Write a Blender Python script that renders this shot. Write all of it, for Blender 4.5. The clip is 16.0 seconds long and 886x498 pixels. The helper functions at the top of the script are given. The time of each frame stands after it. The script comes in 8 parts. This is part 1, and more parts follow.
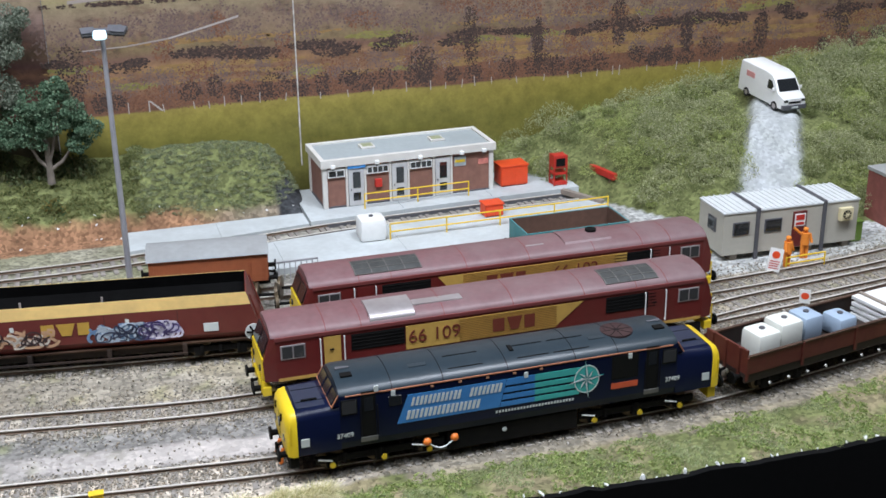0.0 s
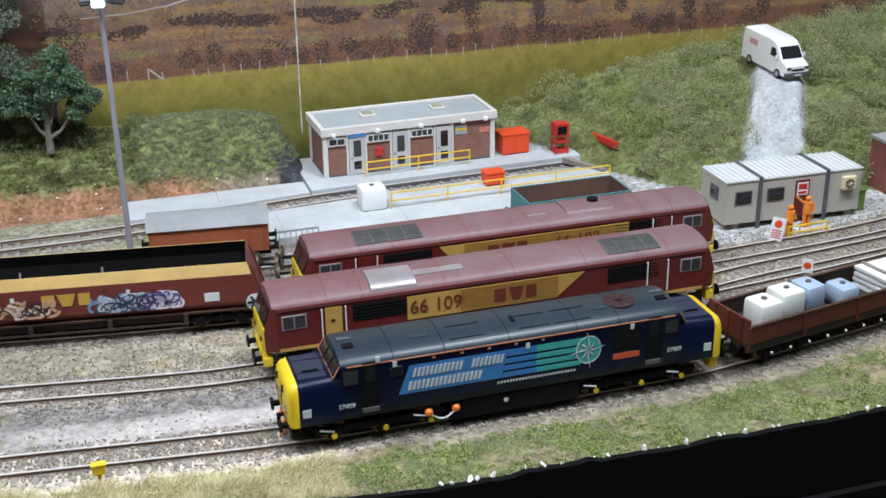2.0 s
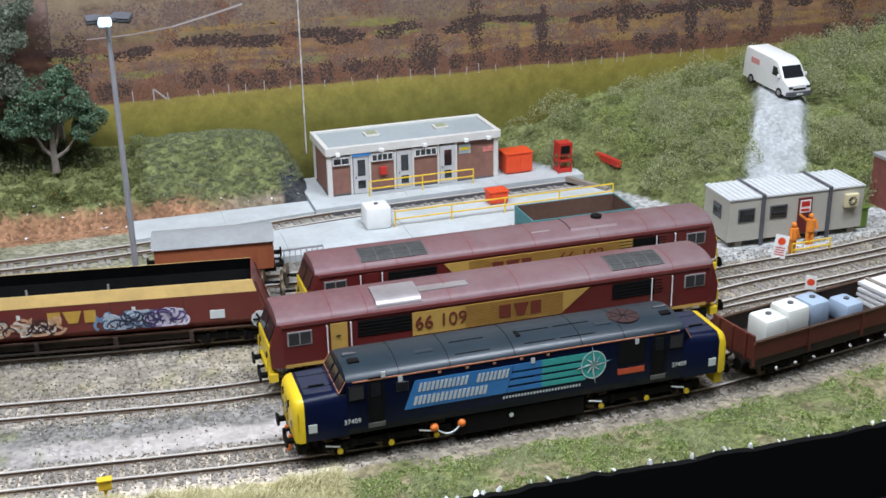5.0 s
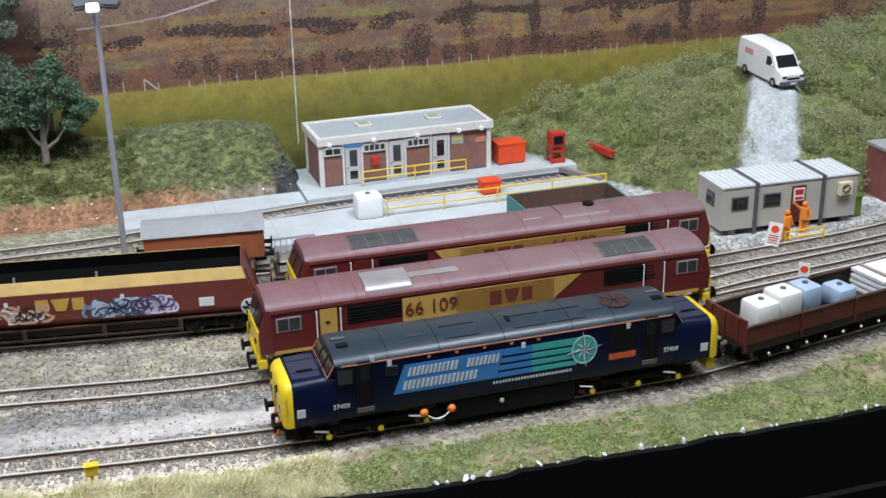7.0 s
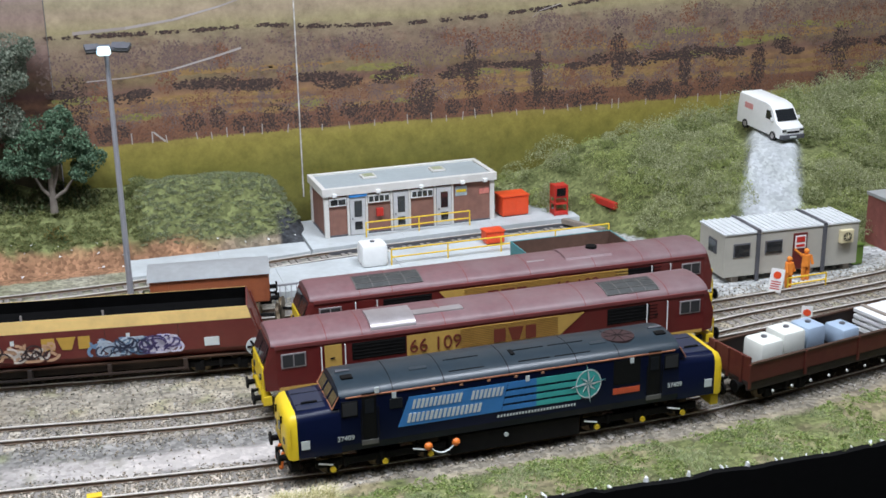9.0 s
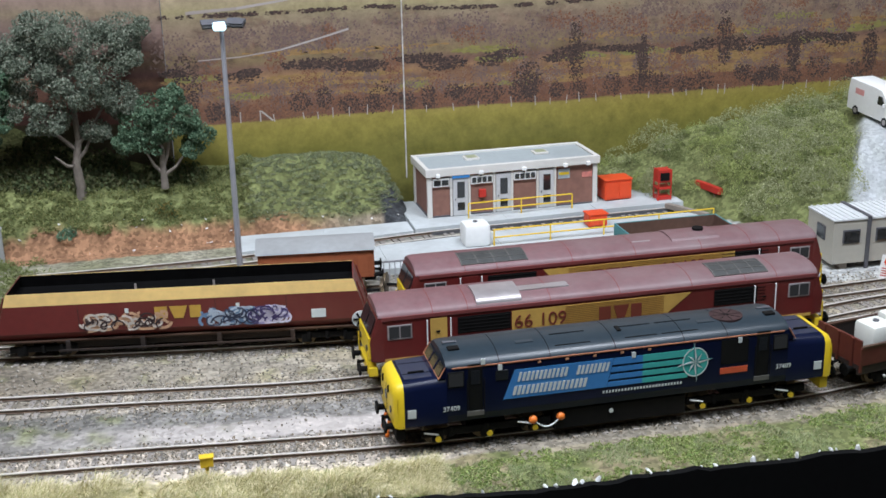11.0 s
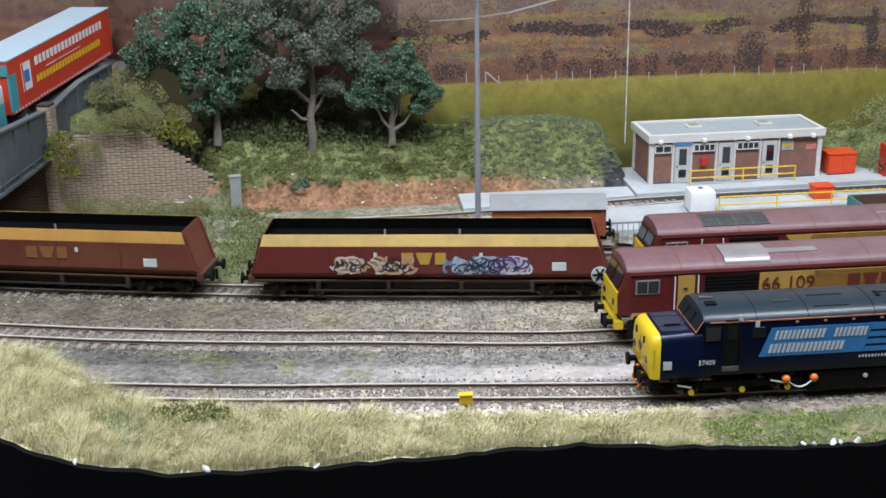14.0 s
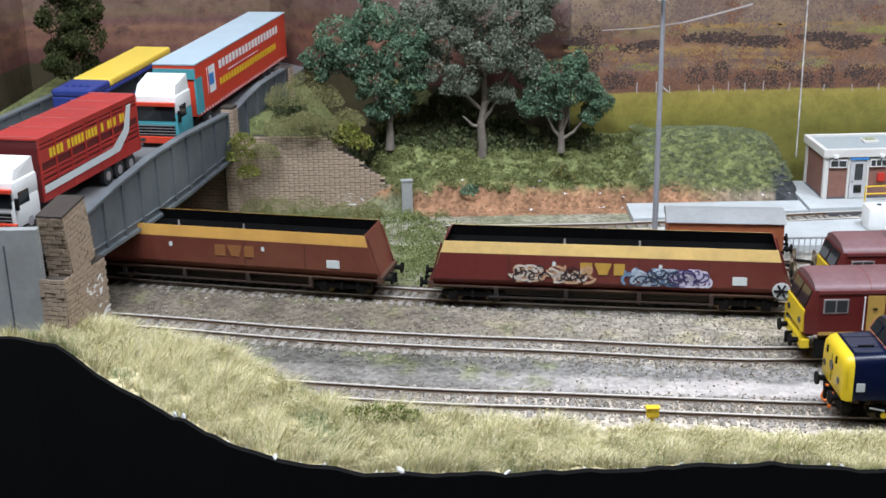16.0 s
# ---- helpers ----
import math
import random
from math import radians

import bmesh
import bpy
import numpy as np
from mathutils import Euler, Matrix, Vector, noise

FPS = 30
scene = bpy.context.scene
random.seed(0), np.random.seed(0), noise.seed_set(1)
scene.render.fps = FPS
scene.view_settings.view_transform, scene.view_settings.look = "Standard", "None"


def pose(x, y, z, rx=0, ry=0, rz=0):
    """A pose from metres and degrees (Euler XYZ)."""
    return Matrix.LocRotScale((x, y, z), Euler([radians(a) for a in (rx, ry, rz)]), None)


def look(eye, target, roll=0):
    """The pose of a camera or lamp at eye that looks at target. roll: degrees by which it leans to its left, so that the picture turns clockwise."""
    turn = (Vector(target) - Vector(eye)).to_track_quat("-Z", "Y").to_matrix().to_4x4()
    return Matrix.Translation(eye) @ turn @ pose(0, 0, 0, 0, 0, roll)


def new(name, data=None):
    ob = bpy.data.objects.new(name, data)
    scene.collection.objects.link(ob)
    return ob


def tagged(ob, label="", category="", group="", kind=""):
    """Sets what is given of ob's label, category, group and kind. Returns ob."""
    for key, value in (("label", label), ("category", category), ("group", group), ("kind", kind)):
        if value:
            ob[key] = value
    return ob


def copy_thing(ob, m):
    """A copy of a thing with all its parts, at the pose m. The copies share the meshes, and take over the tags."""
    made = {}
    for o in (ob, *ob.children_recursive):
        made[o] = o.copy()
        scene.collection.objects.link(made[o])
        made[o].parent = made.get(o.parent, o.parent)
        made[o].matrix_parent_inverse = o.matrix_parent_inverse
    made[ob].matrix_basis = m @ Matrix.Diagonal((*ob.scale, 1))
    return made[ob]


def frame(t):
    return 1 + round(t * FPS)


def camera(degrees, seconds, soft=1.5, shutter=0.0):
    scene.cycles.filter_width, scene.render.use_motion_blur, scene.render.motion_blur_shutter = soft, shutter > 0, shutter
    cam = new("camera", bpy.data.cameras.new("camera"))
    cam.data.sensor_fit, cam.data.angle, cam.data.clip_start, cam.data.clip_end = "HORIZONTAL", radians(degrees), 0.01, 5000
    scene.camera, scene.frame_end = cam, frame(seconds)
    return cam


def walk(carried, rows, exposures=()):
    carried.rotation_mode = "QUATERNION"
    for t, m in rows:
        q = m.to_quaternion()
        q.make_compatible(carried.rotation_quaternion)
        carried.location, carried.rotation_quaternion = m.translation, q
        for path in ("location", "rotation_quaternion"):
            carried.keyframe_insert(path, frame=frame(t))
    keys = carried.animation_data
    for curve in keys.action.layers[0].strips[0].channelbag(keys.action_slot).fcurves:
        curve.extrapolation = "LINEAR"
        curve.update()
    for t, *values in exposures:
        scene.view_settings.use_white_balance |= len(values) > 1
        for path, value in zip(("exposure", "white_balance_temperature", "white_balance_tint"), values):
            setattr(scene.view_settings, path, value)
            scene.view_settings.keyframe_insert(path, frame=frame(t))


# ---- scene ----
cam = camera(40.00, 16.0, soft=1.6)
walk(cam, [
    (0, look((-0.21451, -0.60346, 0.32366), (-0.04931, -0.06987, 0.10458), -0.734)),
    (0.5, look((-0.21606, -0.60475, 0.32271), (-0.04966, -0.07361, 0.09865), -0.661)),
    (1, look((-0.21482, -0.60246, 0.32341), (-0.04947, -0.07335, 0.09387), -0.688)),
    (1.5, look((-0.21518, -0.59979, 0.32404), (-0.04991, -0.07213, 0.09109), -0.668)),
    (2, look((-0.21422, -0.60002, 0.32481), (-0.05113, -0.07241, 0.09022), -0.765)),
    (2.5, look((-0.21380, -0.60149, 0.32348), (-0.05138, -0.07363, 0.08899), -0.838)),
    (3, look((-0.21423, -0.60026, 0.32279), (-0.05259, -0.07208, 0.08849), -0.967)),
    (3.5, look((-0.21589, -0.60109, 0.32547), (-0.05348, -0.07282, 0.09190), -0.948)),
    (4, look((-0.21649, -0.60376, 0.32617), (-0.05388, -0.07373, 0.09676), -0.963)),
    (4.2, look((-0.21718, -0.60401, 0.32519), (-0.05414, -0.07305, 0.09826), -0.910)),
    (6.5, look((-0.21461, -0.60190, 0.31563), (-0.05030, -0.06924, 0.09367), -0.953)),
    (7, look((-0.21282, -0.60394, 0.31130), (-0.04806, -0.07160, 0.08888), -1.023)),
    (7.5, look((-0.21388, -0.60690, 0.30626), (-0.04706, -0.07420, 0.08625), -0.858)),
    (8, look((-0.21391, -0.61146, 0.30190), (-0.04378, -0.07274, 0.09982), -0.968)),
    (8.2, look((-0.21518, -0.61239, 0.29911), (-0.04356, -0.07264, 0.10106), -0.885)),
    (10.3, look((-0.22016, -0.61990, 0.28666), (-0.07329, -0.06473, 0.11284), -1.201)),
    (10.5, look((-0.22250, -0.61997, 0.28573), (-0.08090, -0.06522, 0.10628), -1.155)),
    (11, look((-0.22799, -0.61954, 0.28237), (-0.10336, -0.06327, 0.09520), -1.315)),
    (11.5, look((-0.23741, -0.61815, 0.27665), (-0.12933, -0.05972, 0.08567), -1.250)),
    (12, look((-0.24518, -0.61572, 0.27221), (-0.15062, -0.05720, 0.07443), -1.331)),
    (12.5, look((-0.25709, -0.61702, 0.26903), (-0.17364, -0.05817, 0.06723), -1.297)),
    (13, look((-0.27019, -0.62169, 0.27015), (-0.19998, -0.06058, 0.06959), -1.290)),
    (13.5, look((-0.27489, -0.62430, 0.27158), (-0.20947, -0.06123, 0.07493), -1.120)),
    (14, look((-0.28787, -0.62820, 0.27342), (-0.23480, -0.06327, 0.07839), -0.924)),
    (14.5, look((-0.29858, -0.63250, 0.27610), (-0.26210, -0.06565, 0.08282), -0.970)),
    (15, look((-0.30825, -0.63260, 0.27918), (-0.28809, -0.06508, 0.08549), -1.060)),
    (15.5, look((-0.31680, -0.63286, 0.28035), (-0.31297, -0.06490, 0.08692), -1.053)),
    (16, look((-0.32134, -0.63268, 0.28107), (-0.32954, -0.06486, 0.08738), -1.174)),
], exposures=[(0, 0.03), (8, 0.03), (12.5, -0.02), (14.5, 0.05), (16, 0.18)])

# ---- world and light: an exhibition hall with lamps over the layout ----
S = 1 / 76.2          # the layout is a 1:76.2 model; lengths below are metres of the prototype
world = bpy.data.worlds.new("hall")
scene.world = world
world.use_nodes = True
world.node_tree.nodes["Background"].inputs[0].default_value = (0.78, 0.88, 1.0, 1)
world.node_tree.nodes["Background"].inputs[1].default_value = 0.10


def area_lamp(name, eye, target, sx, sy, watts, color):
    data = bpy.data.lights.new(name, "AREA")
    data.shape, data.size, data.size_y, data.energy, data.color = "RECTANGLE", sx, sy, watts, color
    ob = new(name, data)
    ob.matrix_world = look(eye, target)
    return ob


area_lamp("layout_lamp", (-0.55, -0.22, 0.95), (-0.50, 0.06, 0), 0.5, 0.12, 11.2, (0.83, 0.885, 1.0))
area_lamp("layout_lamp", (0.25, -0.22, 0.95), (0.20, 0.06, 0), 0.5, 0.12, 9.0, (0.83, 0.885, 1.0))
area_lamp("hall_ceiling_lamp", (-0.2, -1.2, 2.6), (-0.1, 0.0, 0), 2.4, 1.2, 37, (0.80, 0.88, 1.0))


# ---- mesh helpers, in prototype metres ----
def tint(name, color, rough=0.6, metal=0.0, vary=0.12, scale=40.0, bump=0.0, dirt=None, dirt_scale=9.0, dirt_amount=0.5, spec=0.5, fine=260.0):
    """A painted or natural surface: base colour with grain at two scales, optional dirt and relief."""
    m = bpy.data.materials.new(name)
    m.use_nodes = True
    nt = m.node_tree
    b = nt.nodes["Principled BSDF"]
    b.inputs["Roughness"].default_value = rough
    b.inputs["Metallic"].default_value = metal
    b.inputs["Specular IOR Level"].default_value = spec
    tc = nt.nodes.new("ShaderNodeTexCoord")
    big = nt.nodes.new("ShaderNodeTexNoise")
    big.inputs["Scale"].default_value = scale
    big.inputs["Detail"].default_value = 6
    small = nt.nodes.new("ShaderNodeTexNoise")
    small.inputs["Scale"].default_value = fine
    small.inputs["Detail"].default_value = 4
    for n in (big, small):
        nt.links.new(tc.outputs["Object"], n.inputs["Vector"])
    ramp = nt.nodes.new("ShaderNodeValToRGB")
    lo = [c * (1 - vary) for c in color]
    hi = [min(1, c * (1 + vary)) for c in color]
    ramp.color_ramp.elements[0].color = (*lo, 1)
    ramp.color_ramp.elements[1].color = (*hi, 1)
    ramp.color_ramp.elements[0].position, ramp.color_ramp.elements[1].position = 0.3, 0.7
    add = nt.nodes.new("ShaderNodeMath")
    add.operation = "MULTIPLY_ADD"
    add.inputs[1].default_value = 0.5
    half = nt.nodes.new("ShaderNodeMath")
    half.operation = "MULTIPLY"
    half.inputs[1].default_value = 0.5
    nt.links.new(small.outputs["Fac"], half.inputs[0])
    nt.links.new(big.outputs["Fac"], add.inputs[0])
    nt.links.new(half.outputs[0], add.inputs[2])
    nt.links.new(add.outputs[0], ramp.inputs["Fac"])
    out = ramp.outputs["Color"]
    if dirt:
        d = nt.nodes.new("ShaderNodeTexNoise")
        d.inputs["Scale"].default_value = dirt_scale
        d.inputs["Detail"].default_value = 8
        d.inputs["Roughness"].default_value = 0.65
        nt.links.new(tc.outputs["Object"], d.inputs["Vector"])
        dr = nt.nodes.new("ShaderNodeValToRGB")
        dr.color_ramp.elements[0].position, dr.color_ramp.elements[1].position = 0.42, 0.68
        dr.color_ramp.elements[1].color = (dirt_amount, dirt_amount, dirt_amount, 1)
        nt.links.new(d.outputs["Fac"], dr.inputs["Fac"])
        mix = nt.nodes.new("ShaderNodeMix")
        mix.data_type = "RGBA"
        nt.links.new(dr.outputs["Color"], mix.inputs["Factor"])
        nt.links.new(out, mix.inputs["A"])
        mix.inputs["B"].default_value = (*dirt, 1)
        out = mix.outputs["Result"]
    nt.links.new(out, b.inputs["Base Color"])
    if bump:
        bp = nt.nodes.new("ShaderNodeBump")
        bp.inputs["Strength"].default_value = bump
        bp.inputs["Distance"].default_value = 0.001
        nt.links.new(add.outputs[0], bp.inputs["Height"])
        nt.links.new(bp.outputs["Normal"], b.inputs["Normal"])
    return m


def part(name, bm, material, parent=None, label="", smooth=False, kind=""):
    """Links a bmesh (prototype metres) as one mesh object, under a thing or a part."""
    bmesh.ops.recalc_face_normals(bm, faces=bm.faces[:])
    me = bpy.data.meshes.new(name)
    bm.transform(Matrix.Scale(S, 4))
    bm.to_mesh(me)
    bm.free()
    me.materials.append(material)
    if smooth:
        for p in me.polygons:
            p.use_smooth = True
        me.set_sharp_from_angle(angle=radians(35))
    ob = new(name, me)
    ob.parent = parent
    if label or kind:
        tagged(ob, label=label, kind=kind)
    return ob


def thing(name, label, category, x=0.0, y=0.0, z=0.0, turn=0.0, group="", kind=""):
    ob = new(name)
    ob.empty_display_size = 0.005
    ob.matrix_world = pose(x * S, y * S, z * S, 0, 0, turn)
    return tagged(ob, label=label, category=category, group=group, kind=kind)


def placed(ob, x, y, z=0.0, turn=0.0):
    return copy_thing(ob, pose(x * S, y * S, z * S, 0, 0, turn))


def box(bm, x0, x1, y0, y1, z0, z1, bevel=0.0):
    r = bmesh.ops.create_cube(bm, size=1.0)
    bmesh.ops.transform(bm, verts=r["verts"], matrix=Matrix.Translation(((x0 + x1) / 2, (y0 + y1) / 2, (z0 + z1) / 2)) @ Matrix.Diagonal((x1 - x0, y1 - y0, z1 - z0, 1)))
    if bevel:
        es = {e for v in r["verts"] for e in v.link_edges}
        bmesh.ops.bevel(bm, geom=list(es), offset=bevel, segments=2, affect="EDGES", profile=0.5)
    return bm


def boxes(*list_of, bevel=0.0):
    bm = bmesh.new()
    for b in list_of:
        box(bm, *b, bevel=bevel)
    return bm


def rod(bm, p0, p1, r0, r1=None, n=10):
    a, b = Vector(p0), Vector(p1)
    r1 = r0 if r1 is None else r1
    q = (b - a).to_track_quat("Z", "Y")
    loops = []
    for c, r in ((a, r0), (b, r1)):
        loops.append([bm.verts.new(c + q @ Vector((r * math.cos(k * math.tau / n), r * math.sin(k * math.tau / n), 0))) for k in range(n)])
    for k in range(n):
        bm.faces.new((loops[0][k], loops[0][(k + 1) % n], loops[1][(k + 1) % n], loops[1][k]))
    bm.faces.new(loops[0][::-1])
    bm.faces.new(loops[1])
    return bm


def loft(bm, sections, closed=True):
    """Joins cross sections (lists of as many points each) into a skin with end caps."""
    loops = [[bm.verts.new(p) for p in s] for s in sections]
    n = len(loops[0])
    for a, b in zip(loops, loops[1:]):
        for k in range(n if closed else n - 1):
            bm.faces.new((a[k], a[(k + 1) % n], b[(k + 1) % n], b[k]))
    if closed:
        bm.faces.new(loops[0][::-1])
        bm.faces.new(loops[-1])
    return bm


def prism(profile, x0, x1, bm=None):
    """A profile of (y, z) drawn out along x."""
    bm = bm or bmesh.new()
    return loft(bm, [[(x, y, z) for y, z in profile] for x in (x0, x1)])


def smoothed(points, step=0.5):
    """A smooth line through (x, y) points, sampled along x."""
    out = []
    pts = [points[0]] + list(points) + [points[-1]]
    for i in range(1, len(pts) - 2):
        p0, p1, p2, p3 = (Vector(pts[i + k]) for k in (-1, 0, 1, 2))
        n = max(1, round((p2 - p1).length / step))
        for k in range(n):
            u = k / n
            out.append(0.5 * ((2 * p1) + (p2 - p0) * u + (2 * p0 - 5 * p1 + 4 * p2 - p3) * u * u + (3 * p1 - p0 - 3 * p2 + p3) * u ** 3))
    out.append(Vector(points[-1]))
    return out


def lerp_at(points, x):
    for a, b in zip(points, points[1:]):
        if a[0] <= x <= b[0]:
            return a[1] + (b[1] - a[1]) * (x - a[0]) / (b[0] - a[0])
    return points[0][1] if x < points[0][0] else points[-1][1]


# the centre lines of the tracks
TRACKS = {
    "front": [(-56, 1.2), (-41, -1.0), (-31, -2.8), (-25.3, -3.75), (-20.5, -4.25), (-14.4, -5.0), (-9.4, -5.5), (-2, -5.68), (6, -5.6), (9.3, -5.25), (17, -4.0), (26, -2.0), (38, 1.4)],
    "second": [(-60, 9.2), (-40.5, 5.1), (-32, 3.1), (-25.1, 1.9), (-20.6, 1.3), (-13.9, 0.25), (-10, 0.0), (0, 0), (10, 0.1), (13, 0.3), (22, 1.4), (38, 4.5)],
    "third": [(-60, 17.0), (-41, 11.2), (-29, 8.4), (-25, 7.6), (-20.7, 6.85), (-15.8, 6.1), (-11, 5.55), (-5, 5.0), (2, 4.7), (10, 4.5), (16, 4.7), (24, 5.4), (38, 8)],
    "fourth": [(-36, 16.6), (-22, 13.4), (-11, 11.6), (0, 10.9), (8, 10.6), (13, 10.6)],
    "pit": [(-40, 18.4), (-20, 17.9), (-12, 18.3), (-3, 19.4), (4, 19.7), (13, 20.0)],
}


# ---- materials ----
M_RAIL = tint("rusty_rail_steel", (0.16, 0.11, 0.075), 0.7, 0.2, 0.25, 60, 0.2)
M_HEAD = tint("polished_rail_head", (0.78, 0.74, 0.68), 0.45, 0.35, 0.1, 90)
M_SLEEPER = tint("weathered_sleeper", (0.26, 0.235, 0.21), 0.85, 0, 0.3, 70, 0.4, (0.34, 0.31, 0.27), 60, 0.7)
M_CONCRETE = tint("pale_concrete", (0.52, 0.555, 0.56), 0.85, 0, 0.10, 30, 0.2, (0.36, 0.375, 0.37), 12, 0.8)
M_FASCIA = tint("black_fascia_board", (0.004, 0.004, 0.004), 0.9, 0, 0.3, 8, spec=0.15)
M_BLACK = tint("black_underframe", (0.004, 0.004, 0.004), 0.8, 0, 0.4, 60, 0.2, (0.014, 0.011, 0.009), 40, 0.4, spec=0.18)
M_MAROON = tint("maroon_loco_paint", (0.125, 0.014, 0.013), 0.42, 0, 0.12, 25, 0, (0.10, 0.03, 0.022), 16, 0.6)
M_MROOF = tint("weathered_maroon_roof", (0.175, 0.085, 0.090), 0.48, 0, 0.2, 22, 0, (0.23, 0.185, 0.185), 9, 0.85)
M_GUTTER = tint("red_cantrail", (0.19, 0.042, 0.04), 0.5, 0, 0.12, 30, 0, (0.13, 0.04, 0.035), 20, 0.5)
M_GOLD = tint("gold_panel_paint", (0.55, 0.34, 0.08), 0.5, 0, 0.12, 30, 0, (0.30, 0.17, 0.05), 18, 0.5)
M_LOUVRE = tint("dark_gold_louvre", (0.33, 0.18, 0.04), 0.6, 0, 0.2, 40)
M_YELLOW = tint("yellow_warning_paint", (0.78, 0.55, 0.02), 0.42, 0, 0.06, 30, 0, (0.45, 0.30, 0.05), 30, 0.3)
M_RAILING = tint("yellow_railing_paint", (0.78, 0.52, 0.03), 0.5, 0, 0.08, 60)
M_NAVY = tint("navy_loco_paint", (0.003, 0.006, 0.026), 0.28, 0, 0.12, 20, 0, (0.010, 0.012, 0.030), 16, 0.3, spec=0.35)
# lighter than M_NAVY: the gloss reflection on the nose top is coloured in
M_NAVYTOP = tint("navy_nose_top_sheen", (0.020, 0.026, 0.050), 0.35, 0, 0.15, 20)
M_DROOF = tint("dark_grey_loco_roof", (0.020, 0.032, 0.042), 0.34, 0, 0.2, 22, 0, (0.045, 0.056, 0.062), 9, 0.6)
M_BLUE = tint("bright_blue_panel", (0.050, 0.22, 0.52), 0.4, 0, 0.08, 30)
M_TEAL = tint("teal_green_panel", (0.06, 0.42, 0.38), 0.4, 0, 0.08, 30)
M_PALE = tint("pale_lettering", (0.62, 0.66, 0.64), 0.5, 0, 0.05, 30)
M_WHITE = tint("white_paint", (0.80, 0.80, 0.78), 0.45, 0, 0.05, 30)
M_BROWN_LETTER = tint("maroon_lettering", (0.16, 0.035, 0.02), 0.5, 0, 0.1, 30)
M_SILVER = tint("silver_exhaust_cover", (0.45, 0.42, 0.42), 0.4, 0.5, 0.12, 30, 0, (0.28, 0.22, 0.21), 25, 0.5)
M_GRILLE = tint("dark_roof_grille", (0.070, 0.072, 0.070), 0.6, 0.3, 0.3, 120, 0.3)
M_SLAT = tint("grey_grille_bar", (0.14, 0.135, 0.125), 0.6, 0.3, 0.2, 90)
M_DARK = tint("dark_opening", (0.005, 0.005, 0.005), 0.7, 0, 0.3, 60, spec=0.2)
M_ORANGE = tint("orange_fitting", (0.80, 0.20, 0.03), 0.45, 0, 0.1, 40)
M_ORED = tint("orange_red_box_paint", (0.75, 0.075, 0.02), 0.4, 0, 0.08, 20)
M_RED = tint("red_painted_steel", (0.50, 0.03, 0.02), 0.45, 0, 0.12, 30)
M_WHEEL = tint("oily_wheel_steel", (0.10, 0.075, 0.05), 0.5, 0.6, 0.4, 80, 0, (0.25, 0.18, 0.07), 40, 0.4)
M_HMAROON = tint("hopper_maroon_paint", (0.135, 0.018, 0.016), 0.5, 0, 0.14, 22, 0, (0.20, 0.085, 0.05), 7, 0.45)
M_HBROWN = tint("dusty_brown_hopper_paint", (0.135, 0.028, 0.018), 0.55, 0, 0.14, 22, 0, (0.24, 0.115, 0.055), 5, 0.7)
M_HYELLOW = tint("pale_yellow_hopper_band", (0.80, 0.55, 0.20), 0.55, 0, 0.08, 22, 0, (0.35, 0.24, 0.12), 26, 0.45)
M_HORANGE = tint("dusty_orange_hopper_band", (0.62, 0.34, 0.08), 0.55, 0, 0.10, 22, 0, (0.30, 0.15, 0.05), 16, 0.6)
M_HINSIDE = tint("coal_black_interior", (0.004, 0.004, 0.004), 0.95, 0, 0.4, 40, spec=0.05)
M_RUST = tint("rusty_brown_solebar", (0.055, 0.026, 0.015), 0.7, 0, 0.25, 30, 0, (0.11, 0.055, 0.028), 20, 0.6)
M_SOLE = tint("dark_solebar", (0.018, 0.012, 0.010), 0.7, 0, 0.25, 30, 0, (0.06, 0.032, 0.018), 20, 0.5)
M_BARK = tint("grey_bark", (0.17, 0.145, 0.12), 0.9, 0, 0.3, 90, 0.4)
M_BRICK = tint("brown_brick", (0.24, 0.115, 0.085), 0.85, 0, 0.18, 60, 0.1, (0.17, 0.09, 0.07), 40, 0.4)
M_HUTWHITE = tint("off_white_hut_trim", (0.66, 0.64, 0.60), 0.7, 0, 0.06, 20, 0, (0.45, 0.43, 0.38), 18, 0.4)
M_HUTROOF = tint("grey_flat_roof_felt", (0.36, 0.40, 0.41), 0.85, 0, 0.08, 30, 0.1, (0.27, 0.30, 0.30), 14, 0.5)
M_CABIN = tint("beige_cabin_cladding", (0.44, 0.42, 0.36), 0.65, 0, 0.06, 20, 0, (0.32, 0.29, 0.24), 14, 0.4)
M_CABROOF = tint("light_grey_ribbed_roof", (0.62, 0.64, 0.64), 0.6, 0, 0.06, 20, 0, (0.45, 0.46, 0.45), 14, 0.4)
M_DGREY = tint("dark_grey_steel", (0.09, 0.09, 0.10), 0.6, 0, 0.2, 30)
M_MAST = tint("galvanised_mast", (0.40, 0.40, 0.43), 0.5, 0.3, 0.1, 30)
M_BRIDGE = tint("slate_grey_girder_paint", (0.085, 0.098, 0.108), 0.6, 0, 0.15, 16, 0.1, (0.22, 0.25, 0.25), 12, 0.5)
M_MASON = tint("buff_masonry", (0.40, 0.305, 0.22), 0.9, 0, 0.4, 120, 0.3, (0.19, 0.14, 0.10), 40, 0.7)
M_MORTAR = tint("dark_mortar", (0.05, 0.04, 0.032), 0.95, 0, 0.2, 60, 0.2)
M_RENDER = tint("grey_rendered_wall", (0.33, 0.34, 0.33), 0.85, 0, 0.12, 14, 0.1, (0.20, 0.19, 0.16), 10, 0.7)
M_TRUCKRED = tint("truck_red_paint", (0.62, 0.060, 0.028), 0.38, 0, 0.06, 20)
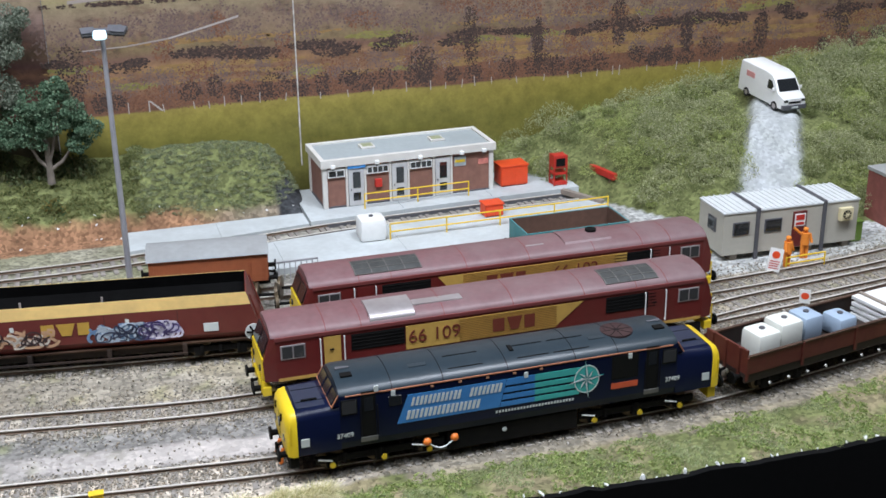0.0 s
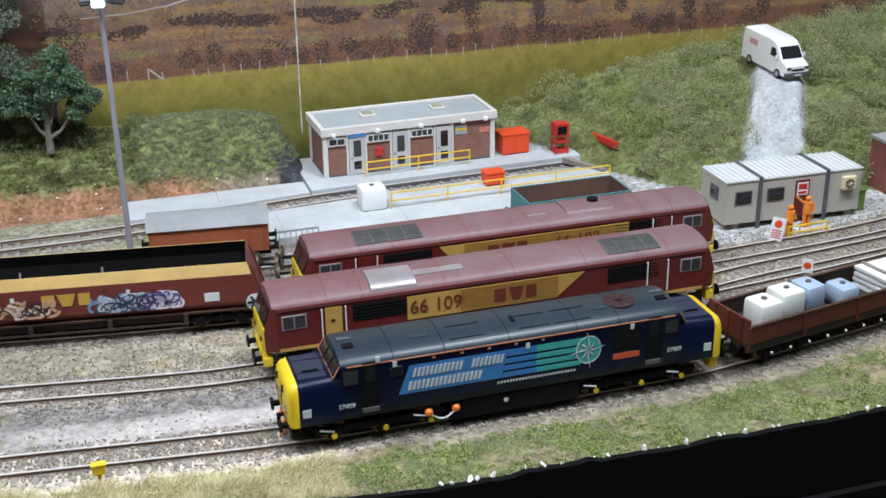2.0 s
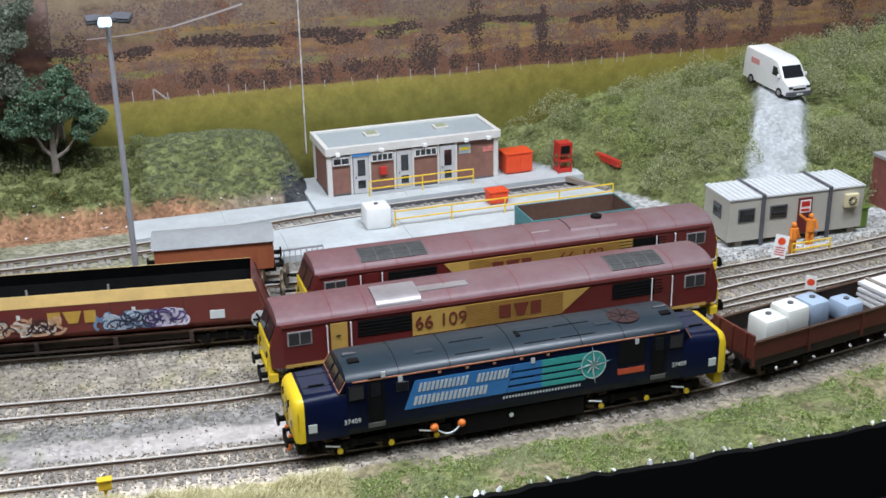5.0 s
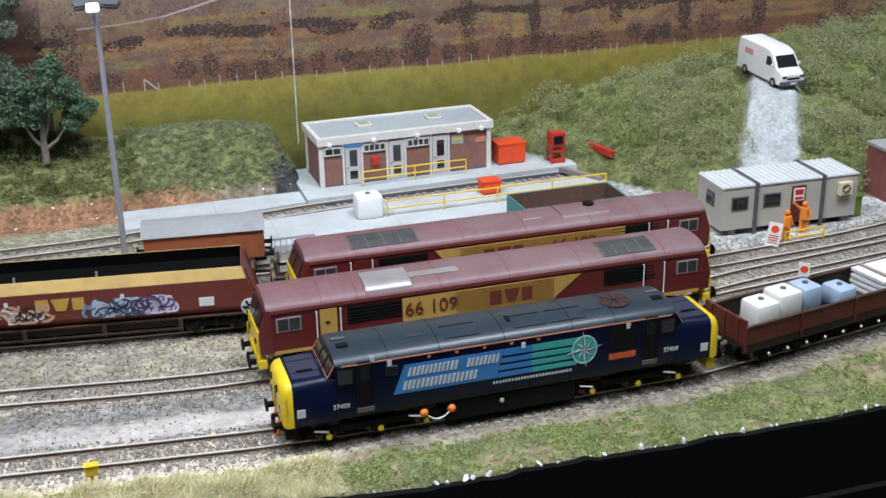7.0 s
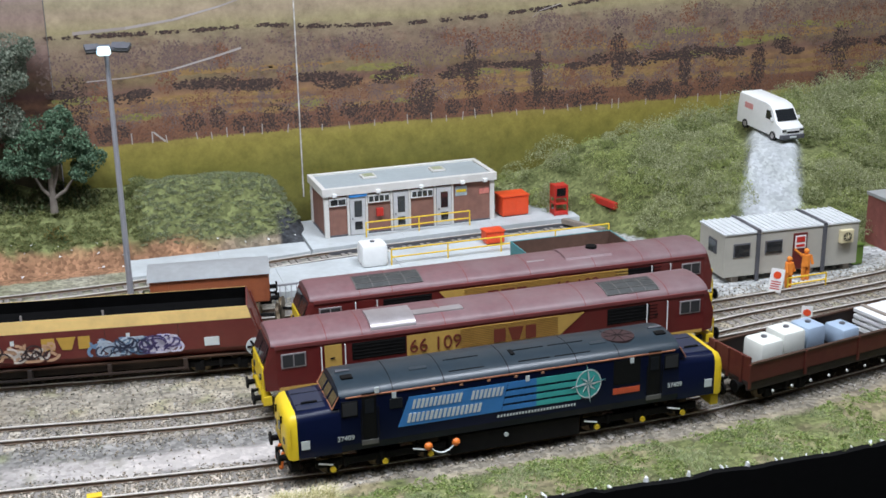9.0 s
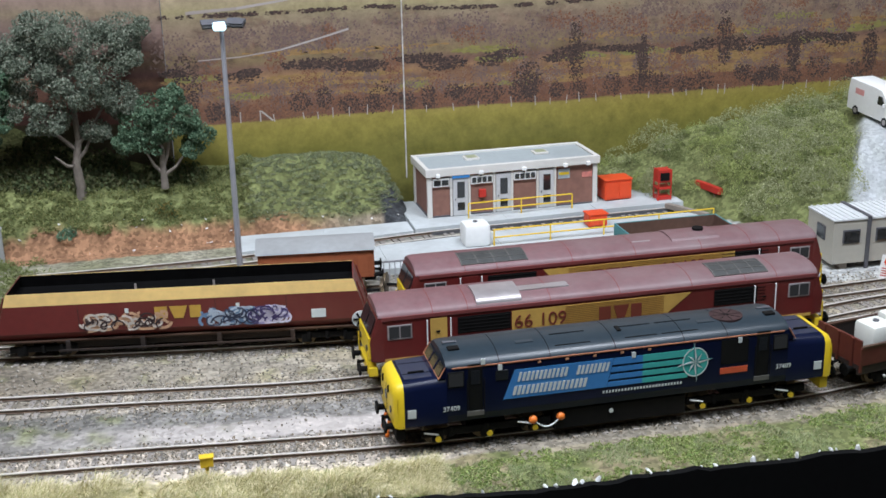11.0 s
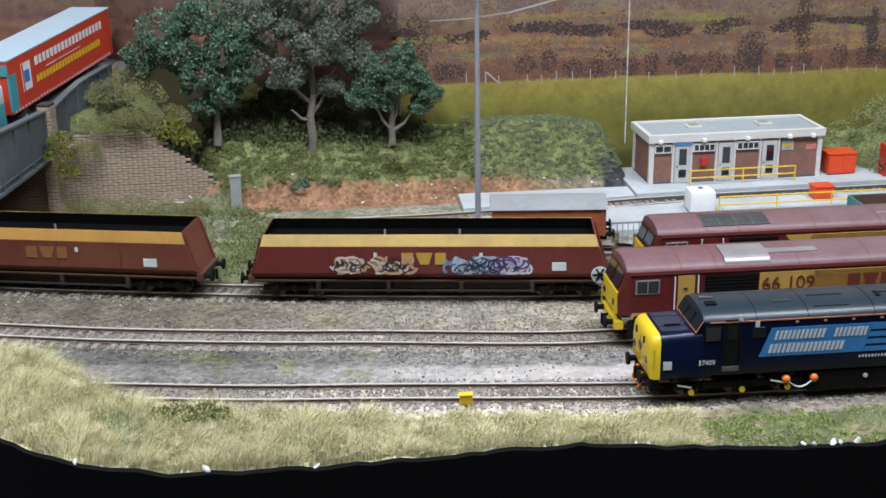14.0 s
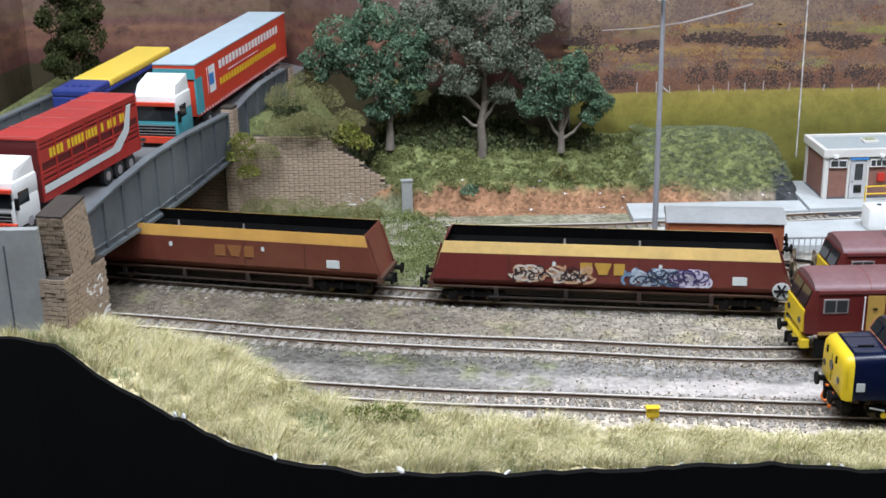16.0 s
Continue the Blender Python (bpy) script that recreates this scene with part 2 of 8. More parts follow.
M_TRUCKMAROON = tint("livestock_trailer_red", (0.44, 0.036, 0.028), 0.42, 0, 0.10, 20, 0, (0.22, 0.03, 0.03), 14, 0.4)
M_TRUCKTEAL = tint("truck_teal_paint", (0.07, 0.32, 0.36), 0.4, 0, 0.06, 20)
M_TARP = tint("grey_blue_trailer_roof", (0.42, 0.52, 0.57), 0.6, 0, 0.08, 20)
M_COACHY = tint("coach_yellow_paint", (0.80, 0.58, 0.08), 0.4, 0, 0.05, 20)
M_COACHB = tint("coach_blue_paint", (0.03, 0.05, 0.22), 0.4, 0, 0.08, 20)
M_ROAD = tint("grey_road", (0.14, 0.14, 0.14), 0.9, 0, 0.15, 40, 0.2)
M_TYRE = tint("black_tyre", (0.015, 0.015, 0.015), 0.8, 0, 0.2, 40)
M_TANKW = tint("white_plastic_tank", (0.76, 0.77, 0.70), 0.4, 0, 0.05, 20)
M_TANKB = tint("pale_blue_plastic_tank", (0.36, 0.45, 0.56), 0.4, 0, 0.06, 20)
M_WAGON = tint("rusty_maroon_wagon", (0.095, 0.016, 0.012), 0.6, 0, 0.2, 22, 0, (0.15, 0.055, 0.022), 18, 0.5)
M_TEALW = tint("faded_teal_wagon", (0.06, 0.25, 0.27), 0.6, 0, 0.15, 22, 0, (0.16, 0.12, 0.08), 20, 0.5)
M_RUSTIN = tint("rusty_wagon_interior", (0.12, 0.065, 0.045), 0.85, 0, 0.25, 30, 0.2)
M_VANROOF = tint("grey_canvas_roof", (0.30, 0.31, 0.31), 0.8, 0, 0.12, 22, 0.1, (0.20, 0.19, 0.18), 14, 0.6)
M_VANBODY = tint("orange_brown_van_side", (0.34, 0.095, 0.035), 0.65, 0, 0.15, 25, 0, (0.18, 0.06, 0.03), 20, 0.5)
M_HIVIS = tint("orange_overalls", (0.80, 0.25, 0.03), 0.7, 0, 0.06, 60)
M_GREENBIN = tint("green_plastic_bin", (0.12, 0.20, 0.03), 0.5, 0, 0.1, 20)
M_CREAM = tint("cream_fan_box", (0.66, 0.58, 0.36), 0.5, 0, 0.06, 20)
M_TIMBER = tint("grey_timber", (0.27, 0.23, 0.19), 0.85, 0, 0.2, 40, 0.2)


def glass_material(name, color, rough=0.08):
    m = bpy.data.materials.new(name)
    m.use_nodes = True
    b = m.node_tree.nodes["Principled BSDF"]
    b.inputs["Base Color"].default_value = (*color, 1)
    b.inputs["Roughness"].default_value = rough
    b.inputs["Specular IOR Level"].default_value = 0.7
    return m


M_GLASS = glass_material("dark_smoked_glass", (0.018, 0.020, 0.022))
M_CABGLASS = glass_material("grey_cab_glass", (0.045, 0.045, 0.045), 0.12)


def zone_material():
    """Ground cover: the zone colours of the sheet, broken up by grain and small stones."""
    m = bpy.data.materials.new("scenic_ground_cover")
    m.use_nodes = True
    nt = m.node_tree
    b = nt.nodes["Principled BSDF"]
    b.inputs["Roughness"].default_value = 0.95
    b.inputs["Specular IOR Level"].default_value = 0.2
    at = nt.nodes.new("ShaderNodeAttribute")
    at.attribute_name = "zone"
    tc = nt.nodes.new("ShaderNodeTexCoord")
    vor = nt.nodes.new("ShaderNodeTexVoronoi")
    vor.inputs["Scale"].default_value = 420
    noi = nt.nodes.new("ShaderNodeTexNoise")
    noi.inputs["Scale"].default_value = 55
    noi.inputs["Detail"].default_value = 8
    for n in (vor, noi):
        nt.links.new(tc.outputs["Object"], n.inputs["Vector"])
    r1 = nt.nodes.new("ShaderNodeMapRange")
    r1.inputs["To Min"].default_value, r1.inputs["To Max"].default_value = 0.62, 1.38
    sep = nt.nodes.new("ShaderNodeSeparateColor")
    nt.links.new(vor.outputs["Color"], sep.inputs["Color"])
    nt.links.new(sep.outputs["Red"], r1.inputs["Value"])
    r2 = nt.nodes.new("ShaderNodeMapRange")
    r2.inputs["From Min"].default_value, r2.inputs["From Max"].default_value = 0.3, 0.7
    r2.inputs["To Min"].default_value, r2.inputs["To Max"].default_value = 0.72, 1.28
    nt.links.new(noi.outputs["Fac"], r2.inputs["Value"])
    mul = nt.nodes.new("ShaderNodeMath")
    mul.operation = "MULTIPLY"
    nt.links.new(r1.outputs["Result"], mul.inputs[0])
    nt.links.new(r2.outputs["Result"], mul.inputs[1])
    sc = nt.nodes.new("ShaderNodeVectorMath")
    sc.operation = "SCALE"
    nt.links.new(at.outputs["Color"], sc.inputs[0])
    fine = nt.nodes.new("ShaderNodeMix")                # fine dust hides the grain where the sheet says so
    nt.links.new(at.outputs["Alpha"], fine.inputs["Factor"])
    fine.inputs["A"].default_value = 1.0
    nt.links.new(mul.outputs[0], fine.inputs["B"])
    nt.links.new(fine.outputs["Result"], sc.inputs["Scale"])
    nt.links.new(sc.outputs["Vector"], b.inputs["Base Color"])
    bp = nt.nodes.new("ShaderNodeBump")
    bp.inputs["Strength"].default_value = 0.5
    bp.inputs["Distance"].default_value = 0.0012
    nt.links.new(fine.outputs["Result"], bp.inputs["Height"])
    nt.links.new(bp.outputs["Normal"], b.inputs["Normal"])
    return m


def island_material(name, colors, rough=0.85):
    """Loose natural pieces: each island takes its own colour from a small range."""
    m = bpy.data.materials.new(name)
    m.use_nodes = True
    nt = m.node_tree
    b = nt.nodes["Principled BSDF"]
    b.inputs["Roughness"].default_value = rough
    b.inputs["Specular IOR Level"].default_value = 0.08
    geo = nt.nodes.new("ShaderNodeNewGeometry")
    ramp = nt.nodes.new("ShaderNodeValToRGB")
    els = ramp.color_ramp.elements
    while len(els) < len(colors):
        els.new(0.5)
    for k, c in enumerate(colors):
        els[k].position = k / (len(colors) - 1)
        els[k].color = (*c, 1)
    nt.links.new(geo.outputs["Random Per Island"], ramp.inputs["Fac"])
    nt.links.new(ramp.outputs["Color"], b.inputs["Base Color"])
    return m


# ---- the ground: one scenic sheet over the baseboard ----
FRONT = [(-54, 2.6), (-46, 2.0), (-43.5, 1.2), (-41.4, -0.2), (-40, -2.0), (-38.7, -3.4), (-35.8, -6.2), (-33.1, -8.6), (-31, -9.5), (-27, -9.9), (-20.9, -9.75), (-16, -9.5), (-13, -9.45), (-9, -10.2), (-4, -10.6), (2, -10.7), (13, -10.9), (46, -11.1)]
FOOT = [(-60, 60), (8.4, 60), (8.8, 25.2), (10.5, 24.4), (12.5, 23.0), (14.5, 19.5), (17, 15.5), (20, 12.6), (26, 12.2), (30, 10.5), (46, 9.5)]
VERGE = [(-54, 8.0), (-46, 5.4), (-40.5, 3.2), (-35.5, 1.2), (-32.5, -1.2), (-30.5, -3.4), (-28.5, -4.8)]
BACK_Y = 27.3


def verge_edge(x):
    """Where the grass of the front verge ends against the ballast."""
    return lerp_at(VERGE, x) if x < -28.5 else lerp_at(TRACKS["front"], x) - 1.3 - 0.55 * ramp01(x, -27, -21)



def back_y(x):
    return 27.3 if x > -17.4 else lerp_at([(-54, 41), (-38, 41), (-30, 31.5), (-17.4, 27.3)], x)


def ramp01(v, a, b):
    u = min(1.0, max(0.0, (v - a) / (b - a)))
    return u * u * (3 - 2 * u)


def wob(x, y, s, seed=0.0):
    return noise.noise(Vector((x * s + seed, y * s - seed, seed * 0.7)))


def height(x, y):
    z = -0.22
    ve = verge_edge(x)
    if y < ve:                                        # front verge
        u = ramp01(ve - y, 0, 1.6)
        z += u * (0.10 + 0.16 * wob(x, y, 0.7) + 0.10 * wob(x, y, 2.2, 3))
        if x < -26:
            z += u * 0.75 * ramp01(-26 - x, 0, 9)
    if y > 20.5 and -31 < x < -2.6:                   # earth bank and mound behind the yard
        side = ramp01(-2.9 - x, 0, 2.4) * ramp01(x + 31, 0, 2.5)
        edge = 22.2 + 0.35 * wob(x, 0, 0.5, 5)
        face = ramp01(y, edge, edge + 0.8) * (1.05 + 0.25 * wob(x, y, 0.8, 2)) * (1 - 0.55 * ramp01(x, -9, -4))
        top = ramp01(y, edge + 0.3, 25.9) * (2.75 + 0.25 * wob(x, y, 0.35, 9))
        if x < -13.5:
            top = (y - edge - 0.5) * 0.62 if y > edge + 0.5 else 0.0
            top *= 0.85 + 0.25 * ramp01(-15 - x, 6, 14)
        z += side * (face + top)
    if x < -26 and y > 21.5:                          # embankment that carries the road
        wall_x = -27.6 - max(0.0, min(1.0, (y - 22.5) / 3.0)) * 2.0
        z = max(z, -0.22 + 5.2 * ramp01(wall_x - x, -1.0, 7.0) * ramp01(y, 23.6, 25.4))
    foot = lerp_at(FOOT, x)
    if y > foot:                                      # hill with the track up to the van
        cap = lerp_at([(8, 2.3), (12, 3.0), (16.75, 3.9), (24.7, 4.7), (33, 6.2), (40, 8.0), (46, 9.0)], x)
        h = cap * (1 - math.exp(-0.85 * (y - foot) / cap))
        track = min(0.80 * (y - foot), 4.45 + 0.10 * (y - 18.5))
        path = path_mask(x, y)
        z += h * (1 - path) + track * path + (1 - path) * (0.25 * wob(x, y, 0.6, 4) + 0.15 * wob(x, y, 1.7, 8))
    return z


def path_mask(x, y):
    """1 on the pale track that climbs the hill."""
    if y < 11.2:
        return 0.0
    cx = 21.6 + (y - 12) * 0.60
    half = 1.75 - 0.05 * (y - 12)
    return (1 - ramp01(abs(x - cx), half, half + 0.9)) * (1 - ramp01(y, 23.2, 24.6))


def mixc(a, b, u):
    return [p + (q - p) * u for p, q in zip(a, b)]


C_BALLAST, C_DARKBALLAST, C_BEIGE = (0.30, 0.268, 0.215), (0.215, 0.205, 0.19), (0.54, 0.47, 0.39)
C_CESS, C_EARTH, C_GREEN = (0.46, 0.42, 0.39), (0.285, 0.155, 0.088), (0.150, 0.165, 0.065)
C_STRAW, C_PATH, C_DIRT = (0.56, 0.49, 0.30), (0.50, 0.52, 0.535), (0.30, 0.28, 0.22)


def zone(x, y, z):
    n, n2 = wob(x, y, 0.35, 1), wob(x, y, 1.1, 6)
    ft, st, tt = (lerp_at(TRACKS[k], x) for k in ("front", "second", "third"))
    if y < verge_edge(x) + 0.05 + 0.35 * n2:
        green = ramp01(x + 0.8 * n2, -11.5, -9.0)
        c = mixc(C_STRAW, mixc(C_GREEN, (0.25, 0.20, 0.125), 0.75 * ramp01(n + 0.6 * n2, -0.05, 0.35)), green)
        if x > -6 and y > ft - 2.3 + 0.3 * n:
            c = mixc(c, (0.25, 0.21, 0.155), 0.85)
        return c
    # the ballast zones below mix to a darker brown towards the left end
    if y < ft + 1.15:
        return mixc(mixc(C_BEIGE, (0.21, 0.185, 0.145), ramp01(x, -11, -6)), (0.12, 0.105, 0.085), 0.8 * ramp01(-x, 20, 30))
    if y < st - 1.1:
        if x < -8:
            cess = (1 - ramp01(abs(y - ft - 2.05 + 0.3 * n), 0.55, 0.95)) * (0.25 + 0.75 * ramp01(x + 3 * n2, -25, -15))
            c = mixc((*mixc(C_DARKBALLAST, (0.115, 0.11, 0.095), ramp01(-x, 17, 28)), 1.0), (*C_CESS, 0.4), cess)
            green = ramp01(n2 + 0.5 * n, 0.15, 0.5) * ramp01(-x, 14, 20) * 0.6
            return mixc(c, (*C_GREEN, 1.0), green)
        return C_BALLAST
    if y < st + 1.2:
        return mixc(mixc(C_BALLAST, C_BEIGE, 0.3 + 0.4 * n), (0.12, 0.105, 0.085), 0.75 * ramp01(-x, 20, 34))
    if y < tt + 1.4:
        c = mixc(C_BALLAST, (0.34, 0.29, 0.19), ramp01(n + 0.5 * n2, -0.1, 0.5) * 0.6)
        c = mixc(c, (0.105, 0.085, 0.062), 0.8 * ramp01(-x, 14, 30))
        return mixc(c, C_GREEN, ramp01(n2, 0.25, 0.5) * 0.35)
    foot = lerp_at(FOOT, x)
    if y > foot - 1.0:
        p = path_mask(x, y)
        return mixc((*C_GREEN, 1.0), (*C_PATH, 0.4), p * (0.86 + 0.2 * n2))
    if x > 12:
        return mixc(C_DIRT, C_PATH, 0.55 + 0.3 * n)
    if y > 21.2 and x < -2.5:
        c = C_EARTH
        g = ramp01(z + 0.5 * n2 + 0.4 * n, 0.75, 1.25)
        if x > -13:
            g = max(g, ramp01(x + 2.2 * n, -12.5, -9.5) * ramp01(z, 0.35, 0.8))
            c = mixc(c, (0.27, 0.22, 0.16), ramp01(x, -11, -7))
        if x > -5.4 and z < 1.6:
            return (0.055, 0.058, 0.062)
        if x < -27.5 and z < 0.6:
            return mixc(C_GREEN, C_DIRT, 0.3)
        return mixc(c, C_GREEN, g)
    if y > 16.0 and x < -12:
        return mixc(C_DIRT, C_GREEN, 0.35 + 0.5 * n)
    if x < -22 and y > tt + 1.4:
        return mixc(C_GREEN, C_DIRT, 0.3 + 0.4 * n)
    return mixc(C_DIRT, (0.42, 0.40, 0.36), 0.5 + 0.4 * n)


def grid_mesh(name, verts, nx, ny, material, colors=None):
    me = bpy.data.meshes.new(name)
    faces = [(i * ny + j, (i + 1) * ny + j, (i + 1) * ny + j + 1, i * ny + j + 1) for i in range(nx - 1) for j in range(ny - 1)]
    me.from_pydata([(x * S, y * S, z * S) for x, y, z in verts], [], faces)
    if colors:
        a = me.color_attributes.new("zone", "FLOAT_COLOR", "POINT")
        a.data.foreach_set("color", np.array([(*c[:3], c[3] if len(c) > 3 else 1.0) for c in colors], dtype=np.float32).ravel())
    for p in me.polygons:
        p.use_smooth = True
    me.materials.append(material)
    return new(name, me)


def make_ground():
    nx, ny = 300, 150
    vs, cs = [], []
    for i in range(nx):
        x = -54 + 100 * i / (nx - 1)
        y0 = lerp_at(FRONT, x) + 0.10 * wob(x, 0, 1.6, 2)
        for j in range(ny):
            y = y0 + (back_y(x) - y0) * j / (ny - 1)
            z = height(x, y)
            vs.append((x, y, z))
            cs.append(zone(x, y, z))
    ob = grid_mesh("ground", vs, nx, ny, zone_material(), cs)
    tagged(ob, "scenic model railway ground with ballast, earth and grass", "ground", kind="structure")
    # the front edge of the baseboard
    bm = bmesh.new()
    line = [(x, lerp_at(FRONT, x)) for x in [-54 + k * 0.5 for k in range(201)]]
    loft(bm, [[(x, y - 0.25, height(x, y + 0.02) + 0.05), (x, y + 0.02, height(x, y + 0.02) + 0.06), (x, y + 0.02, -26), (x, y - 0.25, -26)] for x, y in line])
    tagged(part("fascia", bm, M_FASCIA), "black painted fascia board along the layout edge", "fascia", kind="structure")
    bm = boxes((-54, 46, -11.45, -11.15, -26, -3.4), bevel=0.02)
    tagged(part("trim", bm, M_FASCIA), "black lower fascia rail", "fascia", kind="structure")
    bm = bmesh.new()
    rng = random.Random(4)
    x = -36.0
    while x < 44:
        x += rng.uniform(0.15, 1.3)
        y = lerp_at(FRONT, x)
        r = rng.choice((0.03, 0.04, 0.05, 0.07, 0.13)) * (1.7 if x > -4 and rng.random() < 0.35 else 1.0)
        m = Matrix.Translation((x, y + 0.05, height(x, y + 0.1) + 0.04)) @ Euler((rng.random() * 6, rng.random() * 6, rng.random() * 6)).to_matrix().to_4x4() @ Matrix.Diagonal((r * 2, r, r * 0.6, 1))
        bmesh.ops.create_icosphere(bm, subdivisions=1, radius=1.0, matrix=m)
    ob = part("plaster_chips", bm, M_WHITE)
    tagged(ob, "torn white plaster showing along the scenic edge", "plaster", kind="stuff")


make_ground()


# ---- hall: floor, walls and ceiling around the layout ----
M_HALLFLOOR = tint("dark_hall_carpet", (0.03, 0.03, 0.035), 0.95, 0, 0.2, 6)
M_HALLWALL = tint("hall_wall_paint", (0.22, 0.22, 0.23), 0.9, 0, 0.08, 2)
M_HALLCEIL = tint("hall_ceiling_tiles", (0.6, 0.6, 0.6), 0.9, 0, 0.05, 2)
for nm, b, mt in (("floor", (-260, 260, -260, 120, -78, -76), M_HALLFLOOR), ("ceiling", (-260, 260, -260, 120, 215, 218), M_HALLCEIL),
                  ("wall_north", (-260, 260, 118, 120, -76, 215), M_HALLWALL), ("wall_south", (-260, 260, -260, -258, -76, 215), M_HALLWALL),
                  ("wall_west", (-260, -258, -258, 118, -76, 215), M_HALLWALL), ("wall_east", (258, 260, -258, 118, -76, 215), M_HALLWALL)):
    tagged(part(nm, boxes(b), mt), "plain exhibition hall " + nm.split("_")[0], nm.split("_")[0], kind="structure")


# ---- backdrop: a printed landscape board ----
def backdrop_material(name="printed_landscape_board", field=None):
    m = bpy.data.materials.new(name)
    m.use_nodes = True
    nt = m.node_tree
    b = nt.nodes["Principled BSDF"]
    b.inputs["Roughness"].default_value = 0.45
    b.inputs["Specular IOR Level"].default_value = 0.25
    tc = nt.nodes.new("ShaderNodeTexCoord")
    mp = nt.nodes.new("ShaderNodeMapping")
    mp.inputs["Scale"].default_value = (0.55, 0.55, 1.5)
    nt.links.new(tc.outputs["Object"], mp.inputs["Vector"])

    def noise_node(scale, detail, rough=0.6, mapped=True):
        n = nt.nodes.new("ShaderNodeTexNoise")
        n.inputs["Scale"].default_value, n.inputs["Detail"].default_value, n.inputs["Roughness"].default_value = scale, detail, rough
        nt.links.new(mp.outputs["Vector"] if mapped else tc.outputs["Object"], n.inputs["Vector"])
        return n

    sep = nt.nodes.new("ShaderNodeSeparateXYZ")
    nt.links.new(tc.outputs["Object"], sep.inputs["Vector"])
    warp = noise_node(20, 8, 0.65)
    ma = nt.nodes.new("ShaderNodeMath")
    ma.operation = "MULTIPLY_ADD"
    ma.inputs[1].default_value = 0.011
    nt.links.new(warp.outputs["Fac"], ma.inputs[0])
    nt.links.new(sep.outputs["Z"], ma.inputs[2])
    mr = nt.nodes.new("ShaderNodeMapRange")
    mr.inputs["From Min"].default_value, mr.inputs["From Max"].default_value = 0.0055, 16 * S + 0.0055
    nt.links.new(ma.outputs[0], mr.inputs["Value"])
    ramp = nt.nodes.new("ShaderNodeValToRGB")
    els = ramp.color_ramp.elements
    bands = [(0, (0.151, 0.143, 0.038)), (0.22, (0.179, 0.166, 0.040)), (0.33, (0.266, 0.224, 0.053)), (0.366, (0.295, 0.237, 0.063)), (0.374, (0.166, 0.084, 0.058)), (0.43, (0.188, 0.099, 0.067)),
             (0.46, (0.265, 0.148, 0.081)), (0.5, (0.221, 0.124, 0.075)), (0.53, (0.298, 0.173, 0.090)), (0.56, (0.188, 0.109, 0.081)), (0.6, (0.221, 0.163, 0.086)), (0.66, (0.232, 0.163, 0.110)),
             (0.72, (0.248, 0.182, 0.127)), (0.765, (0.288, 0.230, 0.143)), (0.79, (0.335, 0.284, 0.154)), (0.85, (0.374, 0.290, 0.198)), (0.89, (0.348, 0.297, 0.186)), (0.94, (0.441, 0.339, 0.273)), (1, (0.455, 0.375, 0.310))]
    if field:
        bands = [(p, field if p < 0.37 else (c[0] * 0.85, c[1] * 0.78, c[2] * 0.95)) for p, c in bands]
    while len(els) < len(bands):
        els.new(0.5)
    for k, (p, c) in enumerate(bands):
        els[k].position, els[k].color = p, (*c, 1)
    nt.links.new(mr.outputs["Result"], ramp.inputs["Fac"])
    # hedges and bare bushes, dark and russet, above the field
    hed = noise_node(48, 10, 0.78)
    hr = nt.nodes.new("ShaderNodeValToRGB")
    hr.color_ramp.elements[0].position, hr.color_ramp.elements[1].position = 0.50, 0.62
    nt.links.new(hed.outputs["Fac"], hr.inputs["Fac"])
    above = nt.nodes.new("ShaderNodeMapRange")
    above.inputs["From Min"].default_value, above.inputs["From Max"].default_value = 5.9 * S, 6.3 * S
    nt.links.new(sep.outputs["Z"], above.inputs["Value"])
    below = nt.nodes.new("ShaderNodeMapRange")
    below.inputs["From Min"].default_value, below.inputs["From Max"].default_value = 11.5 * S, 13.2 * S
    below.inputs["To Min"].default_value, below.inputs["To Max"].default_value = 0.75, 0.08
    nt.links.new(sep.outputs["Z"], below.inputs["Value"])
    fac = nt.nodes.new("ShaderNodeMath")
    fac.operation = "MULTIPLY"
    nt.links.new(above.outputs["Result"], fac.inputs[0])
    nt.links.new(below.outputs["Result"], fac.inputs[1])
    fac2 = nt.nodes.new("ShaderNodeMath")
    fac2.operation = "MULTIPLY"
    nt.links.new(fac.outputs[0], fac2.inputs[0])
    nt.links.new(hr.outputs["Color"], fac2.inputs[1])
    rus = noise_node(120, 6, 0.7, False)
    rr = nt.nodes.new("ShaderNodeValToRGB")
    rr.color_ramp.elements[0].color, rr.color_ramp.elements[1].color = (0.046, 0.034, 0.034, 1), (0.25, 0.125, 0.088, 1)
    rr.color_ramp.elements[0].position, rr.color_ramp.elements[1].position = 0.4, 0.65
    nt.links.new(rus.outputs["Fac"], rr.inputs["Fac"])
    mix = nt.nodes.new("ShaderNodeMix")
    mix.data_type = "RGBA"
    nt.links.new(fac2.outputs[0], mix.inputs["Factor"])
    nt.links.new(ramp.outputs["Color"], mix.inputs["A"])
    nt.links.new(rr.outputs["Color"], mix.inputs["B"])
    # soft mottling of the print
    mot = noise_node(85, 8, 0.75, False)
    mo = nt.nodes.new("ShaderNodeMapRange")
    mo.inputs["From Min"].default_value, mo.inputs["From Max"].default_value = 0.3, 0.7
    mo.inputs["To Min"].default_value, mo.inputs["To Max"].default_value = 0.72, 1.30
    nt.links.new(mot.outputs["Fac"], mo.inputs["Value"])
    sc = nt.nodes.new("ShaderNodeVectorMath")
    sc.operation = "SCALE"
    nt.links.new(mix.outputs["Result"], sc.inputs[0])
    nt.links.new(mo.outputs["Result"], sc.inputs["Scale"])
    nt.links.new(sc.outputs["Vector"], b.inputs["Base Color"])
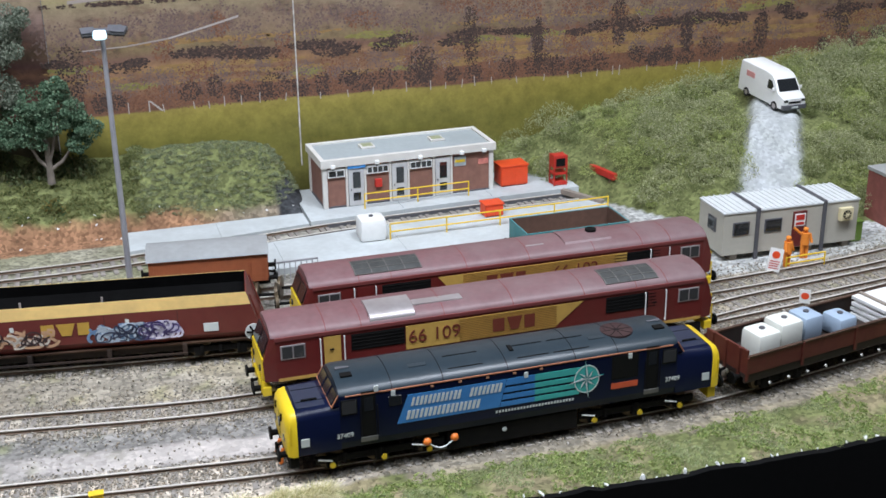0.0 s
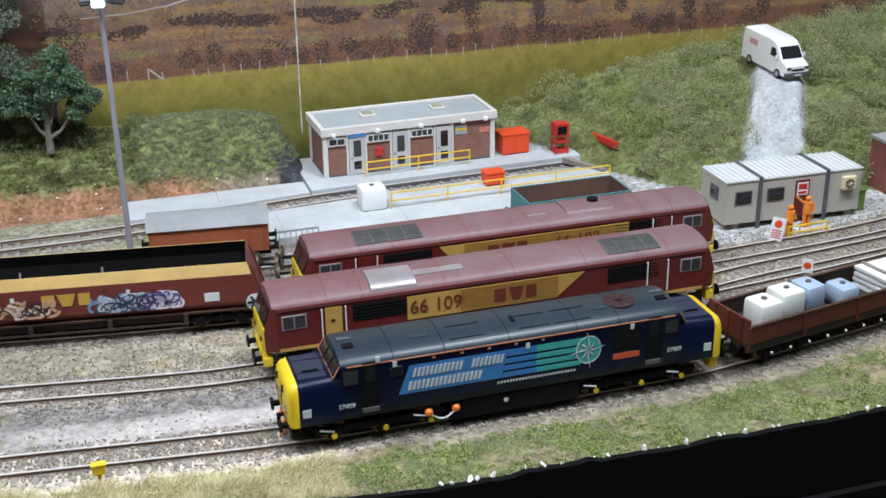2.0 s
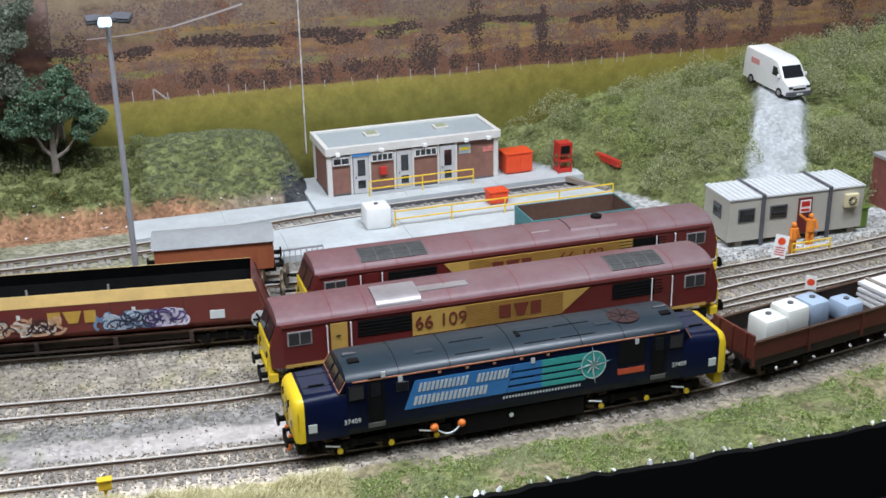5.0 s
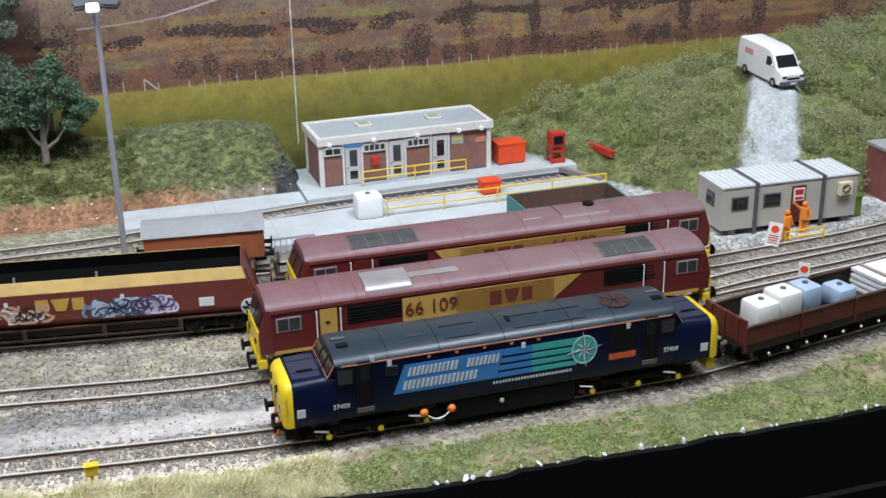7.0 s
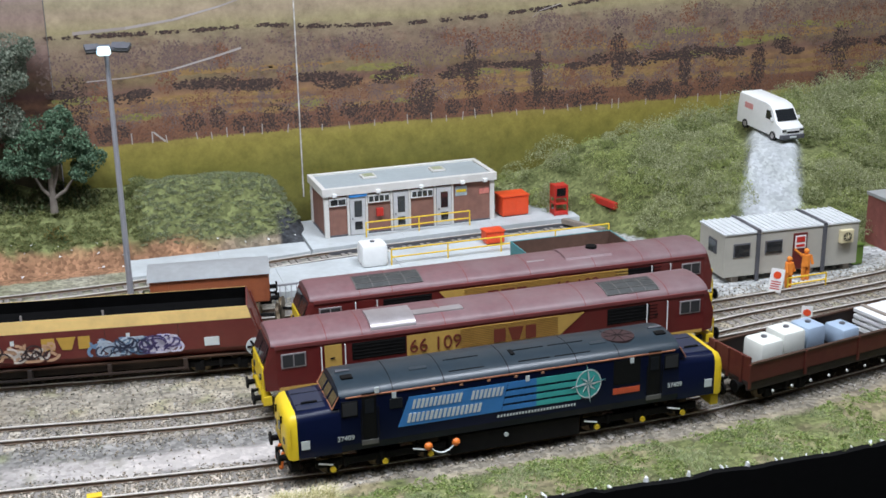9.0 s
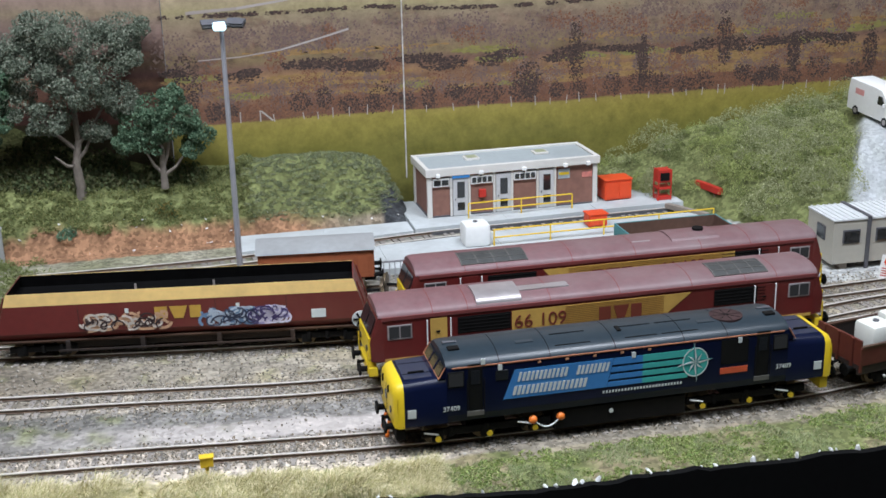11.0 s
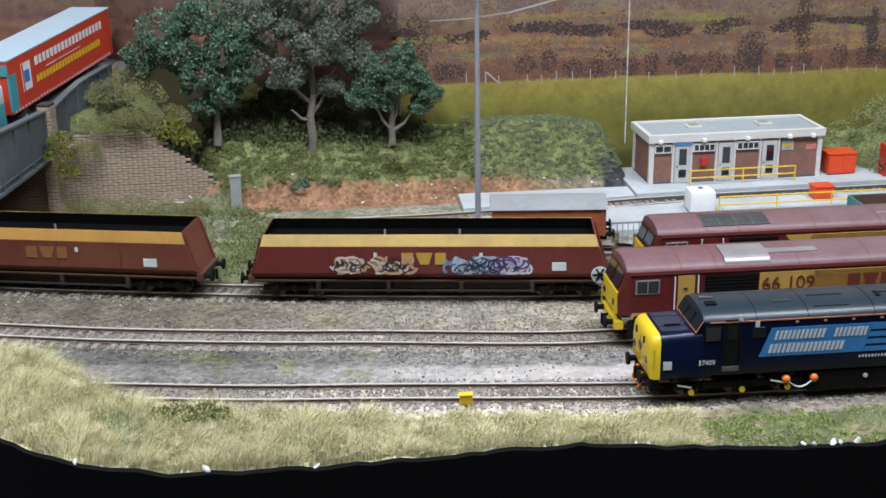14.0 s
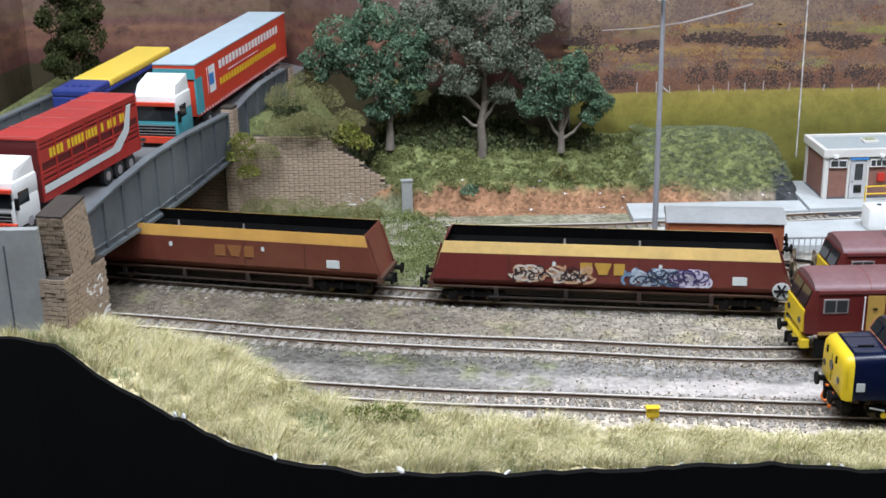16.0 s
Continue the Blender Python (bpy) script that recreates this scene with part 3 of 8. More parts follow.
    return m


M_PRINT = backdrop_material()
# left sheets: lower band darkened, shade behind the trees put into the print
M_PRINT_LEFT = backdrop_material("printed_woodland_board", (0.075, 0.062, 0.036))


def flat_stuff(name, polys, material, label, parent, y):
    """Flat printed shapes: (x, z) outlines laid a hair in front of the board."""
    vs, fs = [], []
    for i, poly in enumerate(polys):
        fs.append(tuple(range(len(vs), len(vs) + len(poly))))
        vs += [(x * S, y * S - i % 60 * 3e-7, z * S) for x, z in poly]
    me = bpy.data.meshes.new(name)
    me.from_pydata(vs, [], fs)
    me.materials.append(material)
    ob = new(name, me)
    ob.parent = parent
    return tagged(ob, label, kind="stuff")


def make_backdrop():
    board = thing("backdrop", "printed photograph backdrop of autumn fields and hedges", "backdrop", kind="structure")
    part("board", boxes((-17.4, 62, BACK_Y, BACK_Y + 0.3, -3, 24)), M_PRINT, board)
    left = thing("backdrop", "printed backdrop sheets behind the trees and road bridge", "backdrop", kind="structure")
    corners = [(-17.45, 27.36), (-30.0, 31.5), (-38.0, 41.0), (-56.0, 41.0), (-63.0, 2.0)]
    for (ax, ay), (bx, by) in zip(corners, corners[1:]):
        bm = bmesh.new()
        loft(bm, [[(ax, ay, -3), (ax, ay, 26), (ax, ay + 0.3, 26), (ax, ay + 0.3, -3)], [(bx, by, -3), (bx, by, 26), (bx, by + 0.3, 26), (bx, by + 0.3, -3)]])
        part("board", bm, M_PRINT_LEFT, left)
    rng = random.Random(11)
    posts = []
    for k in range(64):
        x = -13.2 + k * 0.95 + rng.uniform(-0.25, 0.25)
        z, h, lean = 5.80 - 0.006 * (x + 14) + rng.uniform(-0.05, 0.05), rng.uniform(0.4, 0.7), rng.uniform(-0.07, 0.07)
        if k % 2 == 0 or rng.random() < 0.4:
            posts.append([(x - 0.03, z), (x + 0.03, z), (x + 0.03 + lean, z + h), (x - 0.03 + lean, z + h)])
    posts.append([(-12.0, 6.45), (-11.9, 6.5), (-11.2, 5.85), (-11.3, 5.8)])
    posts.append([(-12.05, 5.8), (-11.97, 5.8), (-11.97, 6.5), (-12.05, 6.5)])

    ink = {k: [] for k in ("ochre", "olive", "haze", "russet", "dark", "pale")}

    def dab(key, x, z, rx, rz, n, size=0.10, flat=1.0):
        """A soft-edged printed patch: many small irregular dabs scattered about a centre."""
        size *= 0.8
        for _ in range(int(n * 1.7)):
            w, q = rng.random() ** 0.5 * rng.uniform(0.75, 1.1), rng.uniform(0, math.tau)
            cx, cz = x + rx * w * math.cos(q), z + rz * w * math.sin(q)
            if cz < 5.85 + 0.15 * rng.random():
                continue
            r = size * rng.uniform(0.45, 1.3)
            a = rng.uniform(0, 1.5)
            ink[key].append([(cx + r * flat * rng.uniform(0.7, 1.2) * math.cos(a + q), cz + r * rng.uniform(0.7, 1.2) * math.sin(a + q)) for q in (0, 1.26, 2.5, 3.77, 5.0)])

    def stroke(key, pts, w0, w1):
        for k, ((ax, az), (bx, bz)) in enumerate(zip(pts, pts[1:])):
            u0, u1 = k / (len(pts) - 1), (k + 1) / (len(pts) - 1)
            wa, wb = w0 + (w1 - w0) * u0, w0 + (w1 - w0) * u1
            ink[key].append([(ax, az - wa), (bx, bz - wb), (bx, bz + wb), (ax, az + wa)])

    x = -17.0
    while x < 60:                                     # strips of dry grass and meadow between the hedges
        for z in (7.35, 7.9, 8.45, 9.9):
            if rng.random() < (0.28 if x < 8 else 0.5):
                dab("ochre", x, z + rng.uniform(-0.2, 0.2), rng.uniform(1.5, 3.2), 0.14, 70, 0.085, 3.0)
        if rng.random() < (0.15 if x < 8 else 0.45):
            dab("olive", x, rng.choice((7.4, 8.7, 9.5, 10.4)) + rng.uniform(-0.2, 0.2), rng.uniform(1.0, 2.4), 0.22, 60, 0.09, 2.6)
        x += rng.uniform(0.9, 1.7)
    x = -17.0
    while x < 60:                                     # hazy thickets high on the slope, thicker on one side
        up = 1.0 if x < 12 else 1.5
        for _ in range(2 if x < 12 else 3):
            dab("haze", x, rng.uniform(9.6, 10.4 + up), rng.uniform(0.7, 1.6), rng.uniform(0.5, 1.0), 60, 0.09)
        if x > 14 or rng.random() < 0.35:
            dab("russet", x, rng.uniform(9.0, 10.2 + up), rng.uniform(0.6, 1.3), rng.uniform(0.5, 1.1), 70, 0.08)
        x += rng.uniform(1.2, 2.2)
    x = -17.0
    while x < 60:                                     # bushes along the lower edge and the dark hedge above
        dab("russet", x, rng.uniform(6.2, 6.7), rng.uniform(0.6, 1.0), rng.uniform(0.5, 1.0), 90, 0.075)
        if rng.random() < (0.55 if x < 8 else 0.35):
            dab("dark", x, rng.uniform(6.4, 7.0), rng.uniform(0.5, 1.0), rng.uniform(0.5, 0.9), 110, 0.07)
        if rng.random() < 0.5:
            dab("dark", x, rng.uniform(8.6, 9.2), rng.uniform(0.8, 1.6), rng.uniform(0.22, 0.45), 80, 0.075, 1.5)
        if rng.random() < 0.6:
            dab("haze", x, rng.uniform(7.0, 8.2), rng.uniform(0.5, 1.0), rng.uniform(0.5, 1.1), 80, 0.07)
        if rng.random() < 0.25:
            dab("russet", x, rng.uniform(7.4, 8.6), rng.uniform(0.5, 0.9), rng.uniform(0.7, 1.5), 100, 0.07)
        x += rng.uniform(0.55, 0.95)
    for x, z, rx, rz in ((-16.3, 8.3, 0.9, 2.0), (8.4, 9.0, 0.55, 2.2), (18.7, 9.2, 0.55, 1.9), (29.5, 7.9, 0.6, 1.6), (5.1, 7.4, 1.0, 1.2), (13.0, 8.2, 0.4, 1.6), (36, 8.5, 0.8, 1.8), (23.8, 8.0, 0.5, 1.4), (-10, 10.9, 1.3, 0.9)):
        dab("dark" if z < 10 else "haze", x, z, rx, rz, 260, 0.075)
    for x, z, h in ((3.9, 6.3, 3.6), (4.6, 6.3, 2.4), (13.6, 6.2, 3.2), (20.3, 6.8, 2.6), (6.6, 6.1, 1.8), (0.9, 6.2, 2.6), (27.2, 6.5, 2.8), (9.6, 6.1, 2.2)):   # bare birch stems
        stroke("pale", [(x, z), (x + 0.05, z + h * 0.5), (x - 0.05, z + h)], 0.022, 0.008)
        for _ in range(9):
            zz = z + h * rng.uniform(0.35, 0.95)
            stroke("pale", [(x, zz), (x + rng.uniform(-0.5, 0.5), zz + rng.uniform(0.2, 0.5))], 0.008, 0.004)
        dab("russet", x, z + h * 0.75, 0.7, h * 0.35, 90, 0.05)
    hedge = [(-17.4, 12.4), (-9.6, 12.4), (-4.8, 12.5), (-1.0, 12.2), (3.8, 12.1), (8.5, 12.2), (13.7, 12.55), (17, 12.9), (20, 13.4), (26, 13.6), (34, 13.3), (60, 13.0)]
    for (ax, az), (bx, bz) in zip(hedge, hedge[1:]):
        for k in range(int((bx - ax) * 3)):
            u = rng.random()
            dab("dark", ax + (bx - ax) * u, az + (bz - az) * u, 0.3, 0.13, 7, 0.075, 1.6)
    # pale tracks; the last entry is a tapered pale streak on the left
    for road, w0, w1 in (([(-16.0, 12.6), (-13, 12.75), (-10.2, 13.1), (-7.4, 13.75), (-4.7, 14.6)], 0.10, 0.04), ([(-1.9, 14.2), (0.5, 13.9), (3.8, 14.15), (6.6, 14.0), (9.5, 13.4)], 0.03, 0.04),
                         ([(11.2, 13.6), (13, 13.95), (15, 13.9), (19.3, 13.5)], 0.03, 0.06), ([(12.6, 12.0), (13.1, 12.4), (14.6, 12.8)], 0.03, 0.03), ([(-15.5, 9.75), (-13, 9.85), (-10.5, 10.15), (-8.2, 10.7), (-6.3, 11.2)], 0.03, 0.07)):
        stroke("pale", road, w0, w1)
    inks = {"ochre": ((0.27, 0.165, 0.075), (0.34, 0.215, 0.095), (0.24, 0.155, 0.065)), "olive": ((0.19, 0.175, 0.060), (0.27, 0.24, 0.08), (0.22, 0.20, 0.085)), "haze": ((0.155, 0.110, 0.095), (0.21, 0.140, 0.110), (0.185, 0.130, 0.115), (0.135, 0.098, 0.090)),
            "russet": ((0.145, 0.074, 0.050), (0.20, 0.098, 0.062), (0.255, 0.130, 0.078), (0.175, 0.100, 0.068)), "dark": ((0.050, 0.038, 0.034), (0.075, 0.054, 0.047), (0.11, 0.070, 0.056)), "pale": ((0.34, 0.29, 0.26), (0.45, 0.40, 0.37))}
    what = {"ochre": "printed strips of dry ochre grass", "olive": "printed olive meadow strips", "haze": "printed hazy brown thickets", "russet": "printed russet autumn bushes", "dark": "printed dark hedges and trees", "pale": "printed pale tracks and birch stems"}
    for k, key in enumerate(inks):
        flat_stuff("printed_landscape", ink[key], island_material("printed_" + key, inks[key], 0.6), what[key], board, BACK_Y - 0.005 - 0.003 * k)
    flat_stuff("printed_fence", posts, tint("printed_grey_posts", (0.40, 0.36, 0.32), 0.8), "printed pale fence posts along the field edge", board, BACK_Y - 0.026)
    # a thin crease where two sheets meet
    part("sheet_edge", boxes((-3.0, -2.92, BACK_Y - 0.05, BACK_Y - 0.002, 1.5, 24)), tint("torn_sheet_edge", (0.50, 0.47, 0.43), 0.8, vary=0.6, scale=160), board, "pale crease where two printed sheets meet")


make_backdrop()


# ---- tracks ----
def make_track(key, label, x_from, x_to, pitch=0.72, sleeper_mat=None, z=0.0):
    line = [p for p in smoothed(TRACKS[key], 0.4) if x_from - 0.5 <= p.x <= x_to + 0.5]
    tr = thing("track", label, "railway track", group="tracks of the yard")
    for side in (-0.63, 0.63):
        pts = []
        for i, p in enumerate(line):
            d = (line[min(i + 1, len(line) - 1)] - line[max(i - 1, 0)]).normalized()
            pts.append(Vector((p.x - d.y * side, p.y + d.x * side, 0)))
        prof = [(-0.035, 0), (0.035, 0), (0.035, -0.05), (0.012, -0.06), (0.012, -0.13), (0.06, -0.15), (-0.06, -0.15), (-0.012, -0.13), (-0.012, -0.06), (-0.035, -0.05)]
        bm = bmesh.new()
        secs = [[(p.x, p.y + a, z + b - 0.004) for a, b in prof] for p in pts]
        loft(bm, secs)
        rail = part("rail", bm, M_RAIL, tr)
        bm = bmesh.new()
        loft(bm, [[(p.x, p.y - 0.045, z - 0.02), (p.x, p.y + 0.045, z - 0.02), (p.x, p.y + 0.045, z + 0.012), (p.x, p.y - 0.045, z + 0.012)] for p in pts])
        part("rail_head", bm, M_HEAD, rail, "bright worn rail head")
    me = None
    rng = random.Random(len(key))
    acc, last = 0.0, line[0]
    for i, p in enumerate(line[1:-1], 1):
        acc += (p - last).length
        last = p
        if acc < pitch:
            continue
        acc -= pitch
        d = line[i + 1] - line[i - 1]
        if me is None:
            ob = part("sleeper", boxes((-0.125, 0.125, -1.22, 1.22, -0.14, 0), bevel=0.02), sleeper_mat or M_SLEEPER, tr)
            me = ob.data
        else:
            ob = new("sleeper", me)
            ob.parent = tr
        ob.matrix_local = pose(p.x * S, p.y * S, (z - 0.178) * S, rng.uniform(-0.4, 0.4), 0, math.degrees(math.atan2(d.y, d.x)) + rng.uniform(-1.5, 1.5))
    return tr


make_track("front", "running line of bright rails in beige ballast", -33.5, 38, 0.62)
make_track("second", "yard track with worn rails on grey sleepers", -53, 38, 0.62)
make_track("third", "yard track under the hopper wagons", -53, 38, 0.62)
make_track("fourth", "weedy siding behind the locomotives", -24.5, 13, 0.62)
make_track("pit", "fuelling siding set between concrete slabs", -25, 13, 0.62, z=0.05)


# a turnout diverging on the way out of the yard
TRACKS["crossover"] = [(11.5, 1.9), (15, 2.5), (20, 3.0), (28, 4.0), (38, 6.0)]
make_track("crossover", "turnout road converging with the yard tracks", 11.5, 38, 0.62)


# ---- loose natural cover, joined meshes ----
def pieces(name, verts, faces, material, label, category, parent=None):
    me = bpy.data.meshes.new(name)
    me.from_pydata((np.asarray(verts) * S).tolist(), [], faces)
    me.materials.append(material)
    ob = new(name, me)
    ob.parent = parent
    return tagged(ob, label, category, kind="stuff")


def scatter_stones():
    rng = np.random.default_rng(3)
    tet = np.array([(1, 1, 1), (-1, -1, 1), (-1, 1, -1), (1, -1, -1)]) * 0.6
    vs, fs = [], []
    spans = (("front", 20000, 1.3), ("second", 20000, 1.9), ("third", 14000, 2.1))
    for key, n, w in spans:
        xs = rng.uniform(-40, 30, n)
        ds = rng.normal(0, w * 0.62, n)
        for x, d in zip(xs, ds):
            y = lerp_at(TRACKS[key], x) + d
            if y < verge_edge(x):
                continue
            if abs(abs(d) - 0.63) < 0.06 or (x < -20 and rng.random() < 0.55):
                continue
            if key == "front" and d > 1.35 and x < -8 and rng.random() < 0.8:
                continue
            r = rng.uniform(0.025, 0.062)
            q = Euler(rng.uniform(0, 6.3, 3)).to_matrix()
            z = -0.17 + r * 0.4
            k = len(vs)
            for t in tet:
                v = q @ Vector(t)
                vs.append((x + v.x * r * 1.3, y + v.y * r, z + v.z * r))
            fs += [(k, k + 1, k + 2), (k, k + 3, k + 1), (k, k + 2, k + 3), (k + 1, k + 3, k + 2)]
    mat = island_material("mixed_ballast_stones", [(0.15, 0.14, 0.12), (0.27, 0.25, 0.215), (0.36, 0.325, 0.27), (0.30, 0.24, 0.17), (0.52, 0.49, 0.44)])
    pieces("ballast", vs, fs, mat, "loose grey and beige ballast stones round the rails", "ballast")


def blades(n, pick, length, width, lean, seed, swirl=0.0):
    """Upright thin blades of static grass; pick(rng) gives x, y."""
    rng = random.Random(seed)
    vs, fs = [], []
    for _ in range(n):
        x, y = pick(rng)
        z = height(x, y) - 0.03
        l = length * rng.uniform(0.5, 1.25) * (1 - 0.38 * ramp01(x, -25, -17))
        a = rng.uniform(0, math.tau)
        if swirl:
            a = 4.0 * wob(x, y, 0.8, 4) + rng.gauss(0, 0.9)
            l *= max(0.35, 0.95 + swirl * wob(x, y, 1.1, 9))
        b = rng.uniform(0, math.tau)
        reach = l * lean * rng.uniform(0.2, 1.0)
        dx, dy = math.cos(a) * reach, math.sin(a) * reach
        if y + dy < lerp_at(FRONT, x + dx) + 0.05:
            dx, dy = dx * 0.4, abs(dy) * 0.6
        rise = l * max(0.22, 1.0 - 0.42 * reach / l)
        wx, wy = math.cos(b) * width, math.sin(b) * width
        k = len(vs)
        vs += [(x - wx, y - wy, z), (x + wx, y + wy, z), (x + dx * 0.30 + wx * 0.8, y + dy * 0.30 + wy * 0.8, z + rise * 0.62), (x + dx * 0.30 - wx * 0.8, y + dy * 0.30 - wy * 0.8, z + rise * 0.62),
               (x + dx * 0.7 + wx * 0.5, y + dy * 0.7 + wy * 0.5, z + rise), (x + dx * 0.7 - wx * 0.5, y + dy * 0.7 - wy * 0.5, z + rise), (x + dx, y + dy, z + rise * 0.92)]
        fs += [(k, k + 1, k + 2, k + 3), (k + 3, k + 2, k + 4, k + 5), (k + 5, k + 4, k + 6)]
    return vs, fs


def pick_verge(x0, x1, d0, d1, patch=0.0, seed=0.0):
    def pick(rng):
        while True:
            x = rng.uniform(x0, x1)
            f, t = lerp_at(FRONT, x) + 0.05, verge_edge(x) + 1.3
            y = rng.uniform(f, t - d0)
            if t - y > d1:
                continue
            if wob(x, y, 0.55, seed) + 0.5 * wob(x, y, 1.7, seed) > patch - 0.6:
                return x, y
    return pick


STRAW = island_material("straw_static_grass", [(0.50, 0.43, 0.22), (0.72, 0.64, 0.38), (0.84, 0.76, 0.54), (0.58, 0.51, 0.27), (0.30, 0.31, 0.11), (0.44, 0.40, 0.18)])
GREEN = island_material("green_static_grass", [(0.15, 0.20, 0.07), (0.24, 0.29, 0.12), (0.36, 0.38, 0.20), (0.19, 0.26, 0.12), (0.42, 0.39, 0.24)])
OLIVE = island_material("olive_fibre_foliage", [(0.20, 0.225, 0.095), (0.29, 0.31, 0.15), (0.37, 0.385, 0.21), (0.45, 0.455, 0.28), (0.24, 0.265, 0.115)])
scatter_stones()
v, f = blades(125000, pick_verge(-45, -9, 1.5, 9, 0.10, 2), 0.78, 0.010, 1.9, 1, 0.8)
pieces("dry_grass", v, f, STRAW, "dry straw-coloured static grass along the front edge", "grass")
v, f = blades(9000, pick_verge(-44, -12, 1.6, 7, 0.9, 5), 0.5, 0.014, 1.2, 2)
pieces("green_grass", v, f, GREEN, "patches of green grass in the dry verge", "grass")
v, f = blades(26000, pick_verge(-12, 30, 1.7, 9, 0.55, 7), 0.22, 0.016, 1.3, 3, 0.5)
pieces("green_grass", v, f, GREEN, "short green grass on the front verge", "grass")


def tufts(spots, n_each, size, seed, leaf=0.16):
    """Clumps of small leaves; spots are (x, y, z, radius)."""
    rng = random.Random(seed)
    vs, fs = [], []
    for x, y, z, r in spots:
        for _ in range(n_each):
            d = Vector((rng.gauss(0, 1), rng.gauss(0, 1), abs(rng.gauss(0, 0.8)))).normalized() * r * rng.uniform(0.7, 1.05)
            c = Vector((x, y, z)) + Vector((d.x, d.y, d.z * size))
            q = Euler((rng.random() * 6.3, rng.random() * 6.3, rng.random() * 6.3)).to_matrix()
            l = leaf * rng.uniform(0.5, 1.2)
            k = len(vs)
            for p in ((-l, -l * 0.35, 0), (l * 0.2, -l * 0.5, l * 0.2), (l, l * 0.2, 0), (-l * 0.1, l * 0.6, l * 0.25)):
                vs.append(tuple(c + q @ Vector(p)))
            fs.append((k, k + 1, k + 2, k + 3))
    return vs, fs


def verge_spots(n, seed):
    rng = random.Random(seed)
    spot = pick_verge(-12.5, 32, 1.5, 9, 0.55, 12)
    out = []
    for _ in range(n):
        x, y = spot(rng)
        out.append((x, y, height(x, y) - 0.03, rng.choice((0.08, 0.12, 0.18, 0.28))))
    return out


v, f = tufts(verge_spots(1500, 51), 42, 0.6, 52, 0.055)
pieces("moss", v, f, island_material("bright_verge_moss", [(0.16, 0.24, 0.07), (0.27, 0.36, 0.10), (0.37, 0.43, 0.16), (0.44, 0.42, 0.21), (0.20, 0.30, 0.11)]), "yellow-green foam moss clumps along the front verge", "moss")


def hill_spots(n, seed, radii):
    rng = random.Random(seed)
    out = []
    while len(out) < n:
        x, y = rng.uniform(8.8, 45), rng.uniform(9, 27)
        foot = lerp_at(FOOT, x)
        if y < foot - 0.2 or path_mask(x, y) > 0.15:
            continue
        if y > 22.5 and x < 28 and rng.random() < 0.4:
            continue
        if abs(x - 26.4) < 2.0 and 17.0 < y < 25.0:
            continue
        if x < 15.4 and y < 21.4:
            continue
        r = rng.choice(radii)
        out.append((x, y, height(x, y) + 0.22 * r, r))
    return out


FRESH = island_material("yellow_green_fibre_foliage", [(0.20, 0.25, 0.075), (0.30, 0.35, 0.12), (0.40, 0.43, 0.17), (0.26, 0.30, 0.10)])
# darker olive leaves put the shade between the clumps into colour
SHADE = island_material("deep_olive_shade_foliage", [(0.13, 0.16, 0.06), (0.20, 0.23, 0.09), (0.26, 0.28, 0.13)])
for seed, n, mat, radii, each, words in ((5, 230, OLIVE, (0.7, 1.0, 1.3, 1.5), 640, "pale grey-green fibre bushes covering the hillside"), (6, 260, FRESH, (0.4, 0.6, 0.9, 1.1), 380, "yellow-green fibre bushes on the hillside"), (7, 360, SHADE, (0.4, 0.6, 0.8), 260, "deep olive growth as shade between the hillside bushes")):
    v, f = tufts(hill_spots(n, seed, radii), each, 0.95, seed, 0.058)
    pieces("bushes", v, f, mat, words, "bushes")


def bank_spots(n, x0, x1, y0, y1, zmin, r0, r1, seed):
    rng = random.Random(seed)
    out = []
    while len(out) < n:
        x, y = rng.uniform(x0, x1), rng.uniform(y0, y1)
        z = height(x, y)
        if z > zmin + 0.3 * wob(x, y, 0.8, 3):
            out.append((x, y, z - 0.06, rng.uniform(r0, r1)))
    return out


MOSS = island_material("mossy_bank_growth", [(0.085, 0.111, 0.038), (0.162, 0.178, 0.064), (0.230, 0.230, 0.093), (0.128, 0.162, 0.072)])
MOUND = island_material("grey_green_mound_growth", [(0.12, 0.17, 0.09), (0.20, 0.24, 0.14), (0.29, 0.30, 0.19), (0.15, 0.18, 0.08), (0.27, 0.24, 0.14)])
v, f = tufts(bank_spots(520, -31, -13, 22.4, 27.2, 1.0, 0.2, 0.55, 6), 95, 0.6, 7, 0.065)
pieces("undergrowth", v, f, MOSS, "mossy green undergrowth beneath the trees", "undergrowth")
v, f = tufts(bank_spots(760, -13.5, -3.0, 22.4, 27.2, 0.7, 0.10, 0.34, 16), 70, 0.45, 9, 0.05)
pieces("undergrowth", v, f, MOUND, "grey-green growth covering the mound beside the hut", "undergrowth")
v, f = tufts([(x, y, z, r) for x, y, z, r in bank_spots(520, -40, -25, 9.6, 22, -1, 0.3, 0.85, 26) if y > lerp_at(TRACKS["third"], x) + 2.0], 110, 0.7, 19, 0.065)
pieces("undergrowth", v, f, SHADE, "rough grass and weeds behind the hopper wagons", "undergrowth")
# dark clumps added in place of the shade between the trunks
v, f = tufts([(x, y, z, r) for x, y, z, r in bank_spots(150, -36, -15.5, 26.0, 29.5, 1.0, 0.5, 1.0, 46) if y < back_y(x) - 0.4], 110, 1.2, 29, 0.15)
pieces("undergrowth", v, f, island_material("thicket_for_tree_shade", [(0.05, 0.07, 0.032), (0.09, 0.11, 0.05), (0.14, 0.13, 0.07)]), "dark thicket added as the shade behind the trees", "undergrowth")


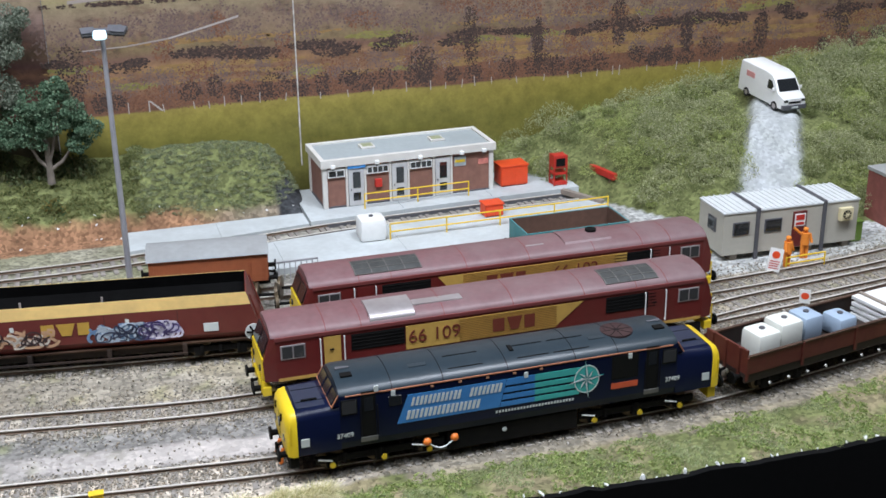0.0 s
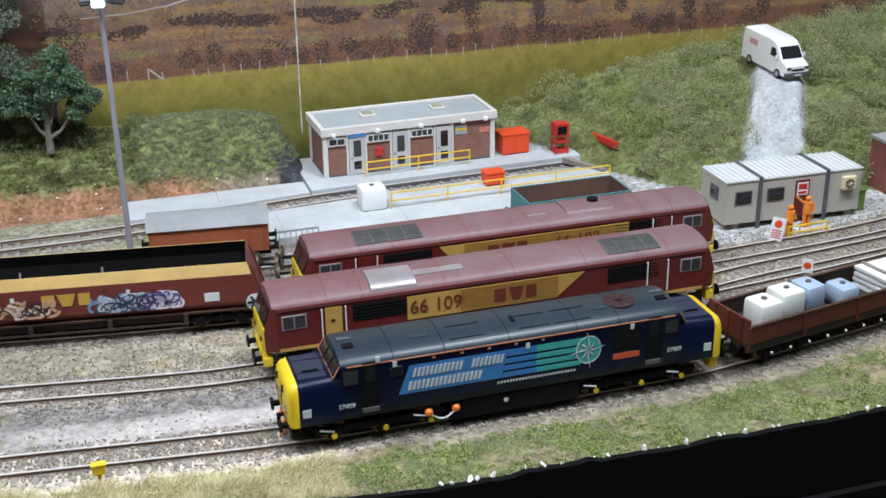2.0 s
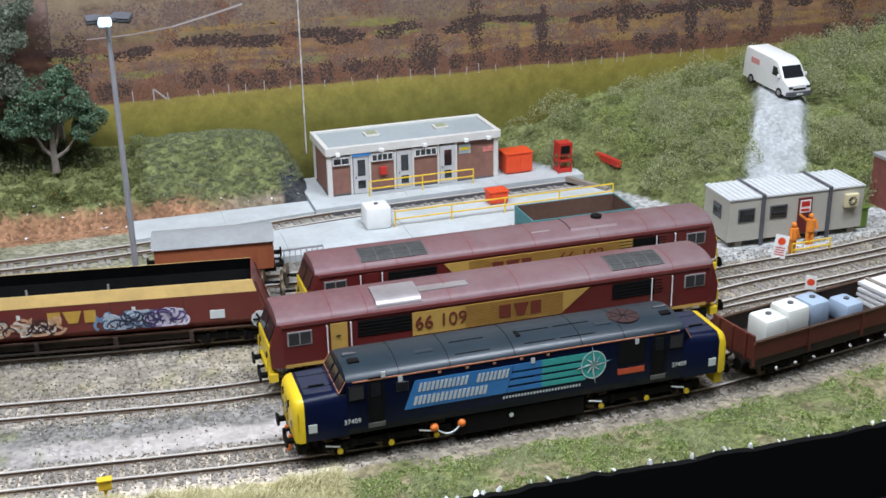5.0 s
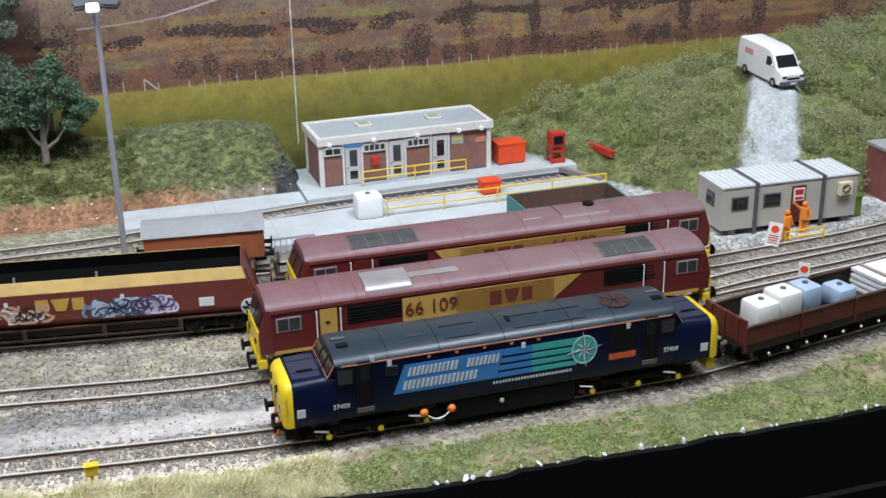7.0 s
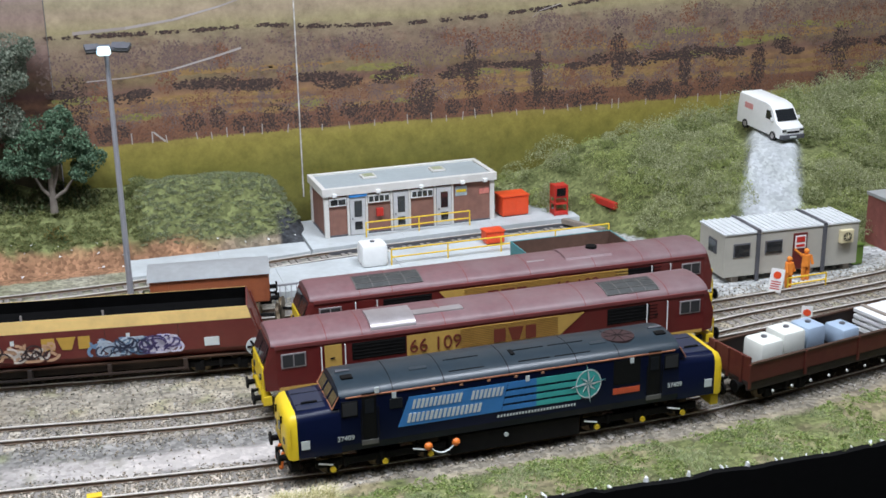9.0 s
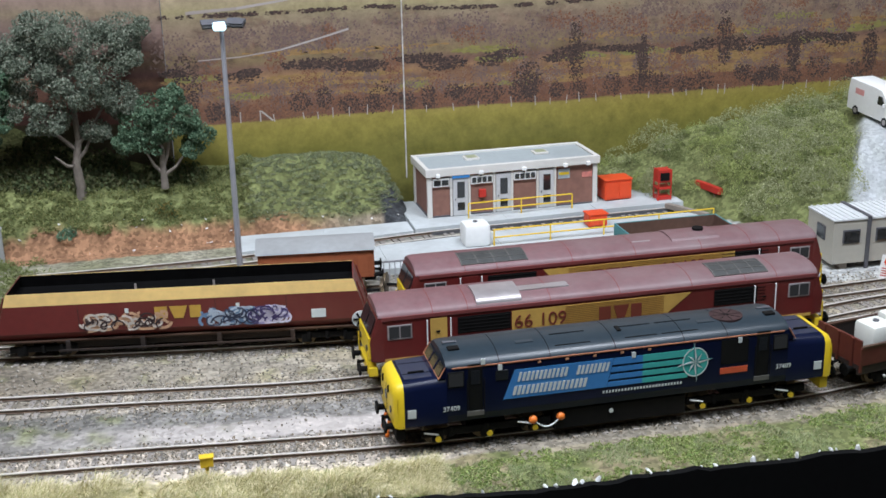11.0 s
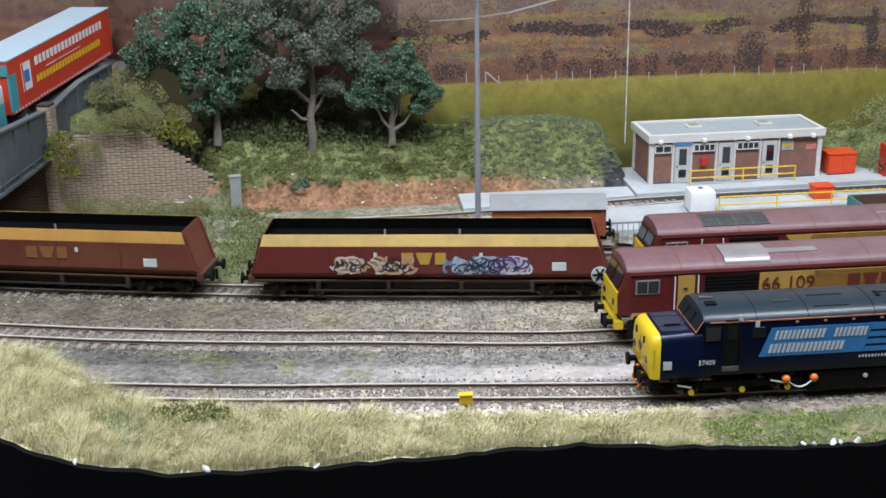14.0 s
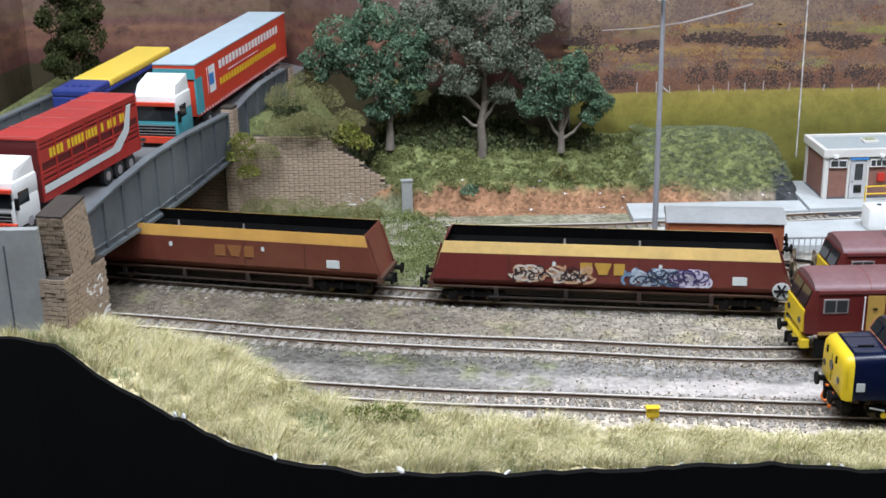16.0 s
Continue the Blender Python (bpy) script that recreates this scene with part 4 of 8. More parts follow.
rng = random.Random(77)
vs, fs = [], []
for _ in range(46):                                   # torn paper scraps on the earth bank
    x, y = rng.uniform(-27, -4), rng.uniform(21.9, 23.6)
    z, r, a = height(x, y) + 0.04, rng.uniform(0.03, 0.12), rng.uniform(0, 6.3)
    k = len(vs)
    vs += [(x + r * math.cos(a + q), y + r * math.sin(a + q), z + rng.uniform(0, 0.12)) for q in (0, 1.5, 3.2, 4.8)]
    fs.append((k, k + 1, k + 2, k + 3))
pieces("litter", vs, fs, M_WHITE, "small white scraps scattered on the earth bank", "litter")


# ---- lettering ----
def text_part(name, words, size, material, parent, m, depth=0.012, label="", sx=1.0):
    """Raised lettering with the built-in font; m places it on its thing (prototype metres)."""
    cu = bpy.data.curves.new(name, "FONT")
    cu.body, cu.size, cu.extrude, cu.align_x, cu.align_y = words, size, depth, "CENTER", "CENTER"
    tmp = bpy.data.objects.new(name, cu)
    scene.collection.objects.link(tmp)
    bpy.context.view_layer.update()
    me = bpy.data.meshes.new_from_object(tmp.evaluated_get(bpy.context.evaluated_depsgraph_get()))
    bpy.data.objects.remove(tmp)
    me.transform(Matrix.Scale(S, 4) @ m @ Matrix.Diagonal((sx, 1, 1, 1)))
    me.materials.clear()
    me.materials.append(material)
    ob = new(name, me)
    ob.parent = parent
    if label:
        tagged(ob, label=label)
    return ob


def facing(x, y, z, turn=0.0):
    """On a side that looks towards -y."""
    return pose(x, y, z, 90, 0, turn)


def plates(list_of, y, t=0.02):
    """Flat raised shapes on a side that looks towards -y: outlines of (x, z)."""
    bm = bmesh.new()
    for poly in list_of:
        loft(bm, [[(x, yy, z) for x, z in poly] for yy in (y, y - t)])
    return bm


def slant_bars(x0, x1, z0, z1, count, slant, seed, gap=0.28, words=()):
    """Letter-sized slanted bars in a row, for lettering that stays plain."""
    rng = random.Random(seed)
    out, w = [], (x1 - x0) / count
    for k in range(count):
        if k in words:
            continue
        a = x0 + k * w
        b = a + w * (1 - gap) * rng.uniform(0.85, 1.0)
        s = slant * (z1 - z0)
        out.append([(a, z0), (b, z0), (b + s, z1), (a + s, z1)])
    return out


# ---- wheels, bogies and buffers shared by the stock ----
def wheelset(parent, x, r=0.5, mat=None, gauge=0.66):
    w = None
    for sy in (-1, 1):
        bm = bmesh.new()
        rod(bm, (x, sy * (gauge - 0.06), r), (x, sy * (gauge + 0.06), r), r * 0.96, n=24)
        rod(bm, (x, sy * (gauge - 0.09), r), (x, sy * (gauge - 0.05), r), r * 1.05, n=24)
        w = part("wheel", bm, mat or M_WHEEL, parent, smooth=True)
        bm = bmesh.new()
        rod(bm, (x, sy * (gauge + 0.05), r), (x, sy * (gauge + 0.10), r), r * 0.32, n=12)
        part("hub", bm, M_BLACK, w)
    bm = bmesh.new()
    rod(bm, (x, -gauge, r), (x, gauge, r), 0.08, n=8)
    part("axle", bm, M_BLACK, parent)


def bogie(parent, x, axles, r=0.5, half=1.9, frame_mat=None, depth=0.95):
    bm = bmesh.new()
    for sy in (-1, 1):
        y0, y1 = sorted((sy * (depth + 0.02), sy * (depth + 0.16)))
        box(bm, x - half, x + half, y0, y1, r * 0.95, r * 1.55, 0.03)
        for a in axles:
            box(bm, x + a - 0.22, x + a + 0.22, y0 - 0.04, y1 + 0.04, r * 0.55, r * 1.5, 0.04)
        for k in range(-1, 2):
            rod(bm, (x + k * half * 0.55, sy * (depth + 0.17), r * 0.9), (x + k * half * 0.55, sy * (depth + 0.17), r * 1.7), 0.09, n=8)
    box(bm, x - half * 0.3, x + half * 0.3, -depth, depth, r * 0.9, r * 1.7)
    b = part("bogie", bm, frame_mat or M_BLACK, parent)
    for a in axles:
        wheelset(b, x + a, r)
    return b


def buffers(parent, x, sgn, z=1.05, color=None):
    for sy in (-0.87, 0.87):
        bm = bmesh.new()
        rod(bm, (x, sy, z), (x + sgn * 0.32, sy, z), 0.12, n=12)
        rod(bm, (x + sgn * 0.32, sy, z), (x + sgn * 0.40, sy, z), 0.26, n=16)
        part("buffer", bm, color or M_BLACK, parent, smooth=True)
    bm = bmesh.new()
    rod(bm, (x, 0, z), (x + sgn * 0.28, 0, z - 0.05), 0.07, n=8)
    box(bm, *sorted((x + sgn * 0.22, x + sgn * 0.34)), -0.08, 0.08, z - 0.45, z + 0.05, 0.02)
    part("coupling_hook", bm, M_BLACK, parent)


# ---- heavy freight diesel with a cab at each end ----
def freight_loco(x, y, turn, number, label, panel, tip, vent_spans, gold_x, number_x, letters_x, exhaust, door_yellow, number_mat):
    lo = thing("diesel_locomotive", label, "locomotive", x, y, 0.0, turn, group="maroon freight locomotives")
    E_, W = 10.25, 1.35
    # body: sides up to the cantrail, with raked cab fronts
    def end_x(z, s):
        return s * (E_ - max(0.0, z - 2.25) * 0.42 - max(0.0, 1.7 - z) * 0.10)
    side = [(-W, 1.15), (-W, 2.0), (-W, 2.9), (-W + 0.03, 3.06), (W - 0.03, 3.06), (W, 2.9), (W, 2.0), (W, 1.15)]
    def taper(s, k):
        return [(end_x(z, s) if k == 2 else s * (E_ - 0.55), (yy * (0.93 if k == 2 else 1.0)), z) for yy, z in side]
    bm = bmesh.new()
    loft(bm, [taper(-1, 2), taper(-1, 1), taper(1, 1), taper(1, 2)])
    body = part("body", bm, M_MAROON, lo)
    bm = bmesh.new()
    for sy in (-1, 1):
        a, b = sorted((sy * (W - 0.02), sy * (W + 0.035)))
        box(bm, -E_ + 0.5, E_ - 0.5, a, b, 2.93, 3.10, 0.015)
    part("cantrail", bm, M_GUTTER, lo)
    roof = [(-1.345, 3.07), (-1.30, 3.24), (-1.16, 3.42), (-0.88, 3.60), (-0.5, 3.72), (0, 3.76), (0.5, 3.72), (0.88, 3.60), (1.16, 3.42), (1.30, 3.24), (1.345, 3.07)]
    def rsec(xx, k=1.0, drop=0.0):
        return [(xx, yy * k, 3.07 + (z - 3.07) * (1 - drop)) for yy, z in roof]
    bm = bmesh.new()
    loft(bm, [rsec(-E_ + 0.36, 0.955, 0.16), rsec(-E_ + 0.46, 0.98, 0.03), rsec(-E_ + 0.6), rsec(E_ - 0.6), rsec(E_ - 0.46, 0.98, 0.03), rsec(E_ - 0.36, 0.955, 0.16)])
    rf = part("roof", bm, M_MROOF, lo, "weathered pinkish maroon curved roof", smooth=True)
    for xx in (-7.6, -6.1, -2.5, 0.6, 3.9, 6.4, 7.9):
        part("roof_seam", loft(bmesh.new(), [[(xx + d, yy * 1.004, z + 0.012) for yy, z in roof] for d in (-0.02, 0.02)], closed=False), M_GUTTER, rf)
    # radiator grilles let into the roof
    for gx0, gx1, y0, y1 in vent_spans:
        z_at = lambda yy: float(np.interp(abs(yy), [0, 0.5, 0.88, 1.16, 1.30], [3.76, 3.72, 3.60, 3.42, 3.24]))
        bm = bmesh.new()
        ys = np.linspace(y0, y1, 6)
        loft(bm, [[(xx, yy, z_at(yy) + 0.03) for yy in ys] + [(xx, yy, z_at(yy) - 0.03) for yy in ys[::-1]] for xx in (gx0, gx1)])
        g = part("roof_grille", bm, M_GRILLE, rf, "dark radiator grille in the roof")
        for k in range(5):
            xx = gx0 + (gx1 - gx0) * k / 4
            bm = bmesh.new()
            loft(bm, [[(xx + d, yy, z_at(yy) + 0.055) for yy in ys] + [(xx + d, yy, z_at(yy)) for yy in ys[::-1]] for d in (-0.025, 0.025)])
            part("grille_bar", bm, M_SLAT, g)
        for yy in (ys[1] * 0.5 + ys[2] * 0.5, ys[3] * 0.5 + ys[4] * 0.5, ys[0] + 0.02):
            bm = bmesh.new()
            box(bm, gx0, gx1, yy - 0.02, yy + 0.02, z_at(yy), z_at(yy) + 0.055)
            part("grille_bar", bm, M_SLAT, g)
    for ex0, ex1, ey0, ey1, eh, shape in exhaust:
        bm = bmesh.new()
        if shape == "hood":
            prof = [(-1.26, 3.22), (-1.25, 3.42), (-1.12, 3.62), (-0.85, 3.78), (-0.4, 3.88), (0.15, 3.90), (0.3, 3.7)]
            prism(prof, ex0, ex1, bm)
            part("exhaust_hood", bm, M_SILVER, rf, "silver-grey exhaust hood on the roof", smooth=True)
        elif shape == "hump":
            prism([(-0.95, 3.50), (-0.75, 3.74), (-0.3, 3.86), (0.3, 3.86), (0.75, 3.74), (0.95, 3.50)], ex0, ex1, bm)
            part("exhaust_hump", bm, M_MROOF, rf, smooth=True)
            bm = bmesh.new()
            rod(bm, (ex1 - 0.7, 0.1, 3.8), (ex1 - 0.7, 0.1, 4.05), 0.27, n=16)
            rod(bm, (ex1 - 0.7, 0.1, 4.0), (ex1 - 0.7, 0.1, 4.055), 0.20, n=16)
            part("exhaust_pipe", bm, M_DARK, rf, "soot-black exhaust pipe")
        else:
            box(bm, ex0, ex1, ey0, ey1, 3.62, 3.72 + eh, 0.02)
            part("roof_hatch", bm, M_SILVER if shape == "pale" else M_MROOF, rf)
    # gold body panel with louvres
    for sy in (-1, 1):
        poly = [(px * (-sy), pz) for px, pz in panel] if sy == 1 else panel
        bm = bmesh.new()
        loft(bm, [[(px, yy, pz) for px, pz in poly] for yy in (sy * (W - 0.01), sy * (W + 0.018))])
        pn = part("gold_panel", bm, M_GOLD, body, "faded gold body-side panel")
        if sy == -1:
            for k in range(13):
                zz = panel[0][1] + (panel[2][1] - panel[0][1]) * (k + 0.5) / 13
                for l0, l1 in gold_x:
                    bm = bmesh.new()
                    box(bm, l0, l1, -W - 0.032, -W - 0.012, zz - 0.014, zz + 0.014)
                    part("louvre", bm, M_LOUVRE, pn)
    zmid = (panel[0][1] + panel[2][1]) / 2
    text_part("running_number", number, 0.84, number_mat, lo, facing(number_x, -W - 0.035, zmid), 0.012, "painted running number", 1.0)
    bm = plates([[(letters_x - 0.95, zmid - 0.30), (letters_x - 0.42, zmid - 0.30), (letters_x - 0.42, zmid + 0.30), (letters_x - 0.95, zmid + 0.30)],
                 [(letters_x - 0.30, zmid + 0.30), (letters_x - 0.12, zmid - 0.30), (letters_x + 0.22, zmid - 0.30), (letters_x + 0.40, zmid + 0.30)],
                 [(letters_x + 0.50, zmid - 0.30), (letters_x + 0.98, zmid - 0.30), (letters_x + 0.98, zmid + 0.30), (letters_x + 0.50, zmid + 0.30)]], -W - 0.034, 0.01)
    part("company_mark", bm, M_BROWN_LETTER, lo, "maroon block company mark")
    # dark equipment openings
    for a, b in ((-6.55, -4.25), (4.95, 7.35)):
        for sy in (-1, 1):
            bm = bmesh.new()
            box(bm, a, b, *sorted((sy * (W - 0.05), sy * (W + 0.014))), 2.05, 2.80)
            op = part("side_grille", bm, M_DARK, body, "dark louvred side opening")
            if sy == -1:
                for k in range(5):
                    bm = bmesh.new()
                    box(bm, a, b, -W - 0.03, -W - 0.01, 2.1 + k * 0.15, 2.13 + k * 0.15)
                    part("slat", bm, M_BLACK, op)
    # cab doors, windows and handrails
    for s in (-1, 1):
        for sy in (-1, 1):
            dx = s * 7.35
            bm = bmesh.new()
            box(bm, dx - 0.36, dx + 0.36, *sorted((sy * (W - 0.02), sy * (W + 0.02))), 1.3, 2.85, 0.01)
            d = part("cab_door", bm, M_GOLD if door_yellow and s < 0 else M_MAROON, body, "gold cab door" if door_yellow and s < 0 else "")
            bm = boxes((dx - 0.12, dx + 0.05, *sorted((sy * (W + 0.02), sy * (W + 0.06))), 2.25, 2.30))
            part("door_handle", bm, M_BLACK, d)
            wx = s * 9.0
            bm = bmesh.new()
            box(bm, wx - 0.52, wx + 0.52, *sorted((sy * (W - 0.03), sy * (W + 0.025))), 2.08, 2.72, 0.02)
            wf = part("side_window", bm, M_SILVER, body, "cab side window with pale surround")
            for q in (-1, 1):
                bm = boxes((wx + q * 0.24 - 0.21, wx + q * 0.24 + 0.21, *sorted((sy * (W + 0.0), sy * (W + 0.035))), 2.15, 2.66))
                part("pane", bm, M_CABGLASS, wf)
            for hx in (dx - 0.5, dx + 0.5):
                bm = bmesh.new()
                rod(bm, (hx, sy * (W + 0.07), 1.35), (hx, sy * (W + 0.07), 2.82), 0.028, n=8)
                rod(bm, (hx, sy * (W - 0.01), 2.80), (hx, sy * (W + 0.07), 2.80), 0.025, n=6)
                rod(bm, (hx, sy * (W - 0.01), 1.38), (hx, sy * (W + 0.07), 1.38), 0.025, n=6)
                part("handrail", bm, M_WHITE, lo, "white handrail")
        # raked windscreen and yellow end
        bm = bmesh.new()
        for q in (-1, 1):
            y0, y1 = sorted((q * 0.08, q * 1.08))
            loft(bm, [[(end_x(2.32, s) + s * o, y0, 2.32), (end_x(2.32, s) + s * o, y1, 2.32), (end_x(2.98, s) + s * o, y1 * 0.98, 2.98), (end_x(2.98, s) + s * o, y0, 2.98)] for o in (-0.03, 0.03)])
        part("windscreen", bm, M_GLASS, body, "dark raked windscreen")
        bm = bmesh.new()
        x0, x1 = sorted((s * (E_ - 0.05), s * (E_ + 0.05)))
        box(bm, x0, x1, -1.2, 1.2, 1.2, 2.2, 0.04)
        ye = part("warning_panel", bm, M_YELLOW, body, "yellow warning end panel")
        for q in (-0.8, 0.8):
            bm = bmesh.new()
            rod(bm, (s * (E_ + 0.04), q, 1.62), (s * (E_ + 0.10), q, 1.62), 0.14, n=14)
            part("headlight", bm, M_CABGLASS, ye)
        bm = bmesh.new()
        box(bm, *sorted((s * (E_ - 0.3), s * (E_ + 0.08))), -1.25, 1.25, 0.75, 1.15, 0.03)
        for q in (-1.15, 1.15):
            rod(bm, (s * (E_ + 0.1), q, 0.9), (s * (E_ + 0.1), q, 1.9), 0.03, n=6)
        part("end_platform", bm, M_YELLOW, lo, "dirty yellow buffer beam and steps")
        buffers(lo, s * (E_ + 0.05), s, 1.0)
        bogie(lo, s * 6.6, (-1.95, 0, 1.95), 0.48, 2.6)
        for q in (-1, 1):
            part("cab_steps", boxes((s * 9.4 - 0.35, s * 9.4 + 0.35, *sorted((q * 1.12, q * 1.3)), 0.3, 1.15), bevel=0.02), M_BLACK, lo)
    part("sole_stripe", boxes((-E_ + 0.6, E_ - 0.6, -W - 0.012, W + 0.012, 1.12, 1.26)), M_GOLD, lo, "thin gold sole stripe")
    bm = boxes((-3.2, 3.2, -1.15, 1.15, 0.3, 1.13), bevel=0.06)
    part("fuel_tank", bm, M_BLACK, lo)
    # the superstructure stands a little higher on its frame, under a flat-arched roof
    for o in lo.children:
        if o.name.split(".")[0] in ("body", "cantrail", "running_number", "company_mark", "handrail", "sole_stripe"):
            o.location.z = 0.26 * S
    rf.location.z, rf.scale.z = 1.365 * S, 0.64
    return lo


def poly4(x0, x1, z0, z1, slant_right=0.0, slant_left=0.0):
    return [(x0, z0), (x1 - slant_right, z0), (x1, z1), (x0 - slant_left, z1)]


freight_loco(0, 0, 0, "66 109", "weathered maroon diesel locomotive with gold panel and silver hood", poly4(-4.2, 3.85, 1.75, 2.82, 1.35), 0, [(5.05, 7.55, -1.12, 0.2)], [(-1.85, 2.6)], -2.95, 0.6,
             [(-5.7, -3.75, -1.22, -0.35, 0.02, "hood"), (-3.7, -1.5, -0.75, 0.2, 0.02, "pale"), (0.2, 2.1, -0.5, 0.5, -0.02, "plain")], True, M_BROWN_LETTER)
freight_loco(2.55, 4.62, 0.0, "66 102", "dusty maroon diesel locomotive with gold panel behind another", poly4(-3.0, 5.6, 1.75, 2.82, 0.0, 0.9), 0, [(-7.7, -4.6, -1.12, 0.15)], [(-2.7, 5.0)], 2.95, -0.6,
             [(2.6, 5.0, -1, 1, 0.0, "hump"), (0.7, 1.6, -0.6, 0.3, 0.0, "pale"), (-2.6, -0.6, -0.5, 0.5, -0.02, "plain")], False, M_BROWN_LETTER)


# ---- blue nose-ended diesel ----
def nose_loco(x, y, turn):
    lo = thing("diesel_locomotive", "glossy navy blue diesel locomotive with yellow nose ends", "locomotive", x, y, 0.0, turn)
    W = 1.35
    lower = [(-1.30, 1.0), (-W, 1.25), (-W, 2.78), (-1.33, 2.95), (1.33, 2.95), (W, 2.78), (W, 1.25), (1.30, 1.0)]
    bm = bmesh.new()
    loft(bm, [[(xx, yy, z) for yy, z in lower] for xx in (-6.92, 6.92)])
    body = part("body", bm, M_NAVY, lo)
    roof = [(-1.335, 2.96), (-1.28, 3.14), (-1.10, 3.36), (-0.75, 3.56), (-0.38, 3.65), (0, 3.68), (0.38, 3.65), (0.75, 3.56), (1.10, 3.36), (1.28, 3.14), (1.335, 2.96)]
    bm = bmesh.new()
    loft(bm, [[(xx, yy * k, 2.96 + (z - 2.96) * k2) for yy, z in roof] for xx, k, k2 in ((-6.93, 0.97, 0.86), (-6.66, 1, 1), (6.66, 1, 1), (6.93, 0.97, 0.86))])
    rf = part("roof", bm, M_DROOF, lo, "dark grey weathered curved roof", smooth=True)
    z_at = lambda yy: float(np.interp(abs(yy), [0, 0.38, 0.75, 1.10, 1.28], [3.68, 3.65, 3.56, 3.36, 3.14]))
    for a, b in ((-2.6, -1.2), (0.2, 1.5), (1.7, 3.2)):
        bm = bmesh.new()
        for yy in (-0.98, -0.2):
            box(bm, a, b, yy - 0.02, yy + 0.02, z_at(yy), z_at(yy) + 0.035)
        part("roof_hatch", bm, M_BLACK, rf)
    for xx in (-4.9, -2.9, -0.3, 2.5, 4.3):
        part("roof_seam", loft(bmesh.new(), [[(xx + d, yy * 1.004, z + 0.012) for yy, z in roof] for d in (-0.015, 0.015)], closed=False), M_BLACK, rf)
    bm = bmesh.new()
    rod(bm, (4.75, -0.15, 3.52), (4.75, -0.15, 3.685), 0.66, n=32)
    fan = part("radiator_fan", bm, tint("rusty_fan_grille", (0.055, 0.028, 0.028), 0.6, 0.3, 0.3, 90), rf, "rust-tinted round roof fan", smooth=True)
    for k in range(4):
        bm = bmesh.new()
        a = k * math.pi / 4
        rod(bm, (4.75 - 0.62 * math.cos(a), -0.15 - 0.62 * math.sin(a), 3.69), (4.75 + 0.62 * math.cos(a), -0.15 + 0.62 * math.sin(a), 3.69), 0.018, n=6)
        part("fan_bar", bm, M_BLACK, fan)
    for q in (-1, 1):
        part("air_horn", boxes((q * 6.45 - 0.22, q * 6.45 + 0.22, -0.62, -0.30, 3.60, 3.74), bevel=0.03), M_BLACK, rf)
        part("air_horn", rod(bmesh.new(), (q * 6.2, 0.1, 3.71), (q * 6.75, 0.1, 3.72), 0.05, 0.10, n=10), M_DGREY, rf)
        part("roof_hatch", boxes((q * 3.7 - 0.35, q * 3.7 + 0.35, -0.62, -0.36, 3.60, 3.655), bevel=0.02), M_DROOF, rf)
    part("exhaust_port", boxes((0.05, 0.22, -0.55, -0.1, 3.58, 3.72), bevel=0.02), M_DARK, rf)
    bm = bmesh.new()
    for sy in (-1, 1):
        box(bm, -6.7, 6.7, *sorted((sy * 1.32, sy * 1.365)), 2.925, 2.965)
    part("cantrail_stripe", bm, tint("orange_cantrail_line", (0.55, 0.22, 0.12), 0.5), lo, "thin orange cantrail line")
    # noses
    for s in (-1, 1):
        def nsec(xx, k, zt, zb, r):
            top = zt
            return [(s * xx, -W * k, zb), (s * xx, -W * k, top - r), (s * xx, -(W - r * 0.35) * k, top - r * 0.35), (s * xx, -(W - r) * k, top), (s * xx, (W - r) * k, top), (s * xx, (W - r * 0.35) * k, top - r * 0.35), (s * xx, W * k, top - r), (s * xx, W * k, zb)]
        bm = bmesh.new()
        loft(bm, [nsec(6.91, 1, 2.62, 1.0, 0.28), nsec(8.55, 0.99, 2.55, 1.0, 0.30)])
        part("nose", bm, M_NAVY, lo, smooth=True)
        bm = bmesh.new()
        loft(bm, [nsec(8.54, 1.0, 2.56, 0.98, 0.30), nsec(8.75, 0.985, 2.52, 0.97, 0.32), nsec(8.90, 0.93, 2.42, 1.0, 0.36), nsec(8.96, 0.82, 2.25, 1.1, 0.36)])
        ye = part("nose_front", bm, M_YELLOW, lo, "bright yellow rounded nose front", smooth=True)
        for q in (-0.85, 0.85):
            bm = bmesh.new()
            rod(bm, (s * 8.9, q, 1.55), (s * 8.99, q, 1.55), 0.13, n=14)
            part("marker_light", bm, M_CABGLASS, ye)
        bm = bmesh.new()
        rod(bm, (s * 8.9, 0, 1.78), (s * 9.0, 0, 1.78), 0.18, n=16)
        part("headlight", bm, M_CABGLASS, ye)
        part("nose_top", boxes((*sorted((s * 7.2, s * 8.45)), -0.95, 0.95, 2.555, 2.60), bevel=0.02), M_NAVYTOP, lo, "nose top panel with its sheen in the colour")
        part("air_horn", boxes((*sorted((s * 7.6, s * 8.2)), -0.5, -0.42, 2.60, 2.66)), M_BLACK, lo)
        # cab windscreens
        bm = bmesh.new()
        loft(bm, [[(s * (6.92 + a), -1.30 * k, z) for a, k, z in ((0.28, 1, 2.60), (0.0, 1, 3.0))] + [(s * (6.92 + a), 1.30 * k, z) for a, k, z in ((0.0, 1, 3.0), (0.28, 1, 2.60))], [(s * 6.7, -1.30, 2.6), (s * 6.7, -1.28, 2.97), (s * 6.7, 1.28, 2.97), (s * 6.7, 1.30, 2.6)]])
        part("cab_front", bm, M_NAVY, lo)
